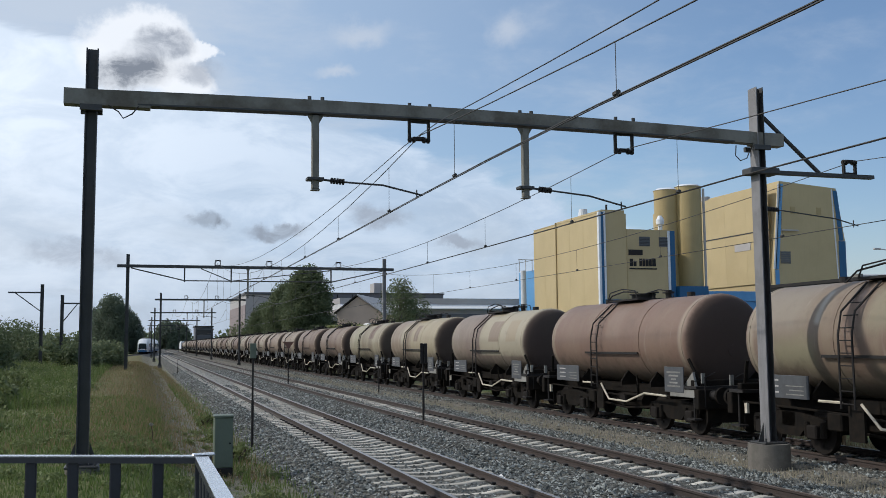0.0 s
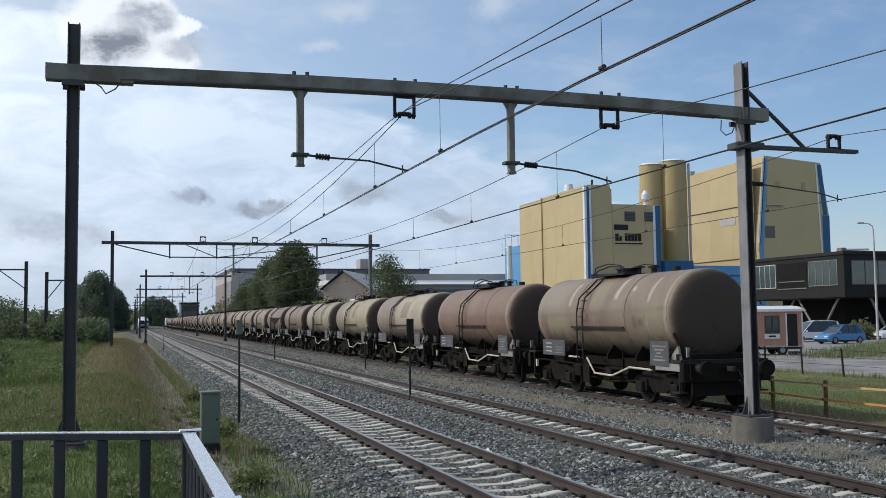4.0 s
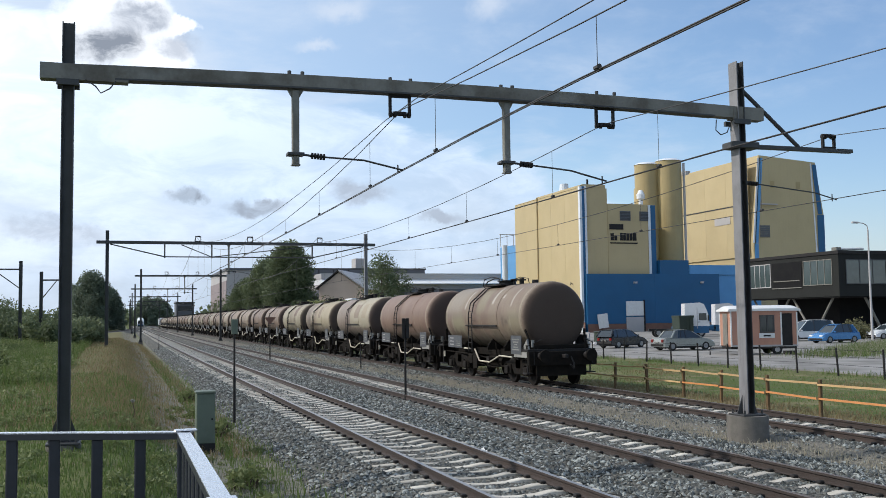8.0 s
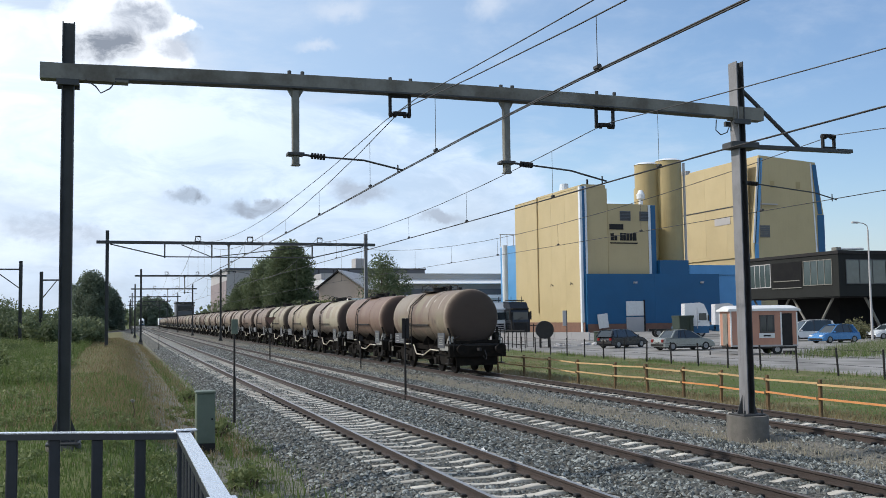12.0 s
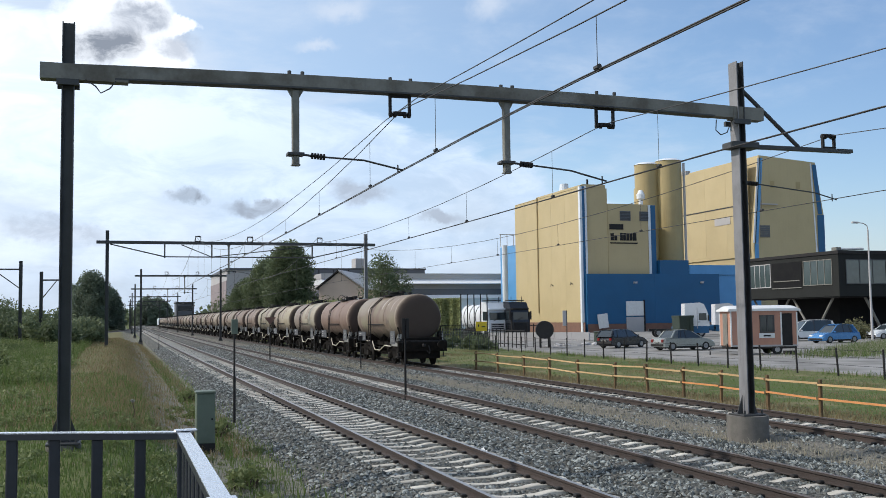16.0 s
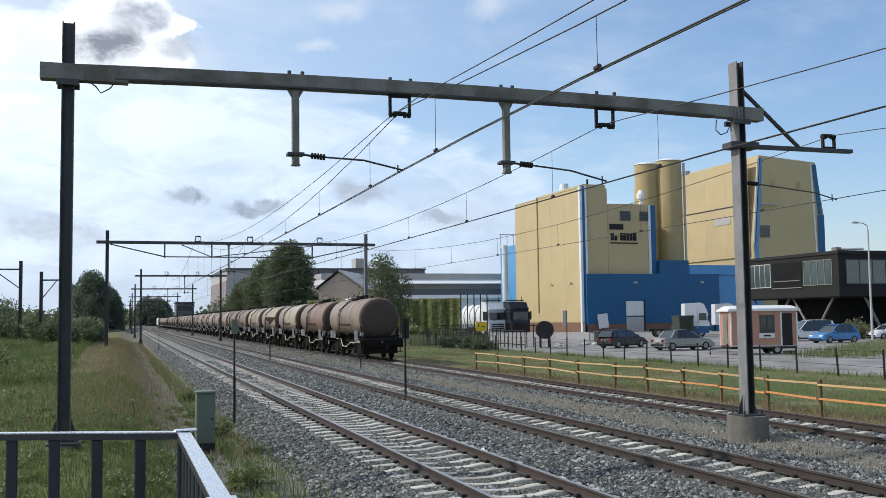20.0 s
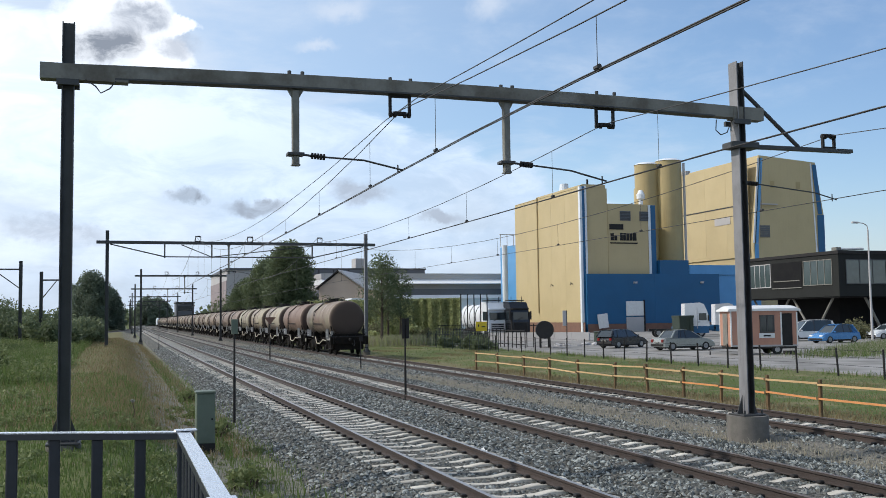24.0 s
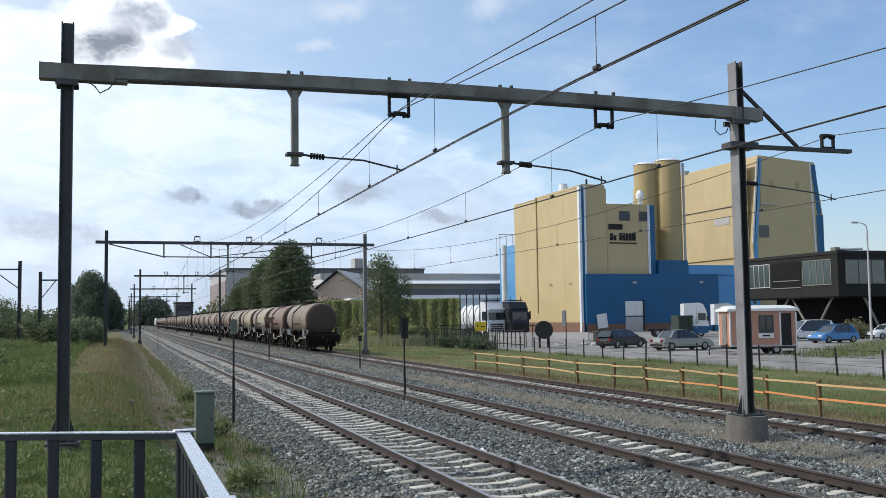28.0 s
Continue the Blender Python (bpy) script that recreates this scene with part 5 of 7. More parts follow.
mesh_fence()


def bar_fence():
    """Taller steel fence by the depot, with a mesh panel section."""
    t = thing("steel_fence", "dark steel bar fence by the depot entrance", "fence")
    for k in range(26):
        y = 78 + 1.0 * k
        part("bar", rod(bmesh.new(), (33.3 + 0.02 * k, y, -0.4), (33.3 + 0.02 * k, y, 1.3), 0.04, 6), M_DARK, t)
    part("rail", boxed((33.25, 78, 1.15), (33.35, 103, 1.22)), M_DARK, t)
    part("rail", boxed((33.25, 78, -0.05), (33.35, 103, 0.02)), M_DARK, t)
    t = thing("mesh_gate", "dark mesh gate panel in the scrub", "gate")
    for k in range(5):
        part("tall_post", rod(bmesh.new(), (34.9 + 0.75 * k, 99.0, -0.4), (34.9 + 0.75 * k, 99.0, 4.9), 0.06, 6), M_DARK, t)
    for k in range(24):
        part("bar", rod(bmesh.new(), (30.4 + 0.22 * k, 93.0, -0.4), (30.4 + 0.22 * k, 93.0, 1.7), 0.016, 5), M_DKGREEN, t)
    for z in (-0.2, 0.7, 1.6):
        part("cross_bar", boxed((30.3, 92.97, z), (35.7, 93.03, z + 0.06)), M_DARK, t)


bar_fence()


# ---------------- vehicles ----------------
def car(name, label, at, paint, L=4.5, W=1.72, H=1.42, hatch=0.3, estate=False):
    """A parked car: body with wheel arches, rounded glasshouse, lamps, mirrors, wheels, plates left blank."""
    t = thing(name, label, "car", "parked cars", at=at)
    h = L / 2
    xr, xf = -h + 0.80, h - 0.86
    rear = -h + (0.12 if estate else 0.45 + hatch)
    top = [(-h + 0.02, 0.28), (-h - 0.03, 0.5), (-h + 0.03, 0.74), (-h + 0.10, 0.93), (-h + 0.35, 0.97), (h - 1.15, 0.95), (h - 0.7, 0.88), (h - 0.32, 0.78), (h - 0.08, 0.64), (h + 0.01, 0.46), (h - 0.06, 0.24)]
    arch = lambda c: [(c + 0.37 * math.cos(math.pi * k / 8), 0.26 + 0.37 * math.sin(math.pi * k / 8)) for k in range(9)]
    side = top + arch(xf) + arch(xr)
    bm = prism(bmesh.new(), [(x, -W / 2, z) for x, z in side], (0, W, 0))
    edges = [e for e in bm.edges if abs(e.verts[0].co.y - e.verts[1].co.y) < 0.01 and min(e.verts[0].co.z, e.verts[1].co.z) > 0.44 and max(e.verts[0].co.z, e.verts[1].co.z) > 0.63 + 0.02]
    bmesh.ops.bevel(bm, geom=edges, offset=0.09, segments=3, affect="EDGES")
    part("body", bm, paint, t, smooth=True)
    roof = [(rear - 0.22, 0.95), (rear - 0.06, 1.16), (rear + 0.22, H - 0.07), (rear + 0.6, H - 0.01), (-0.25, H + 0.01), (0.15, H - 0.03), (0.42, H - 0.13), (h - 1.12, 0.93)]
    half = lambda z: W / 2 - 0.07 - 0.19 * (z - 0.93) / (H - 0.93)
    bm = bmesh.new()
    vs = [[bm.verts.new((x, s * half(z), z)) for x, z in roof] for s in (-1, 1)]
    bm.faces.new(vs[0])
    bm.faces.new(vs[1][::-1])
    for i in range(len(roof)):
        k = (i + 1) % len(roof)
        bm.faces.new((vs[0][i], vs[1][i], vs[1][k], vs[0][k]))
    bmesh.ops.recalc_face_normals(bm, faces=bm.faces[:])
    part("cabin_glass", bm, M_GLASS, t, "dark window glass")
    # roof skin over the glass, with rounded sides
    bm = bmesh.new()
    rows = []
    for x, z in roof[2:7]:
        w = half(z) + 0.015
        rows.append([bm.verts.new((x, y, z + d)) for y, d in ((-w, -0.07), (-w + 0.05, 0.005), (-w + 0.2, 0.035), (0, 0.045), (w - 0.2, 0.035), (w - 0.05, 0.005), (w, -0.07))])
    for p, q in zip(rows, rows[1:]):
        for k in range(6):
            bm.faces.new((p[k], q[k], q[k + 1], p[k + 1]))
    bmesh.ops.solidify(bm, geom=bm.faces[:], thickness=0.015)
    bmesh.ops.recalc_face_normals(bm, faces=bm.faces[:])
    part("roof_panel", bm, paint, t, smooth=True)
    for s in (-1, 1):
        for (x0, z0), (x1, z1), w, pm in ((roof[2], roof[0], 0.07, paint), (roof[6], roof[7], 0.04, paint), ((-0.32, H - 0.03), (-0.28, 0.93), 0.03, M_DARK), ((rear + 0.75, H - 0.03), (rear + 0.62, 0.93), 0.03, M_DARK)):
            bm = rod(bmesh.new(), (x0, s * (half(z0) - 0.005), z0), (x1, s * (half(z1) - 0.005), z1), w, 6)
            part("pillar", bm, pm, t)
        bm = bmesh.new()
        side_y = lambda z: s * (half(z) + 0.012)
        quad = [(rear - 0.20, 0.95), (rear + (0.22 if estate else 0.38), 0.95), (rear + (0.30 if estate else 0.52), H - 0.06), (rear + 0.20, H - 0.06)]
        bm.faces.new([bm.verts.new((x, side_y(z), z)) for x, z in quad])
        bmesh.ops.solidify(bm, geom=bm.faces[:], thickness=0.02)
        part("quarter_panel", bm, paint, t)
        part("mirror", boxed((h - 1.5, s * (W / 2 + 0.02) - 0.06, 0.95), (h - 1.32, s * (W / 2 + 0.02) + 0.1 * s, 1.09), None, 0.02), paint, t)
        part("head_lamp", boxed((h - 0.22, s * 0.58 - 0.18, 0.58), (h - 0.02, s * 0.58 + 0.18, 0.72), None, 0.03), M_TRIM, t)
        part("tail_lamp", boxed((-h - 0.03, s * 0.64 - 0.13, 0.62), (-h + 0.1, s * 0.64 + 0.13, 0.86), None, 0.03), M_RED, t)
        part("sill", boxed((xr + 0.4, s * (W / 2 - 0.02) - 0.03, 0.2), (xf - 0.4, s * (W / 2 - 0.02) + 0.03, 0.34), None, 0.015), M_DARK, t)
        for x in (-0.1, -0.95):
            part("door_handle", boxed((x, s * (W / 2) - 0.02, 0.80), (x + 0.16, s * (W / 2) + 0.02, 0.84)), paint, t)
        for x in (xr, xf):
            w = part("wheel", rod(bmesh.new(), (x, s * (W / 2 - 0.2), 0.33), (x, s * (W / 2 - 0.01), 0.33), 0.33, 20), M_TYRE, t, smooth=True)
            part("rim", rod(bmesh.new(), (x, s * (W / 2 - 0.02), 0.33), (x, s * (W / 2 + 0.005), 0.33), 0.20, 14), M_RIM, w)
    part("underbody", boxed((-h + 0.15, -W / 2 + 0.22, 0.18), (h - 0.15, W / 2 - 0.22, 0.62)), M_DARK, t)
    part("bumper", boxed((-h - 0.07, -W / 2 + 0.1, 0.34), (-h + 0.12, W / 2 - 0.1, 0.52), None, 0.04), M_DARK, t)
    part("bumper", boxed((h - 0.12, -W / 2 + 0.1, 0.28), (h + 0.05, W / 2 - 0.1, 0.46), None, 0.04), M_DARK, t)
    part("number_plate", boxed((-h - 0.085, -0.24, 0.58), (-h - 0.0, 0.24, 0.68)), M_PLATE, t)
    return t


P_BLACK = mat("black_car_paint", (0.018, 0.019, 0.022), (0.025, 0.026, 0.03), 0.22, scale=2)
P_SILVER = mat("silver_car_paint", (0.32, 0.33, 0.31), (0.28, 0.29, 0.27), 0.3, metal=0.5, scale=2)
P_BLUE = mat("blue_car_paint", (0.075, 0.23, 0.47), (0.06, 0.19, 0.41), 0.25, metal=0.2, scale=2)
P_WHITE = mat("white_car_paint", (0.70, 0.71, 0.72), (0.62, 0.63, 0.64), 0.3, scale=2)
YZ = -0.33
car("parked_car", "black estate car parked nose out in the yard", pose(40.7, 74.4, YZ, 0, 0, 22), P_BLACK, 4.65, 1.76, 1.54, 0.1, True)
car("parked_car", "silver-grey hatchback parked in the yard", pose(41.5, 66.3, YZ, 0, 0, 5), P_SILVER, 4.75, 1.76, 1.54, 0.5)
car("parked_car", "light blue hatchback parked by the office", pose(61.4, 73.0, YZ, 0, 0, 186), P_BLUE, 4.6, 1.78, 1.66, 0.1)
car("parked_car", "white hatchback parked by the office", pose(73.2, 79.2, YZ, 0, 0, 175), P_WHITE, 4.2, 1.72, 1.5, 0.1)
car("parked_car", "white off-road car behind a blue car", pose(64.4, 80.4, YZ, 0, 0, 168), P_WHITE, 5.0, 2.0, 2.0, 0.0, True)


def site_caravan():
    t = thing("site_caravan", "salmon-pink site caravan with rounded white roof on wheels", "caravan", at=pose(41.2, 56.4, YZ, 0, 0, -16))
    # local: long side along x facing -y, 5.4 m long
    L, W, z0, z1 = 4.5, 2.2, 0.55, 2.95
    part("body", boxed((-L / 2, -W / 2, z0), (L / 2, W / 2, z1), None, 0.03), M_CABIN, t)
    # barrel roof whose ends curve down over the end walls
    bm = bmesh.new()
    rings = []
    for x, k in ((-L / 2 - 0.20, 0.0), (-L / 2 - 0.16, 0.45), (-L / 2 - 0.02, 0.85), (-L / 2 + 0.3, 1.0), (L / 2 - 0.3, 1.0), (L / 2 + 0.02, 0.85), (L / 2 + 0.16, 0.45), (L / 2 + 0.20, 0.0)):
        rings.append([bm.verts.new((x, y, z1 - 0.04 + 0.12 * min(1.0, 0.4 + k) + 0.25 * k * math.cos(y / (W / 2 + 0.14) * 1.45))) for y in [(W / 2 + 0.14) * q / 6 for q in range(-6, 7)]]
                     + [bm.verts.new((x, W / 2 + 0.14, z1 - 0.06)), bm.verts.new((x, -W / 2 - 0.14, z1 - 0.06))])
    for p, q in zip(rings, rings[1:]):
        for i in range(len(p)):
            j = (i + 1) % len(p)
            bm.faces.new((p[i], p[j], q[j], q[i]))
    bm.faces.new(rings[0])
    bm.faces.new(rings[-1])
    bmesh.ops.recalc_face_normals(bm, faces=bm.faces[:])
    part("roof", bm, M_WHITE, t, "rounded white roof", smooth=True)
    part("chassis", boxed((-L / 2, -W / 2 + 0.15, 0.38), (L / 2, W / 2 - 0.15, z0), None, 0.02), M_DARK, t)
    part("edge_trim", boxed((-L / 2 - 0.02, -W / 2 - 0.02, z0 - 0.02), (L / 2 + 0.02, -W / 2 + 0.02, z0 + 0.1)), M_LGREY, t)
    face_window(t, pose(0, -W / 2, 0), -0.30, 0.68, 1.45, 2.62, M_GLASS, 1, M_MAST)
    part("name_board", boxed((-0.36, -W / 2 - 0.05, 1.10), (0.68, -W / 2 - 0.01, 1.42)), M_WHITE, t, "white board with dark bars")
    part("board_bar", boxed((-0.08, -W / 2 - 0.06, 1.20), (0.42, -W / 2 - 0.05, 1.31)), M_DARK, t)
    part("door", boxed((1.18, -W / 2 - 0.05, 0.6), (1.88, -W / 2 + 0.0, 2.72), None, 0.01), M_DARK, t, "dark door")
    for x in (1.10, 2.17):
        part("door_frame", boxed((x, -W / 2 - 0.06, 0.6), (x + 0.08, -W / 2 + 0.0, 2.8)), M_WHITE, t)
    part("end_door", boxed((-L / 2 - 0.05, -0.5, 0.6), (-L / 2, 0.4, 2.75)), M_STEEL, t, "grey end door")
    for y in (-W / 2, W / 2):
        part("corner_strip", boxed((-L / 2 - 0.03, y - 0.05, z0), (-L / 2 + 0.05, y + 0.05, z1)), M_WHITE, t)
    for s in (-1, 1):
        w = part("wheel", rod(bmesh.new(), (0.9, s * 0.75, 0.33), (0.9, s * 0.98, 0.33), 0.33, 16), M_TYRE, t)
        part("rim", rod(bmesh.new(), (0.9, s * 0.97, 0.33), (0.9, s * 0.995, 0.33), 0.18, 12), M_LGREY, w)
    part("tow_bar", tube(bmesh.new(), [(-L / 2, -0.6, 0.45), (-L / 2 - 1.1, 0, 0.45), (-L / 2 - 1.1, 0, 0.0)], 0.05, 6), M_DARK, t)
    part("step", boxed((1.2, -W / 2 - 0.5, 0.0), (1.9, -W / 2 - 0.06, 0.25)), M_DARK, t)


site_caravan()


def lorry(at, cab_paint, label):
    t = thing("lorry", label, "lorry", at=at)
    bm = prism(bmesh.new(), [(x, -1.22, z) for x, z in ((2.2, 1.3), (2.2, 1.9), (2.0, 3.0), (1.6, 3.95), (1.1, 4.15), (-0.7, 4.05), (-0.75, 1.3))], (0, 2.44, 0))
    part("cab", bm, cab_paint, t)
    part("wind_screen", prism(bmesh.new(), [(2.17, -1.08, 1.85), (2.17, 1.08, 1.85), (1.98, 1.0, 2.85), (1.98, -1.0, 2.85)], (0.03, 0, 0.01)), M_GLASS, t)
    for s in (-1, 1):
        part("side_window", boxed((0.95, s * 1.235 - 0.03, 2.0), (1.85, s * 1.235 + 0.03, 2.85)), M_GLASS, t)
        part("side_skirt", boxed((-0.7, s * 1.2 - 0.04, 0.45), (2.15, s * 1.2 + 0.04, 1.3), None, 0.03), M_BLUE, t)
        part("door_handle", boxed((0.8, s * 1.235 - 0.03, 1.75), (1.1, s * 1.235 + 0.03, 1.82)), M_DARK, t)
        part("door_seam", boxed((0.72, s * 1.23 - 0.02, 1.0), (0.78, s * 1.23 + 0.02, 3.6)), M_LGREY, t)
        part("mirror", boxed((2.0, s * 1.4 - 0.1, 1.9), (2.15, s * 1.4 + 0.1, 2.6), None, 0.02), M_DARK, t)
        part("head_lamp", boxed((2.15, s * 0.85 - 0.2, 0.75), (2.24, s * 0.85 + 0.2, 1.0)), M_GLASS, t)
    part("grille", boxed((2.18, -0.6, 0.9), (2.24, 0.6, 1.65)), M_DARK, t)
    part("chassis", boxed((-5.0, -0.5, 0.7), (0.0, 0.5, 1.0)), M_DARK, t)
    for x in (1.2, -2.6, -3.9):
        for s in (-1, 1):
            w = part("wheel", rod(bmesh.new(), (x, s * 0.9, 0.5), (x, s * 1.2, 0.5), 0.5, 18), M_TYRE, t)
            part("rim", rod(bmesh.new(), (x, s * 1.19, 0.5), (x, s * 1.22, 0.5), 0.28, 12), M_RIM, w)
    part("tank", boxed((-2.0, -1.1, 0.6), (-0.85, 1.1, 1.3), None, 0.1), M_BLUE, t)
    part("exhaust", rod(bmesh.new(), (-0.5, -0.9, 1.0), (-0.5, -0.9, 3.2), 0.09, 8), M_DARK, t)
    return t


lorry(pose(66.6, 104.8, YZ, 0, 0, -22), P_WHITE, "white lorry cab with blue chassis parked in the yard")
lorry(pose(76.4, 113.0, YZ, 0, 0, -22), P_WHITE, "white lorry cab parked behind another")


def container(x, y):
    t = thing("refuse_container", "dark green steel container with a tall lid", "container")
    part("body", boxed((x - 1.0, y - 0.8, YZ + 0.12), (x + 1.0, y + 0.8, YZ + 2.3), None, 0.04), M_DKGREEN, t)
    part("lid", boxed((x - 1.05, y - 0.85, YZ + 2.3), (x + 1.05, y + 0.85, YZ + 2.6), None, 0.03), M_DKGREEN, t)
    for k in range(5):
        part("rib", boxed((x - 0.95 + 0.45 * k, y - 0.86, YZ + 0.2), (x - 0.86 + 0.45 * k, y - 0.8, YZ + 2.25)), M_DKGREEN, t)
    for s in (-1, 1):
        part("foot", boxed((x + s * 0.8 - 0.1, y - 0.7, YZ), (x + s * 0.8 + 0.1, y + 0.7, YZ + 0.12)), M_DARK, t)


container(65.2, 104.0)


def low_bin(x, y):
    t = thing("waste_bin", "low dark green waste bin behind a parked car", "bin")
    part("body", boxed((x - 0.85, y - 0.5, YZ + 0.12), (x + 0.85, y + 0.5, YZ + 1.1), None, 0.05), M_DKGREEN, t)
    part("lid", boxed((x - 0.9, y - 0.55, YZ + 1.1), (x + 0.9, y + 0.55, YZ + 1.22), None, 0.04), M_DKGREEN, t)
    for u in (-0.6, 0.6):
        for w in (-0.35, 0.35):
            part("castor", rod(bmesh.new(), (x + u, y + w - 0.03, YZ + 0.07), (x + u, y + w + 0.03, YZ + 0.07), 0.07, 10), M_TYRE, t)


low_bin(44.3, 84.5)


def bulk_lorries():
    """Two bulk lorries nose to the line in front of the hedge, and a round tank on legs."""
    for x, y, pt, lb in ((42.7, 109.6, P_WHITE, "white bulk tanker lorry with a dark windscreen beside the hedge"), (45.1, 108.2, P_BLACK, "black lorry cab beside a white lorry")):
        t = thing("lorry", lb, "lorry", at=pose(x, y, YZ, 0, 0, -84) @ Matrix.Diagonal((1, 1, 1.25, 1)))
        bm = prism(bmesh.new(), [(a, -1.2, z) for a, z in ((1.1, 0.6), (1.15, 1.7), (0.85, 3.0), (0.4, 3.55), (-0.9, 3.65), (-1.1, 0.6))], (0, 2.4, 0))
        part("cab", bm, pt, t)
        part("wind_screen", boxed((0.98, -1.0, 1.9), (1.13, 1.0, 2.6)), M_GLASS, t)
        part("grille", boxed((1.1, -0.9, 0.75), (1.2, 0.9, 1.6), None, 0.02), M_LGREY if pt is P_WHITE else M_DARK, t)
        for k in range(4):
            part("grille_bar", boxed((1.2, -0.8, 0.85 + 0.19 * k), (1.23, 0.8, 0.93 + 0.19 * k)), M_DARK, t)
        part("bumper", boxed((1.05, -1.2, 0.25), (1.28, 1.2, 0.7), None, 0.04), M_DARK if pt is P_BLACK else M_LGREY, t)
        part("sun_visor", boxed((0.8, -1.1, 2.85), (1.2, 1.1, 3.0), None, 0.02), M_TRIM if pt is P_WHITE else M_DARK, t)
        for s in (-1, 1):
            part("mirror", boxed((1.0, s * 1.38 - 0.1, 1.9), (1.12, s * 1.38 + 0.1, 2.7), None, 0.02), M_DARK, t)
            part("air_horn", rod(bmesh.new(), (0.1, s * 0.7, 3.5), (0.1, s * 0.7, 4.1), 0.04, 6), M_DARK, t)
            w = part("wheel", rod(bmesh.new(), (0.3, s * 0.9, 0.5), (0.3, s * 1.21, 0.5), 0.5, 18), M_TYRE, t)
            part("rim", rod(bmesh.new(), (0.3, s * 1.2, 0.5), (0.3, s * 1.23, 0.5), 0.28, 12), M_RIM, w)
        for s in (-1, 1):
            part("fog_lamp", boxed((1.25, s * 0.8 - 0.22, 0.34), (1.32, s * 0.8 + 0.22, 0.58), None, 0.03), M_TRIM, t)
            part("corner_vane", boxed((0.95, s * 1.17 - 0.06, 0.8), (1.16, s * 1.17 + 0.06, 2.6), None, 0.02), M_TRIM if pt is P_WHITE else M_DARK, t)
            part("side_window", boxed((-0.3, s * 1.2 - 0.03, 1.85), (0.75, s * 1.2 + 0.03, 2.7)), M_GLASS, t)
        part("wiper", rod(bmesh.new(), (1.16, -0.6, 1.78), (1.16, 0.2, 2.1), 0.03, 5), M_DARK, t)
        part("number_bar", boxed((1.29, -0.26, 0.36), (1.31, 0.26, 0.48)), M_PLATE, t)
        part("ladder", boxed((-1.32, -1.05, 1.0), (-1.24, -0.65, 3.6)), M_DARK, t)
        part("trailer", rod(bmesh.new(), (-6.5, 0, 2.2), (-1.25, 0, 2.2), 1.2, 20), pt, t, smooth=True)
        for k in range(3):
            part("tank_hoop", rod(bmesh.new(), (-5.6 + 1.6 * k, 0, 2.2), (-5.5 + 1.6 * k, 0, 2.2), 1.24, 20), M_DARK, t)
        part("chassis", boxed((-6.6, -0.6, 0.75), (-1.1, 0.6, 1.05)), M_DARK, t)
        part("roof_rack", boxed((-0.8, -1.0, 3.7), (0.2, 1.0, 3.78)), M_DARK, t)
        for a in (-5.6, -4.4):
            for s in (-1, 1):
                part("wheel", rod(bmesh.new(), (a, s * 0.9, 0.5), (a, s * 1.21, 0.5), 0.5, 18), M_TYRE, t)
    t = thing("low_wall", "low pale concrete wall at the edge of the loading yard", "wall")
    for k in range(6):
        a, b = Vector((41.2, 106.8, YZ)).lerp(Vector((49.4, 97.6, YZ)), k / 6), Vector((41.2, 106.8, YZ)).lerp(Vector((49.4, 97.6, YZ)), (k + 0.985) / 6)
        o = Vector((0.11, 0.10, 0))
        part("wall_block", prism(bmesh.new(), [a - o, b - o, b + o, a + o], (0, 0, 0.92)), M_LGREY, t)
    t = thing("round_tank", "black cylindrical tank lying on low legs", "tank", at=pose(35.6, 79.0, YZ, 0, 0, -22))
    part("shell", rod(bmesh.new(), (0, -0.7, 1.55), (0, 1.2, 1.55), 0.78, 28), M_TYRE, t, smooth=True)
    for y in (-0.3, 0.8):
        part("leg", boxed((-0.45, y - 0.1, 0), (-0.3, y + 0.1, 1.2)), M_DARK, t)
        part("leg", boxed((0.3, y - 0.1, 0), (0.45, y + 0.1, 1.2)), M_DARK, t)
    part("frame", boxed((-1.6, 0.6, 1.9), (0.0, 0.66, 1.97)), M_DARK, t)
    for x in (-1.55, -0.95):
        part("frame_post", boxed((x - 0.04, 0.58, 0), (x + 0.04, 0.68, 2.1)), M_DARK, t)
    t = thing("depot_sign", "yellow notice board on posts by the fence", "sign", at=pose(31.2, 83.0, -0.4))
    part("board", boxed((-0.55, -0.04, 1.55), (0.5, 0.0, 2.4)), M_SIGNY, t)
    part("board_bar", boxed((-0.35, -0.06, 1.95), (-0.25, -0.04, 2.15)), M_DARK, t)
    part("board_bar", boxed((0.0, -0.06, 1.9), (0.35, -0.04, 1.98)), M_DARK, t)
    for x in (-0.4, 0.35):
        part("post", rod(bmesh.new(), (x, 0.04, -0.2), (x, 0.04, 2.4), 0.03, 6), M_DARK, t)
    t = thing("white_sign_post", "narrow white sign frame on a dark post", "sign", at=pose(44.0, 92.6, YZ))
    part("post", rod(bmesh.new(), (0.25, 0, 0), (0.25, 0, 3.3), 0.05, 6), M_DARK, t)
    part("frame", boxed((-0.2, -0.03, 1.7), (0.2, 0.03, 3.3)), M_LGREY, t)


bulk_lorries()


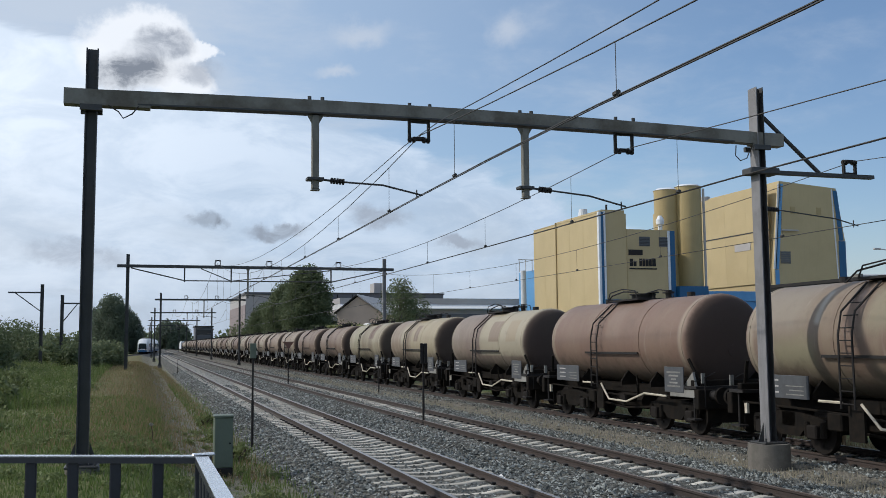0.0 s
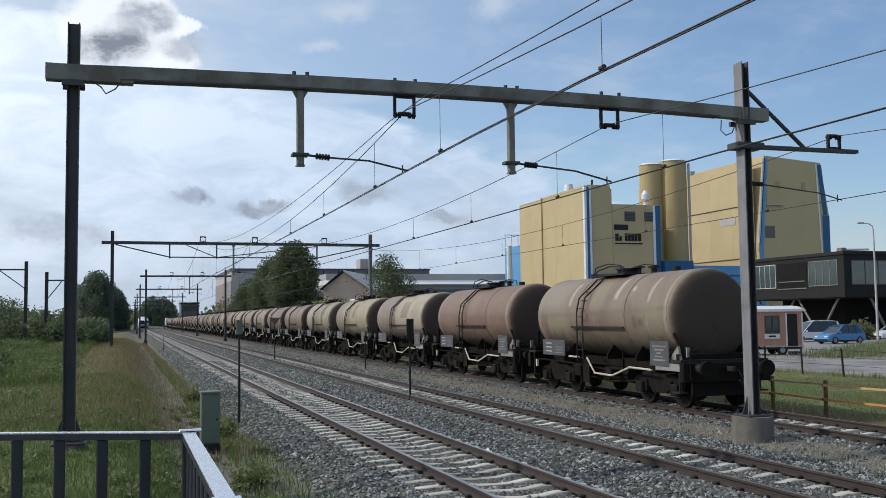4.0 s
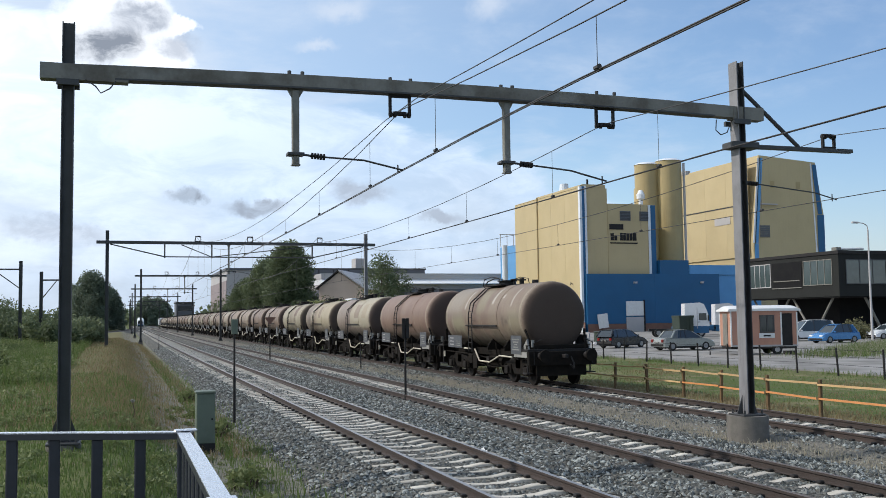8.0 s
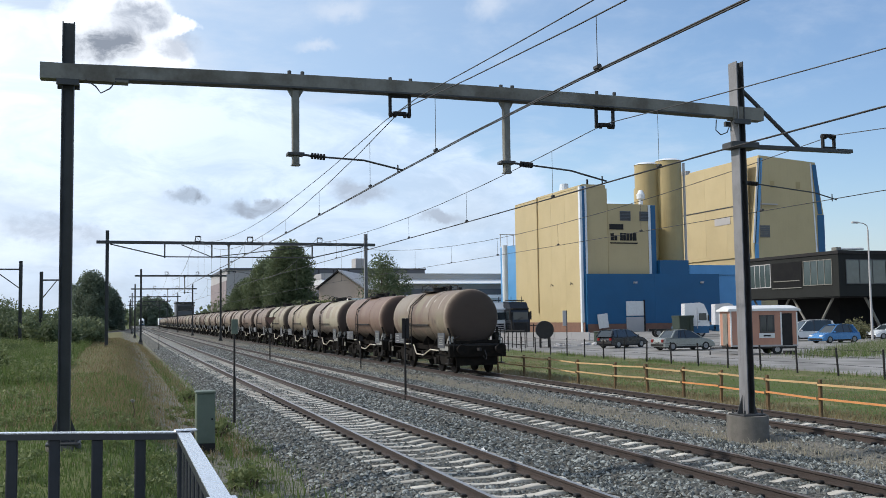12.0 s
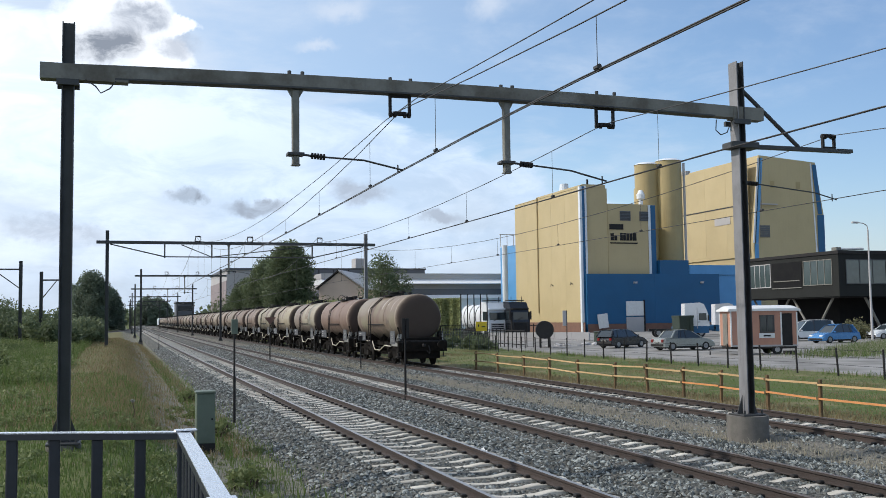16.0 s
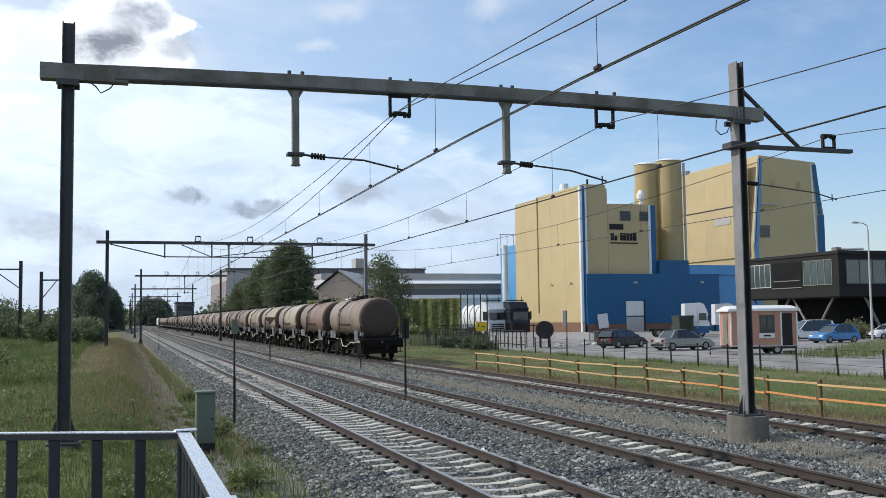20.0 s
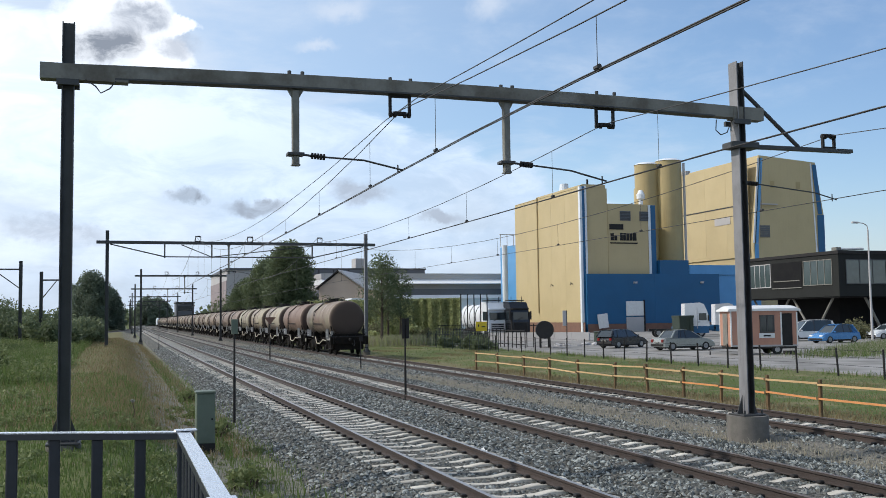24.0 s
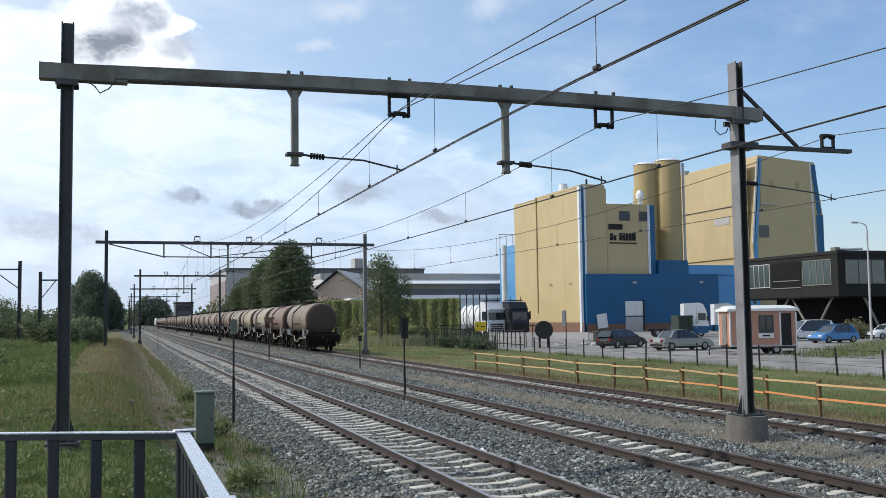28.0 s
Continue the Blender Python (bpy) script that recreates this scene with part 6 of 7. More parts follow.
def street_lamp(x, y, h):
    t = thing("street_lamp", "tall pale grey street lamp with curved arm", "street lamp")
    part("pole", rod(bmesh.new(), (x, y, -0.5), (x, y, h - 0.6), 0.13, 10, 0.07), M_LGREY, t)
    pts = [(x, y, h - 0.6), (x - 0.1, y, h - 0.2), (x - 0.5, y, h), (x - 1.2, y + 0.05, h + 0.08)]
    part("arm", tube(bmesh.new(), pts, 0.05, 8), M_LGREY, t)
    part("lantern", boxed((x - 1.85, y - 0.12, h - 0.02), (x - 1.1, y + 0.15, h + 0.16), None, 0.04), M_LGREY, t)


street_lamp(69.3, 77.1, 11.0)


# ---------------- plants ----------------
def leaves(centres, count, size, seed, flat=1.0):
    """Many small leaf sheets gathered in clumps: centres are (x, y, z, r)."""
    rng = np.random.default_rng(seed)
    c = np.array(centres)
    w = c[:, 3] ** 2
    pick = rng.choice(len(c), count, p=w / w.sum())
    d = rng.normal(size=(count, 3))
    d /= np.linalg.norm(d, axis=1)[:, None]
    rad = c[pick, 3] * (0.15 + 1.05 * rng.random(count) ** 0.75)
    o = c[pick, :3] + d * rad[:, None] * np.array([1, 1, flat])
    a = rng.normal(size=(count, 3))
    a /= np.linalg.norm(a, axis=1)[:, None]
    b = np.cross(a, rng.normal(size=(count, 3)))
    b /= np.linalg.norm(b, axis=1)[:, None]
    s = size * (0.5 + rng.random(count))[:, None]
    v = np.stack([o - a * s, o + b * s * 0.6, o + a * s, o - b * s * 0.6], 1).reshape(-1, 3)
    f = np.arange(count * 4).reshape(-1, 4)
    return v, f


def leaf_part(name, v, f, material, parent):
    me = bpy.data.meshes.new(name)
    me.from_pydata(v.tolist(), [], f.tolist())
    me.materials.append(material)
    ob = new(name, me)
    ob.parent = parent
    return ob


def tree(x, y, h, spread, label, material, seed, count=9000, size=0.28, trunk=0.3, low=0.15, clumps=34, group="trees by the line"):
    rnd = random.Random(seed)
    z = lie(x, y) - 0.1
    t = thing("tree", label, "tree", group, at=pose(x, y, z))
    bm = bmesh.new()
    rod(bm, (0, 0, 0), (0.1, 0, h * 0.45), trunk, 9, trunk * 0.6)
    rod(bm, (0.1, 0, h * 0.45), (0, 0.1, h * 0.8), trunk * 0.6, 8, trunk * 0.15)
    cs = []
    for i in range(clumps):
        u = low + (0.96 - low) * (i + rnd.random()) / clumps
        top = (u - 0.42) / 0.58
        prof = max(0.04, 1 - abs(top) ** 2.6) ** 0.5 if u > 0.42 else 0.94 + 0.06 * u / 0.42
        a = i * 2.4 + rnd.uniform(-0.5, 0.5)
        q = spread * rnd.uniform(0.2, 0.46)
        r = max(0.0, spread * prof - q * 0.8) * rnd.uniform(0.55, 1.08)
        cs.append((math.cos(a) * r, math.sin(a) * r, u * (h - q) + q * 0.2, q))
        if i % 2 == 0:
            rod(bm, (0.05, 0, h * u * 0.75), cs[-1][:3], trunk * 0.22, 5, trunk * 0.06)
    part("trunk", bm, M_BARK, t)
    v, f = leaves(cs, count, size, seed)
    leaf_part("crown", v, f, material, t)
    return t


def bush(x, y, h, rx, ry, label, material, seed, count=3000, size=0.22, group="shrubs"):
    rnd = random.Random(seed)
    t = thing("shrub", label, "shrub", group, at=pose(x, y, lie(x, y)))
    cs = []
    for i in range(14):
        r = h * rnd.uniform(0.22, 0.42)
        cs.append((rnd.uniform(-rx, rx), rnd.uniform(-ry, ry), rnd.uniform(0.15, 1.0) * (h - r) + r * 0.2, r))
    bm = bmesh.new()
    for c in cs[:8]:
        rod(bm, (c[0] * 0.3, c[1] * 0.3, -0.1), c[:3], 0.06, 5, 0.02)
    part("woody_base", bm, M_BARK, t)
    v, f = leaves(cs, count, size, seed)
    leaf_part("foliage", v, f, material, t)


tree(21.3, 128.0, 13.7, 3.7, "tall dense dark green tree behind the tank train", L_DEEP, 3, 62000, 0.125, 0.34, 0.06, 90)
tree(20.9, 146.0, 12.6, 3.5, "rounded dark green tree beside a taller tree", L_DEEP, 4, 44000, 0.13, 0.28, 0.05, 64)
tree(19.9, 160.0, 9.9, 2.9, "low rounded dark green tree behind the tank train", L_DEEP, 5, 28000, 0.14, 0.24, 0.04, 48)
tree(25.6, 97.0, 10.2, 2.5, "loose dark green tree with open branches by the line", L_DEEP, 6, 6800, 0.085, 0.18, 0.36, 54)
tree(28.0, 98.6, 8.3, 1.9, "loose dark green small tree by the line", L_DEEP, 7, 3000, 0.085, 0.14, 0.34, 24)
tree(26.9, 99.4, 9.0, 1.8, "loose grey-green small tree beside a taller one", L_GREY, 8, 3000, 0.085, 0.14, 0.28, 26)
for i, (x, y, h, rx) in enumerate(((19.4, 172, 7.0, 1.6), (19.6, 182, 7.0, 1.6), (19.9, 194, 6.4, 1.4), (19.9, 123, 4.4, 1.2), (22.4, 122, 4.8, 2.0), (24.6, 124, 4.6, 1.4), (29.0, 110, 3.4, 1.8), (26.2, 103, 2.6, 1.3), (28.6, 101.5, 2.2, 1.5), (30.4, 100.5, 1.6, 1.4), (25.6, 101, 1.4, 1.2))):
    bush(x, y, h, rx, rx, "dense green shrub beside the line" if i < 6 else "mixed olive shrub under a tree", L_DEEP if i < 6 else (L_IVY, L_OLIVE)[i % 2], 20 + i, 5200 if i < 6 else 3600, 0.17 if i < 6 else 0.12)
for i, (x, y, h, rx) in enumerate(((28.0, 137, 6.0, 1.6), (30.2, 139, 5.2, 1.5))):
    bush(x, y, h, rx, rx, "pale olive shrub in front of a house", L_OLIVE, 34 + i, 4200, 0.17)
# far trees: haze is put into the leaf colour
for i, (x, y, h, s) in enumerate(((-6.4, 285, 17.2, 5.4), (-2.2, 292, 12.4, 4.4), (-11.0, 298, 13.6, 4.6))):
    tree(x, y, h, s, "tree beside the branch line, leaves paled for haze", L_FAR, 40 + i, 30000, 0.22, 0.4, 0.03, 60, "trees on the bank")
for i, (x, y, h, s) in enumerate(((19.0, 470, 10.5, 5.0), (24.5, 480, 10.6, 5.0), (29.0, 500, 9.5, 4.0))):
    tree(x - 2.5, y + 130, h * 1.7, s * 1.5, "distant tree between the lines, leaves paled for haze", L_FAR, 60 + i, 6000, 0.6, 0.35, 0.03, 30, "distant trees")
for i in range(30):
    rnd = random.Random(100 + i)
    y = rnd.uniform(42, 150)
    x = -8.5 - rnd.uniform(0, 10) - (y - 46) * 0.02
    bush(x, y, rnd.uniform(2.0, 4.4), 1.8, 2.0, "wild green shrub in the scrub", (L_MID, L_DEEP, L_DEEP)[i % 3], 100 + i, 4600, 0.115, "scrub")
for i in range(12):
    rnd = random.Random(240 + i)
    y = rnd.uniform(72, 120)
    bush(-0.072 * y + rnd.uniform(-1.5, 4.0) * y / 90, y, rnd.uniform(1.4, 2.9), 1.6, 1.8, "wild green shrub in the scrub", (L_GREY, L_DEEP)[i % 2], 240 + i, 2600, 0.13, "scrub")
for i in range(34):
    rnd = random.Random(200 + i)
    y = rnd.uniform(27, 62)
    x = -2.6 - y * 0.05 - rnd.uniform(0, 0.14 * y)
    bush(x, y, rnd.uniform(0.5, 1.15), 0.7, 0.8, "leafy weed clump in the rough grass", (L_MID, L_GREY, L_GRASS)[i % 3], 200 + i, 1300, 0.07, "weed clumps")


for i, (x, y, h) in enumerate(((1.75, 13.8, 0.55), (1.3, 12.2, 0.4), (2.2, 17.5, 0.45), (2.4, 25.5, 0.5), (2.5, 31.0, 0.5), (1.2, 10.6, 0.5), (2.55, 37.0, 0.5))):
    bush(x, y, h, 0.3, 0.35, "low leafy weed clump beside the ballast", L_MID, 300 + i, 500, 0.045, "weed clumps")


for i, (x, y, h) in enumerate(((70.6, 80.6, 1.9), (72.0, 82.4, 2.2), (74.8, 84.4, 1.5))):
    bush(x, y, h, 0.7, 0.7, "tall olive weeds in front of the office", L_OLIVE, 350 + i, 900, 0.10, "yard weeds")
for i, (x, y, h) in enumerate(((29.9, 79.3, 0.9), (30.4, 82.5, 1.5), (29.4, 87.0, 1.1))):
    bush(x, y, h, 0.9, 0.9, "dark scrub around a steel fence", L_DEEP, 360 + i, 1800, 0.10, "depot scrub")


def thistle(x, y):
    z = lie(x, y)
    t = thing("thistle", "single pale thistle head in the dry grass", "weed", at=pose(x, y, z))
    part("stalk", tube(bmesh.new(), [(0, 0, -0.05), (0.02, 0, 0.18), (-0.02, 0.01, 0.36)], 0.012, 5), M_BARK, t)
    for k in range(7):
        a = k * 0.9
        part("floret", rod(bmesh.new(), (-0.02, 0.01, 0.36), (-0.02 + 0.05 * math.cos(a), 0.01 + 0.04 * math.sin(a), 0.41 + 0.015 * (k % 3)), 0.008, 5, 0.018), M_PLATE, t)


thistle(0.4, 25.1)


def far_woods():
    rng = random.Random(9)
    cs = []
    for i in range(420):
        a = radians(rng.uniform(-40, 75))
        d = rng.uniform(700, 900)
        cs.append((math.sin(a) * d, math.cos(a) * d, rng.uniform(0, 7), rng.uniform(4, 9)))
    v, f = leaves(cs, 30000, 2.2, 9, 0.8)
    t = mesh_object("far_woods", v.tolist(), f.tolist(), L_DEEP, kind="stuff", label="distant band of dark woodland on the horizon", category="woods")


far_woods()


def herbs(name, label, n, place, count, size, material, seed, rmin, rmax):
    """Broad-leaved weeds as scattered low clumps."""
    rng = random.Random(seed)
    cs = []
    for i in range(n):
        x, y = place(rng)
        r = rng.uniform(rmin, rmax)
        cs.append((x, y, lie(x, y) + r * 0.15, r))
    v, f = leaves(cs, count, size, seed, 0.55)
    mesh_object(name, v.tolist(), f.tolist(), material, kind="stuff", label=label, category="weeds")


herbs("bank_herbs", "broad-leaved green weeds in the bank grass", 150, lambda r: (r.uniform(-5.5, 1.0), 8 + 17 * r.random()), 30000, 0.03, L_MID, 71, 0.10, 0.30)
herbs("scrub_herbs", "tall mixed weeds over the rough bank", 330, lambda r: (-2.4 - r.uniform(0, 11), 24 + 70 * r.random()), 70000, 0.055, L_MID, 72, 0.3, 0.95)
herbs("shoulder_herbs", "low green weeds along the ballast edge", 55, lambda r: (r.uniform(1.0, 3.2), 8 + 30 * r.random()), 12000, 0.03, L_MID, 73, 0.08, 0.22)


def ivy_hedge():
    t = thing("hedge", "tall fence overgrown with light green ivy", "hedge", at=pose(36.5, 103.6, 0, 0, 0, -38) @ pose(-36.6, -104.3, 0))
    bm = boxed((17.6, 104.3, -0.5), (36.6, 104.5, 4.0))
    part("fence_core", bm, M_DARK, t)
    rng = np.random.default_rng(12)
    n = 70000
    ux = rng.uniform(17.5, 36.7, n)
    bulge = 0.35 + 0.18 * np.sin(ux * 2.1) + 0.14 * np.sin(ux * 5.3 + 1.0)
    o = np.stack([ux, 104.2 - bulge * rng.random(n), rng.uniform(-0.4, 4.4, n) + 0.2 * rng.random(n)], 1)
    a = rng.normal(size=(n, 3)) * np.array([1, 0.5, 1.2])
    a /= np.linalg.norm(a, axis=1)[:, None]
    b = np.cross(a, rng.normal(size=(n, 3)))
    b /= np.linalg.norm(b, axis=1)[:, None]
    s = 0.11 * (0.5 + rng.random(n))[:, None]
    v = np.stack([o - a * s, o + b * s * 0.7, o + a * s, o - b * s * 0.7], 1).reshape(-1, 3)
    leaf_part("ivy", v, np.arange(n * 4).reshape(-1, 4), L_IVY, t)


ivy_hedge()


def blades(name, label, n, place, hmin, hmax, width, material, seed, floor=None):
    """Grass as single bent blades, scattered by the function place."""
    rng = random.Random(seed)
    verts, faces = [], []
    for i in range(n):
        x, y = place(rng)
        z = (floor or lie)(x, y) - 0.03
        h = rng.uniform(hmin, hmax)
        a = rng.uniform(0, 6.283)
        dx, dy = math.cos(a) * width, math.sin(a) * width
        lx, ly = rng.uniform(-0.35, 0.35) * h, rng.uniform(-0.35, 0.35) * h
        k = len(verts)
        verts += [(x - dx, y - dy, z), (x + dx, y + dy, z), (x + lx * 0.4 + dx * 0.6, y + ly * 0.4 + dy * 0.6, z + h * 0.6), (x + lx * 0.4 - dx * 0.6, y + ly * 0.4 - dy * 0.6, z + h * 0.6), (x + lx, y + ly, z + h)]
        faces += [(k, k + 1, k + 2, k + 3), (k + 3, k + 2, k + 4)]
    mesh_object(name, verts, faces, material, kind="stuff", label=label, category="grass")


def near_bank(r):
    y = 8 + 34 * r.random() ** 1.3
    return min(r.uniform(-1.5 - y * 0.14, 1.1), 0.75 + r.gauss(0, 0.25)), y


def dry_bank(r):
    y = 21 + 120 * r.random() ** 1.25
    return min(2.7 + r.gauss(0, 0.2), r.gauss(0.45, 1.35 + 0.014 * y)), y


def far_scrub(r):
    y = 35 + 90 * r.random()
    return r.uniform(-14, -1.9), y


def verge(r):
    y = 20 + 95 * r.random() ** 1.3
    return r.uniform(19.2, 30.0), y


def verge_patch(r):
    """Straw tufts, gathered along the track and in loose patches."""
    y = 18 + 95 * r.random() ** 1.3
    if r.random() < 0.55:
        return 17.2 + abs(r.gauss(0, 1.1)), y
    k = int(r.random() * 14)
    return 20.0 + (k * 37 % 97) / 10.5 + r.gauss(0, 0.7), 20 + k * 5.6 + r.gauss(0, 1.6)


def shoulder(r):
    y = 14 + 60 * r.random() ** 1.4
    return 2.2 + 1.5 * r.random() ** 2, y


blades("grass", "green uncut grass on the bank", 46000, near_bank, 0.05, 0.17, 0.009, L_GRASS, 1)
blades("dry_grass", "tall dry brown grass beside the track", 34000, dry_bank, 0.05, 0.24, 0.010, L_DRY, 2)
blades("mixed_bank_grass", "green grass mixed into the dry bank", 12000, dry_bank, 0.05, 0.18, 0.010, L_GRASS, 12)
blades("scrub_grass", "tall green weeds on the bank", 26000, far_scrub, 0.15, 0.6, 0.018, L_GRASS, 3)
blades("verge_grass", "short green grass on the verge", 24000, verge, 0.04, 0.12, 0.014, L_GRASS, 4)
blades("verge_dry_grass", "bleached grass on the verge", 30000, verge_patch, 0.04, 0.15, 0.011, L_DRY, 6)
blades("shoulder_weeds", "weeds on the ballast shoulder", 2600, shoulder, 0.08, 0.35, 0.012, L_GRASS, 5)


def strip(r):
    y = 10 + 80 * r.random() ** 1.5
    return bend(y) + r.gauss(12.45, 0.38), y


def wild_corner(r):
    return 0.9 + 2.4 * r.random(), 8 + 17 * r.random()


def yard_edge(r):
    c = (33, 36, 41, 42.5, 47, 51, 52, 58, 63, 64.5, 70, 77, 80, 86, 93)[int(r.random() * 15)]
    return r.gauss(30.6, 0.3), r.gauss(c, 1.1)


def on_bed(x, y):
    return bed_height(x - bend(y))


blades("bleached_grass", "bleached dry grass tufts between the tracks", 14000, strip, 0.04, 0.17, 0.008, L_PALE, 7, on_bed)
blades("corner_weeds", "mixed weeds beside the ballast", 2200, wild_corner, 0.04, 0.20, 0.010, L_GRASS, 8)
blades("corner_dry_weeds", "dry weeds beside the ballast", 2200, wild_corner, 0.05, 0.2, 0.009, L_PALE, 9)


def fence_foot(r):
    return r.gauss(18.9, 0.4), 12 + 40 * r.random()


blades("fence_dead_grass", "brown dead grass under the timber fence", 7000, fence_foot, 0.05, 0.22, 0.010, L_DRY, 11)
def yard_wild(r):
    u = r.random()
    return 42 + 24 * u + r.gauss(0, 1.6), 50 + 19 * u + r.gauss(0, 1.3)


def yard_floor(x, y):
    return -0.33


blades("yard_rough_grass", "tall rough grass at the edge of the paved yard", 9000, yard_wild, 0.10, 0.55, 0.014, L_GRASS, 13, yard_floor)
blades("yard_straw", "pale seed stalks at the edge of the paved yard", 3500, yard_wild, 0.15, 0.60, 0.010, L_PALE, 14, yard_floor)
def tree_foot(r):
    return r.gauss(27.2, 1.9), r.gauss(98.0, 1.3)


blades("tall_dry_weeds", "tall olive and straw weeds at the foot of the trees", 5200, tree_foot, 0.35, 1.25, 0.022, L_PALE, 15)
blades("tall_green_weeds", "tall green weeds at the foot of the trees", 5200, tree_foot, 0.35, 1.3, 0.024, L_IVY, 16)
blades("yard_weeds", "tall weeds along the wire fence", 2600, yard_edge, 0.06, 0.40, 0.011, L_GRASS, 10)


def loose_stones():
    """Single crushed stones over the bed where the line passes nearest."""
    rng = np.random.default_rng(5)
    base = np.array([(1, 0, 0), (-1, 0, 0), (0, 1, 0), (0, -1, 0), (0, 0, 1), (0, 0, -1)], float)
    fc = np.array([(0, 2, 4), (2, 1, 4), (1, 3, 4), (3, 0, 4), (2, 0, 5), (1, 2, 5), (3, 1, 5), (0, 3, 5)])
    n = 78000
    y = 7 + 38 * rng.random(n) ** 1.45
    x = rng.uniform(3.1, 16.8, n)
    bz = np.interp(x, [p[0] for p in BED], [p[1] for p in BED])
    keep = ~((x > 12.1) & (x < 13.3) & (rng.random(n) < 0.92))
    # sleeper tops lie bare inside each track
    for c, phase, share in ((TRACK_A, 0.0, 0.93), (TRACK_B, 0.2, 0.9), (TRACK_C, 0.35, 0.85)):
        d = np.abs((y - 8.0 - phase + 0.3) % 0.6 - 0.3)
        keep &= ~((np.abs(x - c) < 1.3) & (d < 0.13) & (rng.random(n) < np.where(np.abs(x - c) < 0.75, share, share - 0.3)))
    x, y, bz = x[keep], y[keep], bz[keep]
    n = len(x)
    s = 0.022 + 0.026 * rng.random(n)
    inside = (np.abs(x - TRACK_A) < 1.3) | (np.abs(x - TRACK_B) < 1.3) | (np.abs(x - TRACK_C) < 1.3)
    o = np.stack([x + 2.4e-5 * y * y, y, bz + s * np.where(inside, -0.2, 0.25)], 1)
    sh = base[None] * (s[:, None] * (0.7 + 0.6 * rng.random((n, 3))) * np.array([1.15, 1.15, 0.8]))[:, None, :]
    sh += rng.normal(size=(n, 6, 3)) * s[:, None, None] * 0.22
    q = rng.random(n) * 6.283
    c, d = np.cos(q)[:, None], np.sin(q)[:, None]
    sx, sy = sh[:, :, 0] * c - sh[:, :, 1] * d, sh[:, :, 0] * d + sh[:, :, 1] * c
    v = np.stack([sx, sy, sh[:, :, 2]], 2) + o[:, None, :]
    f = (fc[None] + (np.arange(n) * 6)[:, None, None]).reshape(-1, 3)
    # coarser stones farther along the line
    m = 30000
    y2 = 44 + 60 * rng.random(m) ** 1.2
    x2 = rng.uniform(3.2, 16.6, m)
    for c in (TRACK_A, TRACK_B, TRACK_C):
        free = np.abs(np.abs(x2 - c) - 0.75) > 0.12
        x2, y2 = x2[free], y2[free]
    m = len(x2)
    s2 = 0.035 + 0.035 * rng.random(m)
    z2 = np.interp(x2, [p[0] for p in BED], [p[1] for p in BED])
    sh2 = base[None] * (s2[:, None] * (0.7 + 0.6 * rng.random((m, 3))) * np.array([1.1, 1.1, 0.55]))[:, None, :]
    sh2 += rng.normal(size=(m, 6, 3)) * s2[:, None, None] * 0.2
    v2 = sh2 + np.stack([x2 + 2.4e-5 * y2 * y2, y2, z2], 1)[:, None, :]
    f = np.concatenate([f, (fc[None] + ((n + np.arange(m)) * 6)[:, None, None]).reshape(-1, 3)])
    v = np.concatenate([v, v2])
    me = bpy.data.meshes.new("ballast_stones")
    me.from_pydata(v.reshape(-1, 3).tolist(), [], f.tolist())
    me.materials.append(M_STONE)
    tagged(new("ballast_stones", me), "loose grey crushed ballast stones", "ballast", kind="stuff")


loose_stones()


# ---------------- the tank train ----------------
PITCH = 11.25
TANK_R, TANK_Z, TANK_L, TANK_BACK = 1.24, 2.42, 4.63, -4.05


def revolve(profile, n=40):
    """A body turned about the y axis at tank height: profile is (y, radius)."""
    bm = bmesh.new()
    rings = []
    for y, r in profile:
        rings.append([bm.verts.new((math.cos(2 * math.pi * i / n) * r, y, TANK_Z + math.sin(2 * math.pi * i / n) * r)) for i in range(n)])
    for a, b in zip(rings, rings[1:]):
        for i in range(n):
            k = (i + 1) % n
            bm.faces.new((a[i], a[k], b[k], b[i]))
    bm.faces.new(rings[0])
    bm.faces.new(rings[-1][::-1])
    bmesh.ops.recalc_face_normals(bm, faces=bm.faces[:])
    return bm


def wheelset_bm():
    bm = rod(bmesh.new(), (-0.95, 0, 0), (0.95, 0, 0), 0.08, 10)
    for s in (-1, 1):
        rod(bm, (s * 0.715, 0, 0), (s * 0.75, 0, 0), 0.47, 24)
        rod(bm, (s * 0.75, 0, 0), (s * 0.835, 0, 0), 0.455, 24)
        rod(bm, (s * 0.835, 0, 0), (s * 0.86, 0, 0), 0.16, 12)
        for k in range(4):
            a = k * math.pi / 2
            rod(bm, (s * 0.838, 0.25 * math.cos(a), 0.25 * math.sin(a)), (s * 0.85, 0.25 * math.cos(a), 0.25 * math.sin(a)), 0.05, 6)
    return bm


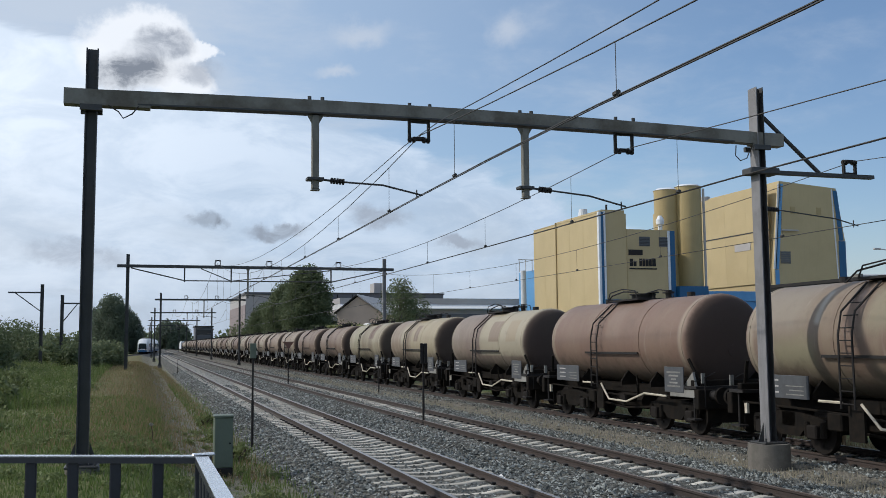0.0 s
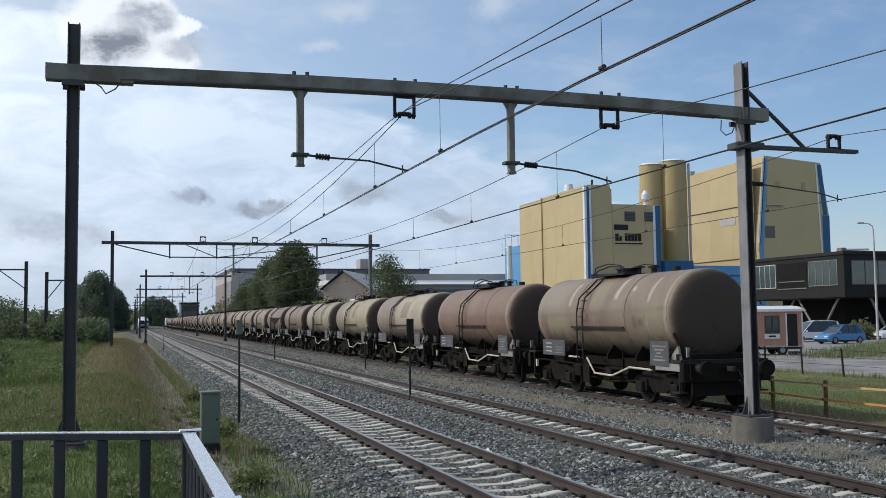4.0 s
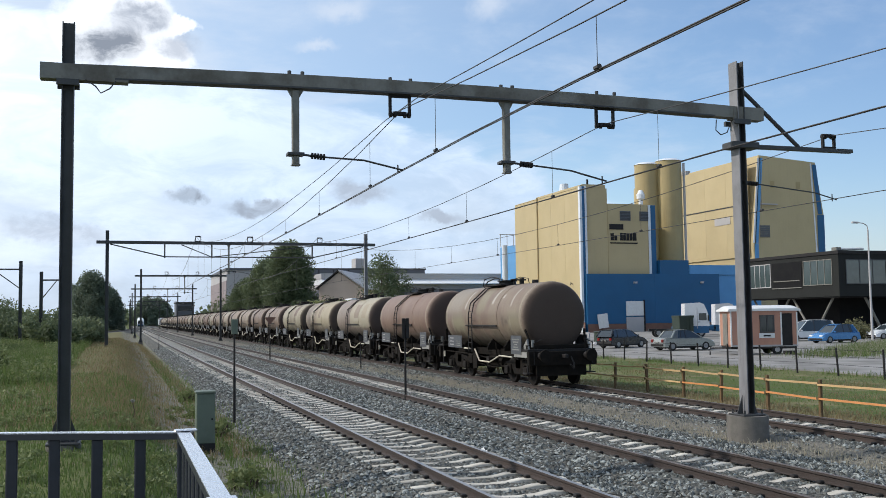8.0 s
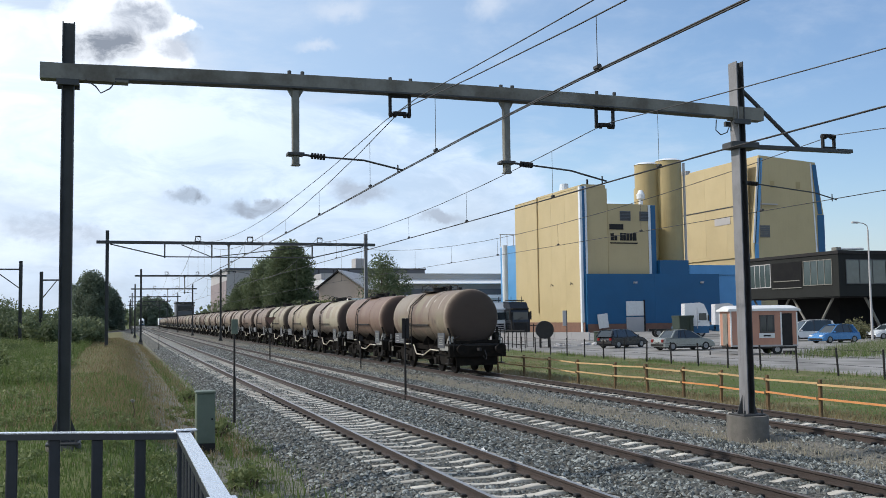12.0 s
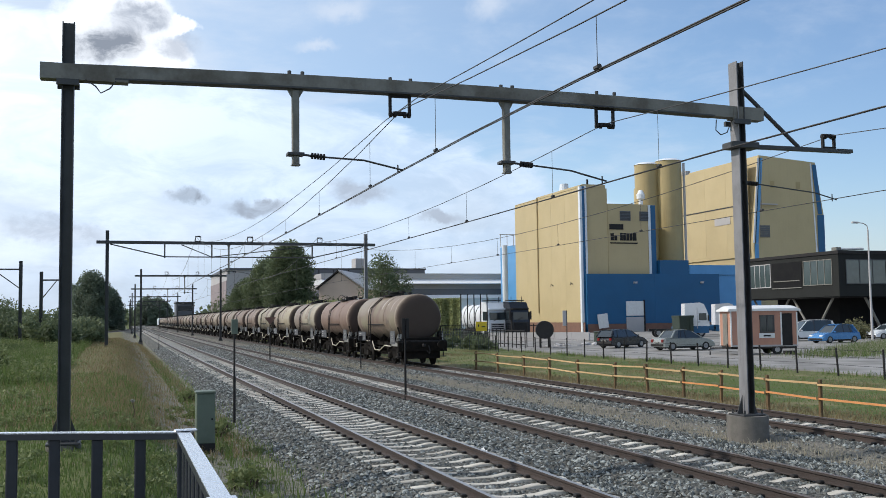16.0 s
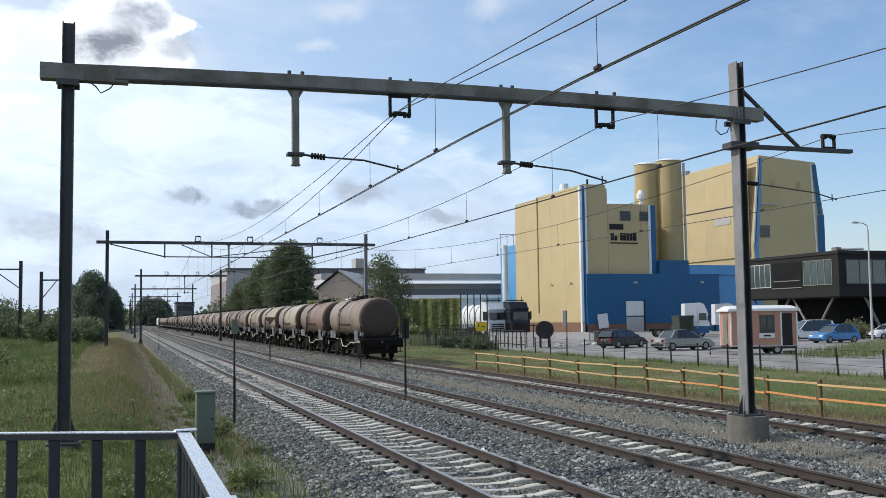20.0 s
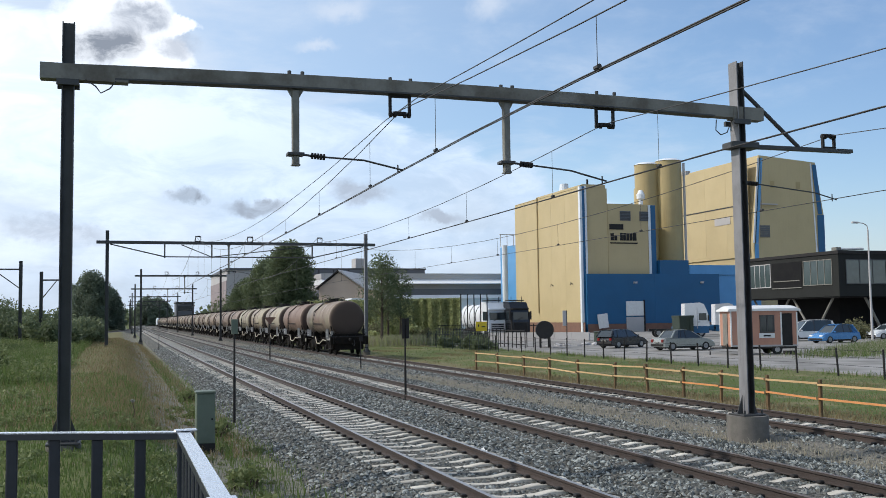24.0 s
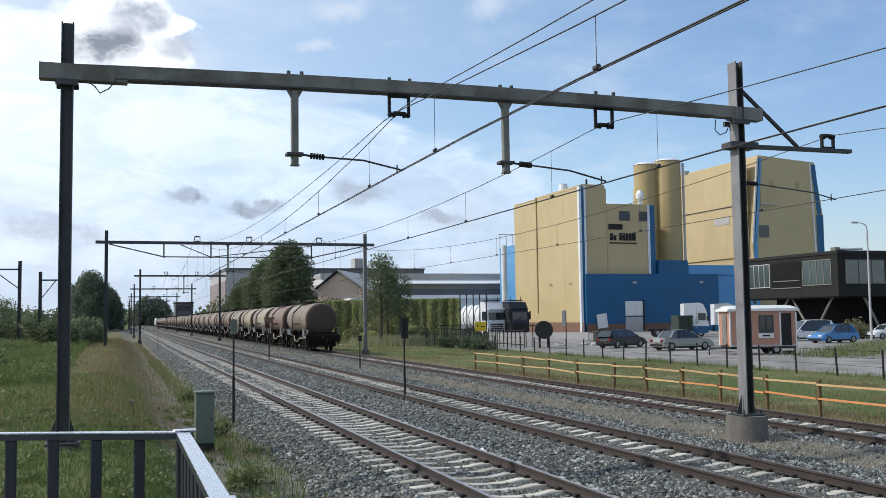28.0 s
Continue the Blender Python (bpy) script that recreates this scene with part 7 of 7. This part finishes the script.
def tank_wagon():
    """Four-axle tank wagon; origin at rail height in its middle, y along the line."""
    t = thing("tank_wagon", "rust-brown four-axle tank wagon streaked with pale dust", "tank wagon", "wagons of the tank train")
    L, R = TANK_L, TANK_R
    lo, hi = TANK_BACK, L
    dish = [(-0.16, 0.2), (-0.15, R * 0.45), (-0.12, R * 0.68), (-0.08, R * 0.82), (-0.03, R * 0.905), (0.03, R * 0.96), (0.10, R * 0.99), (0.18, R)]
    prof = [(lo + a, r) for a, r in dish] + [(-L * 0.34, R), (-L * 0.34, R + 0.012), (-L * 0.33, R + 0.012), (-L * 0.33, R), (L * 0.33, R), (L * 0.33, R + 0.012), (L * 0.34, R + 0.012), (L * 0.34, R)] + [(hi - a, r) for a, r in dish[::-1]]
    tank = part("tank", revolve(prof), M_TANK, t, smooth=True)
    for y in (lo + 0.22, hi - 0.22):
        bm = bmesh.new()
        n = 40
        vs = [[(math.cos(2 * math.pi * i / n) * r, y + d, TANK_Z + math.sin(2 * math.pi * i / n) * r) for i in range(n)] for r, d in ((R + 0.008, -0.022), (R + 0.008, 0.022), (R - 0.01, 0.022), (R - 0.01, -0.022))]
        q = [[bm.verts.new(p) for p in ring] for ring in vs]
        for a in range(4):
            for i in range(n):
                bm.faces.new((q[a][i], q[a][(i + 1) % n], q[(a + 1) % 4][(i + 1) % n], q[(a + 1) % 4][i]))
        bmesh.ops.recalc_face_normals(bm, faces=bm.faces[:])
        part("end_band", bm, M_TANK, t, smooth=True)
    # manhole, walkway and hoops on top
    part("manhole", rod(bmesh.new(), (0, 0.35, TANK_Z + R - 0.05), (0, 0.35, TANK_Z + R + 0.16), 0.34, 18), M_DARK, tank)
    part("manhole_lid", rod(bmesh.new(), (0, 0.35, TANK_Z + R + 0.16), (0, 0.35, TANK_Z + R + 0.2), 0.40, 18), M_DARK, tank)
    for y in (-2.4, 2.6):
        part("valve", rod(bmesh.new(), (0, y, TANK_Z + R - 0.05), (0, y, TANK_Z + R + 0.12), 0.12, 10), M_DARK, tank)
    part("walkway", boxed((-0.62, -0.5, TANK_Z + R - 0.02), (0.62, 1.5, TANK_Z + R + 0.03)), M_DARK, tank, "dark grating walkway")
    for x in (-0.62, 0.62):
        pts = [(x, 1.45, TANK_Z + R), (x, 1.3, TANK_Z + R + 0.26), (x, 0.5, TANK_Z + R + 0.34), (x, -0.3, TANK_Z + R + 0.26), (x, -0.45, TANK_Z + R)]
        part("hand_hoop", tube(bmesh.new(), pts, 0.018, 5), M_DARK, tank)
    part("guard_arch", tube(bmesh.new(), [(-0.25, 2.3, TANK_Z + R - 0.04), (-0.25, 1.9, TANK_Z + R + 0.20), (-0.25, 1.1, TANK_Z + R + 0.30), (-0.25, 0.2, TANK_Z + R + 0.24)], 0.022, 6), M_DARK, tank)
    part("valve_wheel", rod(bmesh.new(), (0.1, -0.15, TANK_Z + R + 0.2), (0.1, -0.15, TANK_Z + R + 0.24), 0.16, 14), M_DARK, tank)
    part("valve_stem", rod(bmesh.new(), (0.1, -0.15, TANK_Z + R - 0.02), (0.1, -0.15, TANK_Z + R + 0.2), 0.05, 8), M_DARK, tank)
    part("dip_pipe", rod(bmesh.new(), (-0.1, -1.35, TANK_Z + R - 0.05), (-0.1, -1.35, TANK_Z + R + 0.22), 0.09, 10), M_DARK, tank)
    part("dip_flange", rod(bmesh.new(), (-0.1, -1.35, TANK_Z + R + 0.13), (-0.1, -1.35, TANK_Z + R + 0.18), 0.17, 12), M_DARK, tank)
    # ladders over both flanks
    for s in (-1, 1):
        for y in (0.82, 1.22):
            pts = [(s * 0.60, y, TANK_Z + R * 0.93), (s * (R + 0.03), y, TANK_Z + R * 0.45), (s * (R + 0.13), y, TANK_Z + 0.1), (s * (R + 0.13), y, 1.05)]
            part("ladder_rail", tube(bmesh.new(), pts, 0.024, 6), M_DARK, t)
        for k in range(9):
            z = 1.15 + 0.25 * k
            x = R + 0.13 if z < TANK_Z + 0.1 else R + 0.13 - (z - TANK_Z - 0.1) * 0.42
            part("rung", rod(bmesh.new(), (s * x, 0.82, z), (s * x, 1.22, z), 0.013, 5), M_DARK, t)
        part("side_strap", boxed((s * (R + 0.0) - 0.02, -1.5, 2.05), (s * (R + 0.0) + 0.02, 1.9, 2.11)), M_DARK, t)
    # underframe
    bm = bmesh.new()
    for s in (-1, 1):
        box(bm, (s * 0.55 - 0.08, -4.6, 0.92), (s * 0.55 + 0.08, 5.2, 1.18))
    box(bm, (-0.2, -4.6, 0.95), (0.2, 5.2, 1.15))
    part("underframe", bm, M_BOGIE, t, "grimy dark underframe")
    for e, h in ((-1, -4.6), (1, 5.2)):
        part("head_stock", boxed((-1.3, h - 0.1, 0.70), (1.3, h + 0.1, 1.20), None, 0.02), M_BOGIE, t)
        part("end_platform", boxed((-1.3, min(h, h - e * 0.55), 1.20), (1.3, max(h, h - e * 0.55), 1.27)), M_DARK, t)
        part("end_beam", boxed((-1.22, h - e * 0.3 - 0.08, 1.27), (1.22, h - e * 0.3 + 0.08, 1.42), None, 0.02), M_BOGIE, t)
        part("end_apron", boxed((-0.95, h - e * 0.08 - 0.03, 0.34), (0.95, h - e * 0.08 + 0.03, 0.72)), M_BOGIE, t)
        for s in (-1, 1):
            bf = part("buffer", rod(bmesh.new(), (s * 0.875, h + e * 0.1, 1.05), (s * 0.875, h + e * 0.48, 1.05), 0.12, 14), M_DARK, t)
            part("buffer_head", rod(bmesh.new(), (s * 0.875, h + e * 0.48, 1.05), (s * 0.875, h + e * 0.57, 1.05), 0.21, 20), M_BOGIE, bf)
            part("tank_support", boxed((s * 0.5 - 0.3, e * 3.4 - 0.5, 1.15), (s * 0.5 + 0.3, e * 3.4 + 0.5, 1.55), None, 0.03), M_BOGIE, t)
            part("end_step", boxed((s * 1.2 - 0.12, h - e * 0.25 - 0.18, 0.42), (s * 1.2 + 0.12, h - e * 0.25 + 0.18, 0.46)), M_DARK, t)
            part("step_hanger", tube(bmesh.new(), [(s * 1.2, h - e * 0.25, 0.44), (s * 1.2, h - e * 0.25, 1.22)], 0.03, 6), M_DARK, t)
            part("hand_grip", tube(bmesh.new(), [(s * 1.1, h + e * 0.1, 0.75), (s * 1.12, h + e * 0.14, 1.5), (s * 0.8, h + e * 0.12, 1.62)], 0.02, 6), M_DARK, t)
            part("end_stay", tube(bmesh.new(), [(s * 1.0, h - e * 0.2, 1.25), (s * 1.15, h - e * 0.55, 1.95)], 0.045, 6), M_BOGIE, t)
        part("coupling_hook", boxed((-0.06, min(h + e * 0.05, h + e * 0.4), 0.96), (0.06, max(h + e * 0.05, h + e * 0.4), 1.1), None, 0.02), M_DARK, t)
        part("brake_hose", tube(bmesh.new(), [(0.3, h + e * 0.1, 1.0), (0.32, h + e * 0.3, 0.75), (0.25, h + e * 0.4, 0.6), (0.1, h + e * 0.45, 0.75)], 0.03, 6), M_DARK, t)
        part("lamp_iron", boxed((-1.2, h + e * 0.1 - 0.02, 1.35), (-1.1, h + e * 0.1 + 0.02, 1.6)), M_PLATE, t)
        part("end_emblem", rod(bmesh.new(), (0.1, (lo - 0.1) if e < 0 else (hi + 0.1), 2.15), (0.1, (lo - 0.17) if e < 0 else (hi + 0.17), 2.15), 0.16, 16), M_TANK, tank)
    for s in (-1, 1):
        part("saddle", prism(bmesh.new(), [(s * 1.2, -4.45, 1.18), (s * 1.2, -3.75, 1.18), (s * 1.2, -4.3, 1.62)], (s * -0.06, 0, 0)), M_PLATE, t)
    # plates on the flanks: pale one towards the front, dark one towards the back
    for s in (-1, 1):
        p = part("data_plate", boxed((s * 1.28 - 0.015, 2.3, 1.16), (s * 1.28 + 0.015, 4.0, 1.66), None, 0.006), M_DKPLATE, t, "dark grey marking panel")
        for k in range(3):
            part("text_bar", boxed((s * 1.298 - 0.003, 3.3, 1.27 + 0.13 * k), (s * 1.298 + 0.003, 3.75, 1.305 + 0.13 * k)), M_LGREY, p)
            part("text_bar", boxed((s * 1.298 - 0.003, 2.45, 1.24 + 0.09 * k), (s * 1.298 + 0.003, 3.05 - 0.12 * (k % 2), 1.262 + 0.09 * k)), M_PLATE, p)
        p = part("data_plate", boxed((s * 1.28 - 0.015, -4.0, 1.08), (s * 1.28 + 0.015, -3.05, 1.74), None, 0.006), M_DKPLATE, t, "slate grey marking panel")
        for k, w in enumerate((0.32, 0.2, 0.12, 0.24, 0.34)):
            part("text_bar", boxed((s * 1.298 - 0.003, -3.52 - w, 1.22 + 0.09 * k), (s * 1.298 + 0.003, -3.52 + w, 1.26 + 0.09 * k)), M_PLATE, p)
        part("label_holder", boxed((s * 1.26 - 0.02, -4.5, 0.98), (s * 1.26 + 0.02, -3.3, 1.17)), M_PLATE, t)
        part("yellow_tap", boxed((s * 1.3 - 0.03, 4.45, 0.75), (s * 1.3 + 0.03, 4.55, 0.98)), M_PIPE, t)
        pts = [(s * 1.28, 2.0, 1.16), (s * 1.28, 1.3, 1.16)]
        part("cream_pipe", tube(bmesh.new(), pts, 0.03, 6), M_PIPE, t)
        pts = [(s * 1.28, 0.75, 1.16), (s * 1.28, 0.25, 0.72), (s * 1.28, -0.85, 0.70), (s * 1.28, -1.9, 0.98), (s * 1.28, -3.1, 0.96)]
        part("cream_pipe", tube(bmesh.new(), pts, 0.03, 6), M_PIPE, t, "bent cream handrail pipe")
        part("brake_lever", tube(bmesh.new(), [(s * 1.1, -1.2, 0.9), (s * 1.2, -1.4, 1.2), (s * 1.2, -1.35, 1.45)], 0.025, 6), M_BOGIE, t)
    # brake rigging, drain box and piping that fill the belly between the bogies
    part("centre_sill", boxed((-0.30, -1.7, 0.50), (0.30, 2.1, 0.96), None, 0.04), M_BOGIE, t)
    for s in (-1, 1):
        part("brake_rod", tube(bmesh.new(), [(s * 0.75, -2.2, 0.62), (s * 0.78, 0.1, 0.46), (s * 0.75, 2.5, 0.60)], 0.035, 6), M_BOGIE, t)
        part("air_pipe", tube(bmesh.new(), [(s * 1.05, -4.4, 0.98), (s * 1.08, -1.6, 0.92), (s * 1.02, 0.2, 0.84), (s * 1.08, 2.0, 0.93), (s * 1.05, 5.0, 0.98)], 0.028, 6), M_BOGIE, t)
        part("valve_box", boxed((s * 0.98 - 0.14, 1.55, 0.55), (s * 0.98 + 0.14, 2.0, 0.92), None, 0.03), M_BOGIE, t)
        part("step_bracket", boxed((s * 1.16 - 0.03, 0.80, 0.40), (s * 1.16 + 0.03, 1.24, 1.10)), M_BOGIE, t)
        for y in (-2.0, -0.3, 2.35):
            part("bearer", prism(bmesh.new(), [(s * 0.5, y, 1.15), (s * 1.12, y, 1.15), (s * 1.12, y, 1.28), (s * 0.86, y, 1.62), (s * 0.5, y, 1.40)], (0, 0.07, 0)), M_BOGIE, t)
    part("brake_cylinder", rod(bmesh.new(), (0.5, -0.3, 0.72), (0.5, 0.6, 0.72), 0.2, 14), M_BOGIE, t)
    part("air_tank", rod(bmesh.new(), (-0.6, -0.9, 0.68), (-0.6, 0.7, 0.68), 0.22, 14), M_BOGIE, t)
    part("outlet_pipe", rod(bmesh.new(), (-1.15, -0.5, 0.75), (1.15, -0.5, 0.75), 0.1, 12), M_BOGIE, t)
    for s in (-1, 1):
        part("outlet_cap", rod(bmesh.new(), (s * 1.15, -0.5, 0.75), (s * 1.22, -0.5, 0.75), 0.17, 14), M_WHEEL, t)
    # bogies
    wm = None
    for e in (-1, 1):
        c = e * 3.2 + 0.2
        bm = bmesh.new()
        for s in (-1, 1):
            pts = [(s * 1.0, c - 1.25, 0.56), (s * 1.0, c - 1.25, 0.74), (s * 1.0, c - 0.4, 0.86), (s * 1.0, c + 0.4, 0.86), (s * 1.0, c + 1.25, 0.74), (s * 1.0, c + 1.25, 0.56), (s * 1.0, c + 0.55, 0.52), (s * 1.0, c + 0.35, 0.34), (s * 1.0, c - 0.35, 0.34), (s * 1.0, c - 0.55, 0.52)]
            prism(bm, pts, (-s * 0.1, 0, 0))
        box(bm, (-1.0, c - 0.22, 0.55), (1.0, c + 0.22, 0.85))
        b = part("bogie", bm, M_BOGIE, t)
        for s in (-1, 1):
            for d in (-0.9, 0.9):
                part("axle_box", boxed((s * 1.03 - 0.1, c + d - 0.16, 0.32), (s * 1.03 + 0.1, c + d + 0.16, 0.62), None, 0.03), M_WHEEL, b)
                for k in (-0.26, 0.26):
                    part("spring", rod(bmesh.new(), (s * 1.0, c + d + k, 0.36), (s * 1.0, c + d + k, 0.68), 0.075, 8), M_BOGIE, b)
            part("brake_block", boxed((s * 0.8 - 0.05, c - 0.42, 0.35), (s * 0.8 + 0.05, c - 0.36, 0.65)), M_BOGIE, b)
        for d in (-0.9, 0.9):
            if wm is None:
                w = part("wheelset", wheelset_bm(), M_WHEEL, t)
                wm = w.data
            else:
                w = new("wheelset", wm)
                w.parent = t
            w.matrix_basis = pose(0, c + d, 0.46)
    return t


def litter():
    """A crumpled pale rag caught on the near track's rail."""
    t = thing("rag", "crumpled pale rag lying against the rail", "litter", at=pose(6.48, 17.35, -0.17))
    bm = bmesh.new()
    g = [[bm.verts.new((0.05 * i + random.uniform(-0.02, 0.02), 0.07 * j, random.uniform(0.0, 0.12))) for j in range(6)] for i in range(4)]
    for i in range(3):
        for j in range(5):
            bm.faces.new((g[i][j], g[i + 1][j], g[i + 1][j + 1], g[i][j + 1]))
    part("cloth", bm, M_WHITE, t)


litter()
WAGON = tank_wagon()
NUMBER = 32
WAGONS = [WAGON] + [copy_thing(WAGON, pose(0, 0, 0)) for i in range(NUMBER - 1)]
NOTES = ("rust-brown tank wagon at the tail with pale vertical streaks", "plain rust-brown tank wagon with a dark end", "beige and brown patched tank wagon", "yellowish tank wagon with brown patches")
for i, w in enumerate(WAGONS[:4]):
    tagged(w, NOTES[i])
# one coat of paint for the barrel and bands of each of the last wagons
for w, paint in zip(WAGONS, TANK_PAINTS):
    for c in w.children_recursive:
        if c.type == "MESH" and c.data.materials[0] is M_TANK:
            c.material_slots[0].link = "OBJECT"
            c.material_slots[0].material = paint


def locomotive():
    t = thing("locomotive", "pale grey electric locomotive heading the tank train", "locomotive")
    bm = prism(bmesh.new(), [(x, -8.2, z) for x, z in ((-1.45, 1.0), (1.45, 1.0), (1.45, 3.2), (1.1, 3.75), (-1.1, 3.75), (-1.45, 3.2))], (0, 16.4, 0))
    part("body", bm, M_TRIM, t)
    part("roof_gear", boxed((-0.7, -6, 3.75), (0.7, 6, 3.98), None, 0.05), M_DARK, t)
    for e in (-1, 1):
        part("cab_window", boxed((-1.2, e * 8.22 - 0.03, 2.3), (1.2, e * 8.22 + 0.03, 3.1)), M_GLASS, t)
        bm = boxed((-1.1, e * 4.8 - 1.9, 0.35), (1.1, e * 4.8 + 1.9, 1.0), None, 0.05)
        part("bogie", bm, M_BOGIE, t)
        for d in (-1.3, 1.3):
            w = new("wheelset", WAGON.children[-1].data if WAGON.children[-1].name.startswith("wheelset") else WAGON.children[0].data)
            w.parent = t
            w.matrix_basis = pose(0, e * 4.8 + d, 0.46)
        part("buffer_beam", boxed((-1.3, e * 8.3 - 0.1, 0.8), (1.3, e * 8.3 + 0.1, 1.25)), M_RED, t)
    return t


LOCO = locomotive()


# ---------------- the passenger train ----------------
def rail_car(cabend):
    t = thing("passenger_train_car", "white and blue passenger train car on the branch line", "passenger train", "cars of the passenger train")
    sec = [(-1.4, 0.45), (1.4, 0.45), (1.45, 1.2), (1.42, 2.6), (1.2, 3.55), (0.6, 3.9), (-0.6, 3.9), (-1.2, 3.55), (-1.42, 2.6), (-1.45, 1.2)]
    bm = bmesh.new()
    rings = []
    for y, k in ((-11.0 - (1.2 if cabend else 0), 0.66 if cabend else 0.97), (-10.2, 0.93 if cabend else 1.0), (-9.2, 1.0), (11.0, 1.0)):
        rings.append([bm.verts.new((x * (0.5 + 0.5 * k), y, 0.45 + (z - 0.45) * k)) for x, z in sec])
    for a, b in zip(rings, rings[1:]):
        for i in range(10):
            bm.faces.new((a[i], a[(i + 1) % 10], b[(i + 1) % 10], b[i]))
    bm.faces.new(rings[0])
    bm.faces.new(rings[-1])
    bmesh.ops.recalc_face_normals(bm, faces=bm.faces[:])
    part("body", bm, P_WHITE, t, smooth=True)
    for s in (-1, 1):
        part("window_band", boxed((s * 1.44 - 0.03, -8.6, 1.75), (s * 1.44 + 0.03, 10.6, 2.6)), M_GLASS, t)
        part("skirt", boxed((s * 1.42 - 0.03, -9, 0.42), (s * 1.42 + 0.05, 11, 0.95)), M_BLUE, t)
        for y in (-4, 4):
            part("door", boxed((s * 1.47 - 0.02, y - 0.65, 0.7), (s * 1.47 + 0.02, y + 0.65, 2.8)), M_BLUE, t)
    if cabend:
        part("cab_window", prism(bmesh.new(), [(-1.0, -12.26, 1.25), (1.0, -12.26, 1.25), (0.85, -12.26, 2.6), (-0.85, -12.26, 2.6)], (0, 0.06, 0)), M_GLASS, t)
        part("nose_skirt", boxed((-1.05, -12.25, 0.45), (1.05, -12.18, 0.95)), M_BLUE, t)
        for s in (-1, 1):
            part("lamp", rod(bmesh.new(), (s * 0.75, -12.26, 1.15), (s * 0.75, -12.18, 1.15), 0.12, 10), M_RED, t)
    part("roof_gear", boxed((-0.7, -7, 3.88), (0.7, 8, 4.1), None, 0.05), M_LGREY, t)
    for y in (-7.5, 7.5):
        part("bogie", boxed((-1.1, y - 1.6, 0.0), (1.1, y + 1.6, 0.5), None, 0.05), M_BOGIE, t)
    return t


CARS = [rail_car(True), rail_car(False), rail_car(False)]


# distance of the train's tail wagon (middle) along the line, second by second
TAIL = [(0.0, 15.2), (1.0, 18.3), (2.0, 21.25), (3.0, 23.95), (3.5, 25.2), (4.5, 27.65), (5.5, 30.05), (6.0, 31.27), (7.0, 33.65), (8.0, 35.95), (9.5, 39.3), (11.0, 42.5), (12.5, 45.5),
        (13.5, 47.55), (14.5, 49.6), (15.0, 50.6), (17.0, 54.6), (20.0, 60.8), (21.5, 64.0), (23.5, 68.35), (25.0, 71.65), (28.0, 78.25)]


def along(t):
    """Smooth place of the tail wagon at t seconds."""
    for (a, p), (b, q) in zip(TAIL, TAIL[1:]):
        if a <= t <= b:
            return p + (q - p) * (t - a) / (b - a)
    return TAIL[-1][1]


# nose of the passenger train: seconds, x, y, heading
BRANCH = [(0.0, 1.5, 265.0), (1.0, 3.2, 290.0), (2.0, 4.6, 315.0), (3.0, 5.7, 340.0), (6.0, 8.3, 405.0), (9.0, 10.5, 480.0), (12.0, 12.7, 560.0), (15.0, 14.9, 640.0), (20.0, 17.7, 760.0), (28.0, 20.7, 900.0)]


def branch_at(s):
    """Point of the branch line at distance y."""
    for (_, x0, y0), (_, x1, y1) in zip(BRANCH, BRANCH[1:]):
        if y0 <= s <= y1:
            return x0 + (x1 - x0) * (s - y0) / (y1 - y0)
    return BRANCH[0][1] if s < BRANCH[0][2] else BRANCH[-1][1] + (s - BRANCH[-1][2]) * 0.018


BRANCH_Z = 0.25


def branch_track():
    """The single branch line that the passenger train leaves on."""
    t = thing("track", "single branch railway track on a low bed", "railway track", kind="structure")
    line = [(-14.0, 150.0), (-8.0, 185.0), (-2.6, 228.0)] + [(x, y) for _, x, y in BRANCH]
    for s in (-0.75, 0.75):
        part("rail", tube(bmesh.new(), [(x + s, y, BRANCH_Z - 0.07) for x, y in line], 0.07, 6), M_RAILSIDE, t)
    v, f = [], []
    for i, (x, y) in enumerate(line):
        v += [(x - 3.2, y, -0.7), (x - 1.7, y, BRANCH_Z - 0.15), (x + 1.7, y, BRANCH_Z - 0.15), (x + 3.2, y, -0.7)]
        if i:
            f += [(4 * i - 4 + k, 4 * i - 3 + k, 4 * i + 1 + k, 4 * i + k) for k in range(3)]
    mesh_object("bed", v, f, M_BALLAST, t)


branch_track()


def motions():
    for i, w in enumerate(WAGONS):
        rows = []
        for t, p in TAIL:
            y = p + PITCH * i
            rows.append((t, pose(TRACK_C + bend(y), y, 0, 0, 0, -slope(y))))
        walk(w, rows)
    rows = []
    for t, p in TAIL:
        y = p + PITCH * NUMBER + 3.3
        rows.append((t, pose(TRACK_C + bend(y), y, 0, 0, 0, -slope(y))))
    walk(LOCO, rows)
    # wheels of the last four wagons roll
    for w in WAGONS[:4]:
        for ws in [c for c in w.children if c.name.startswith("wheelset")]:
            y0 = ws.matrix_basis.translation.y
            rows = []
            n = 140
            for k in range(n + 1):
                t = 28.0 * k / n
                rows.append((t, pose(0, y0, 0.46, -math.degrees((along(t) - TAIL[0][1]) / 0.46), 0, 0)))
            walk(ws, rows)
    for i, c in enumerate(CARS):
        rows = []
        for t, x, y in BRANCH:
            s = y + 12.0 + 23.2 * i
            dx = branch_at(s + 8) - branch_at(s - 8)
            rows.append((t, pose(branch_at(s), s, BRANCH_Z, 0, 0, -math.degrees(math.atan2(dx, 16)))))
        walk(c, rows)


motions()
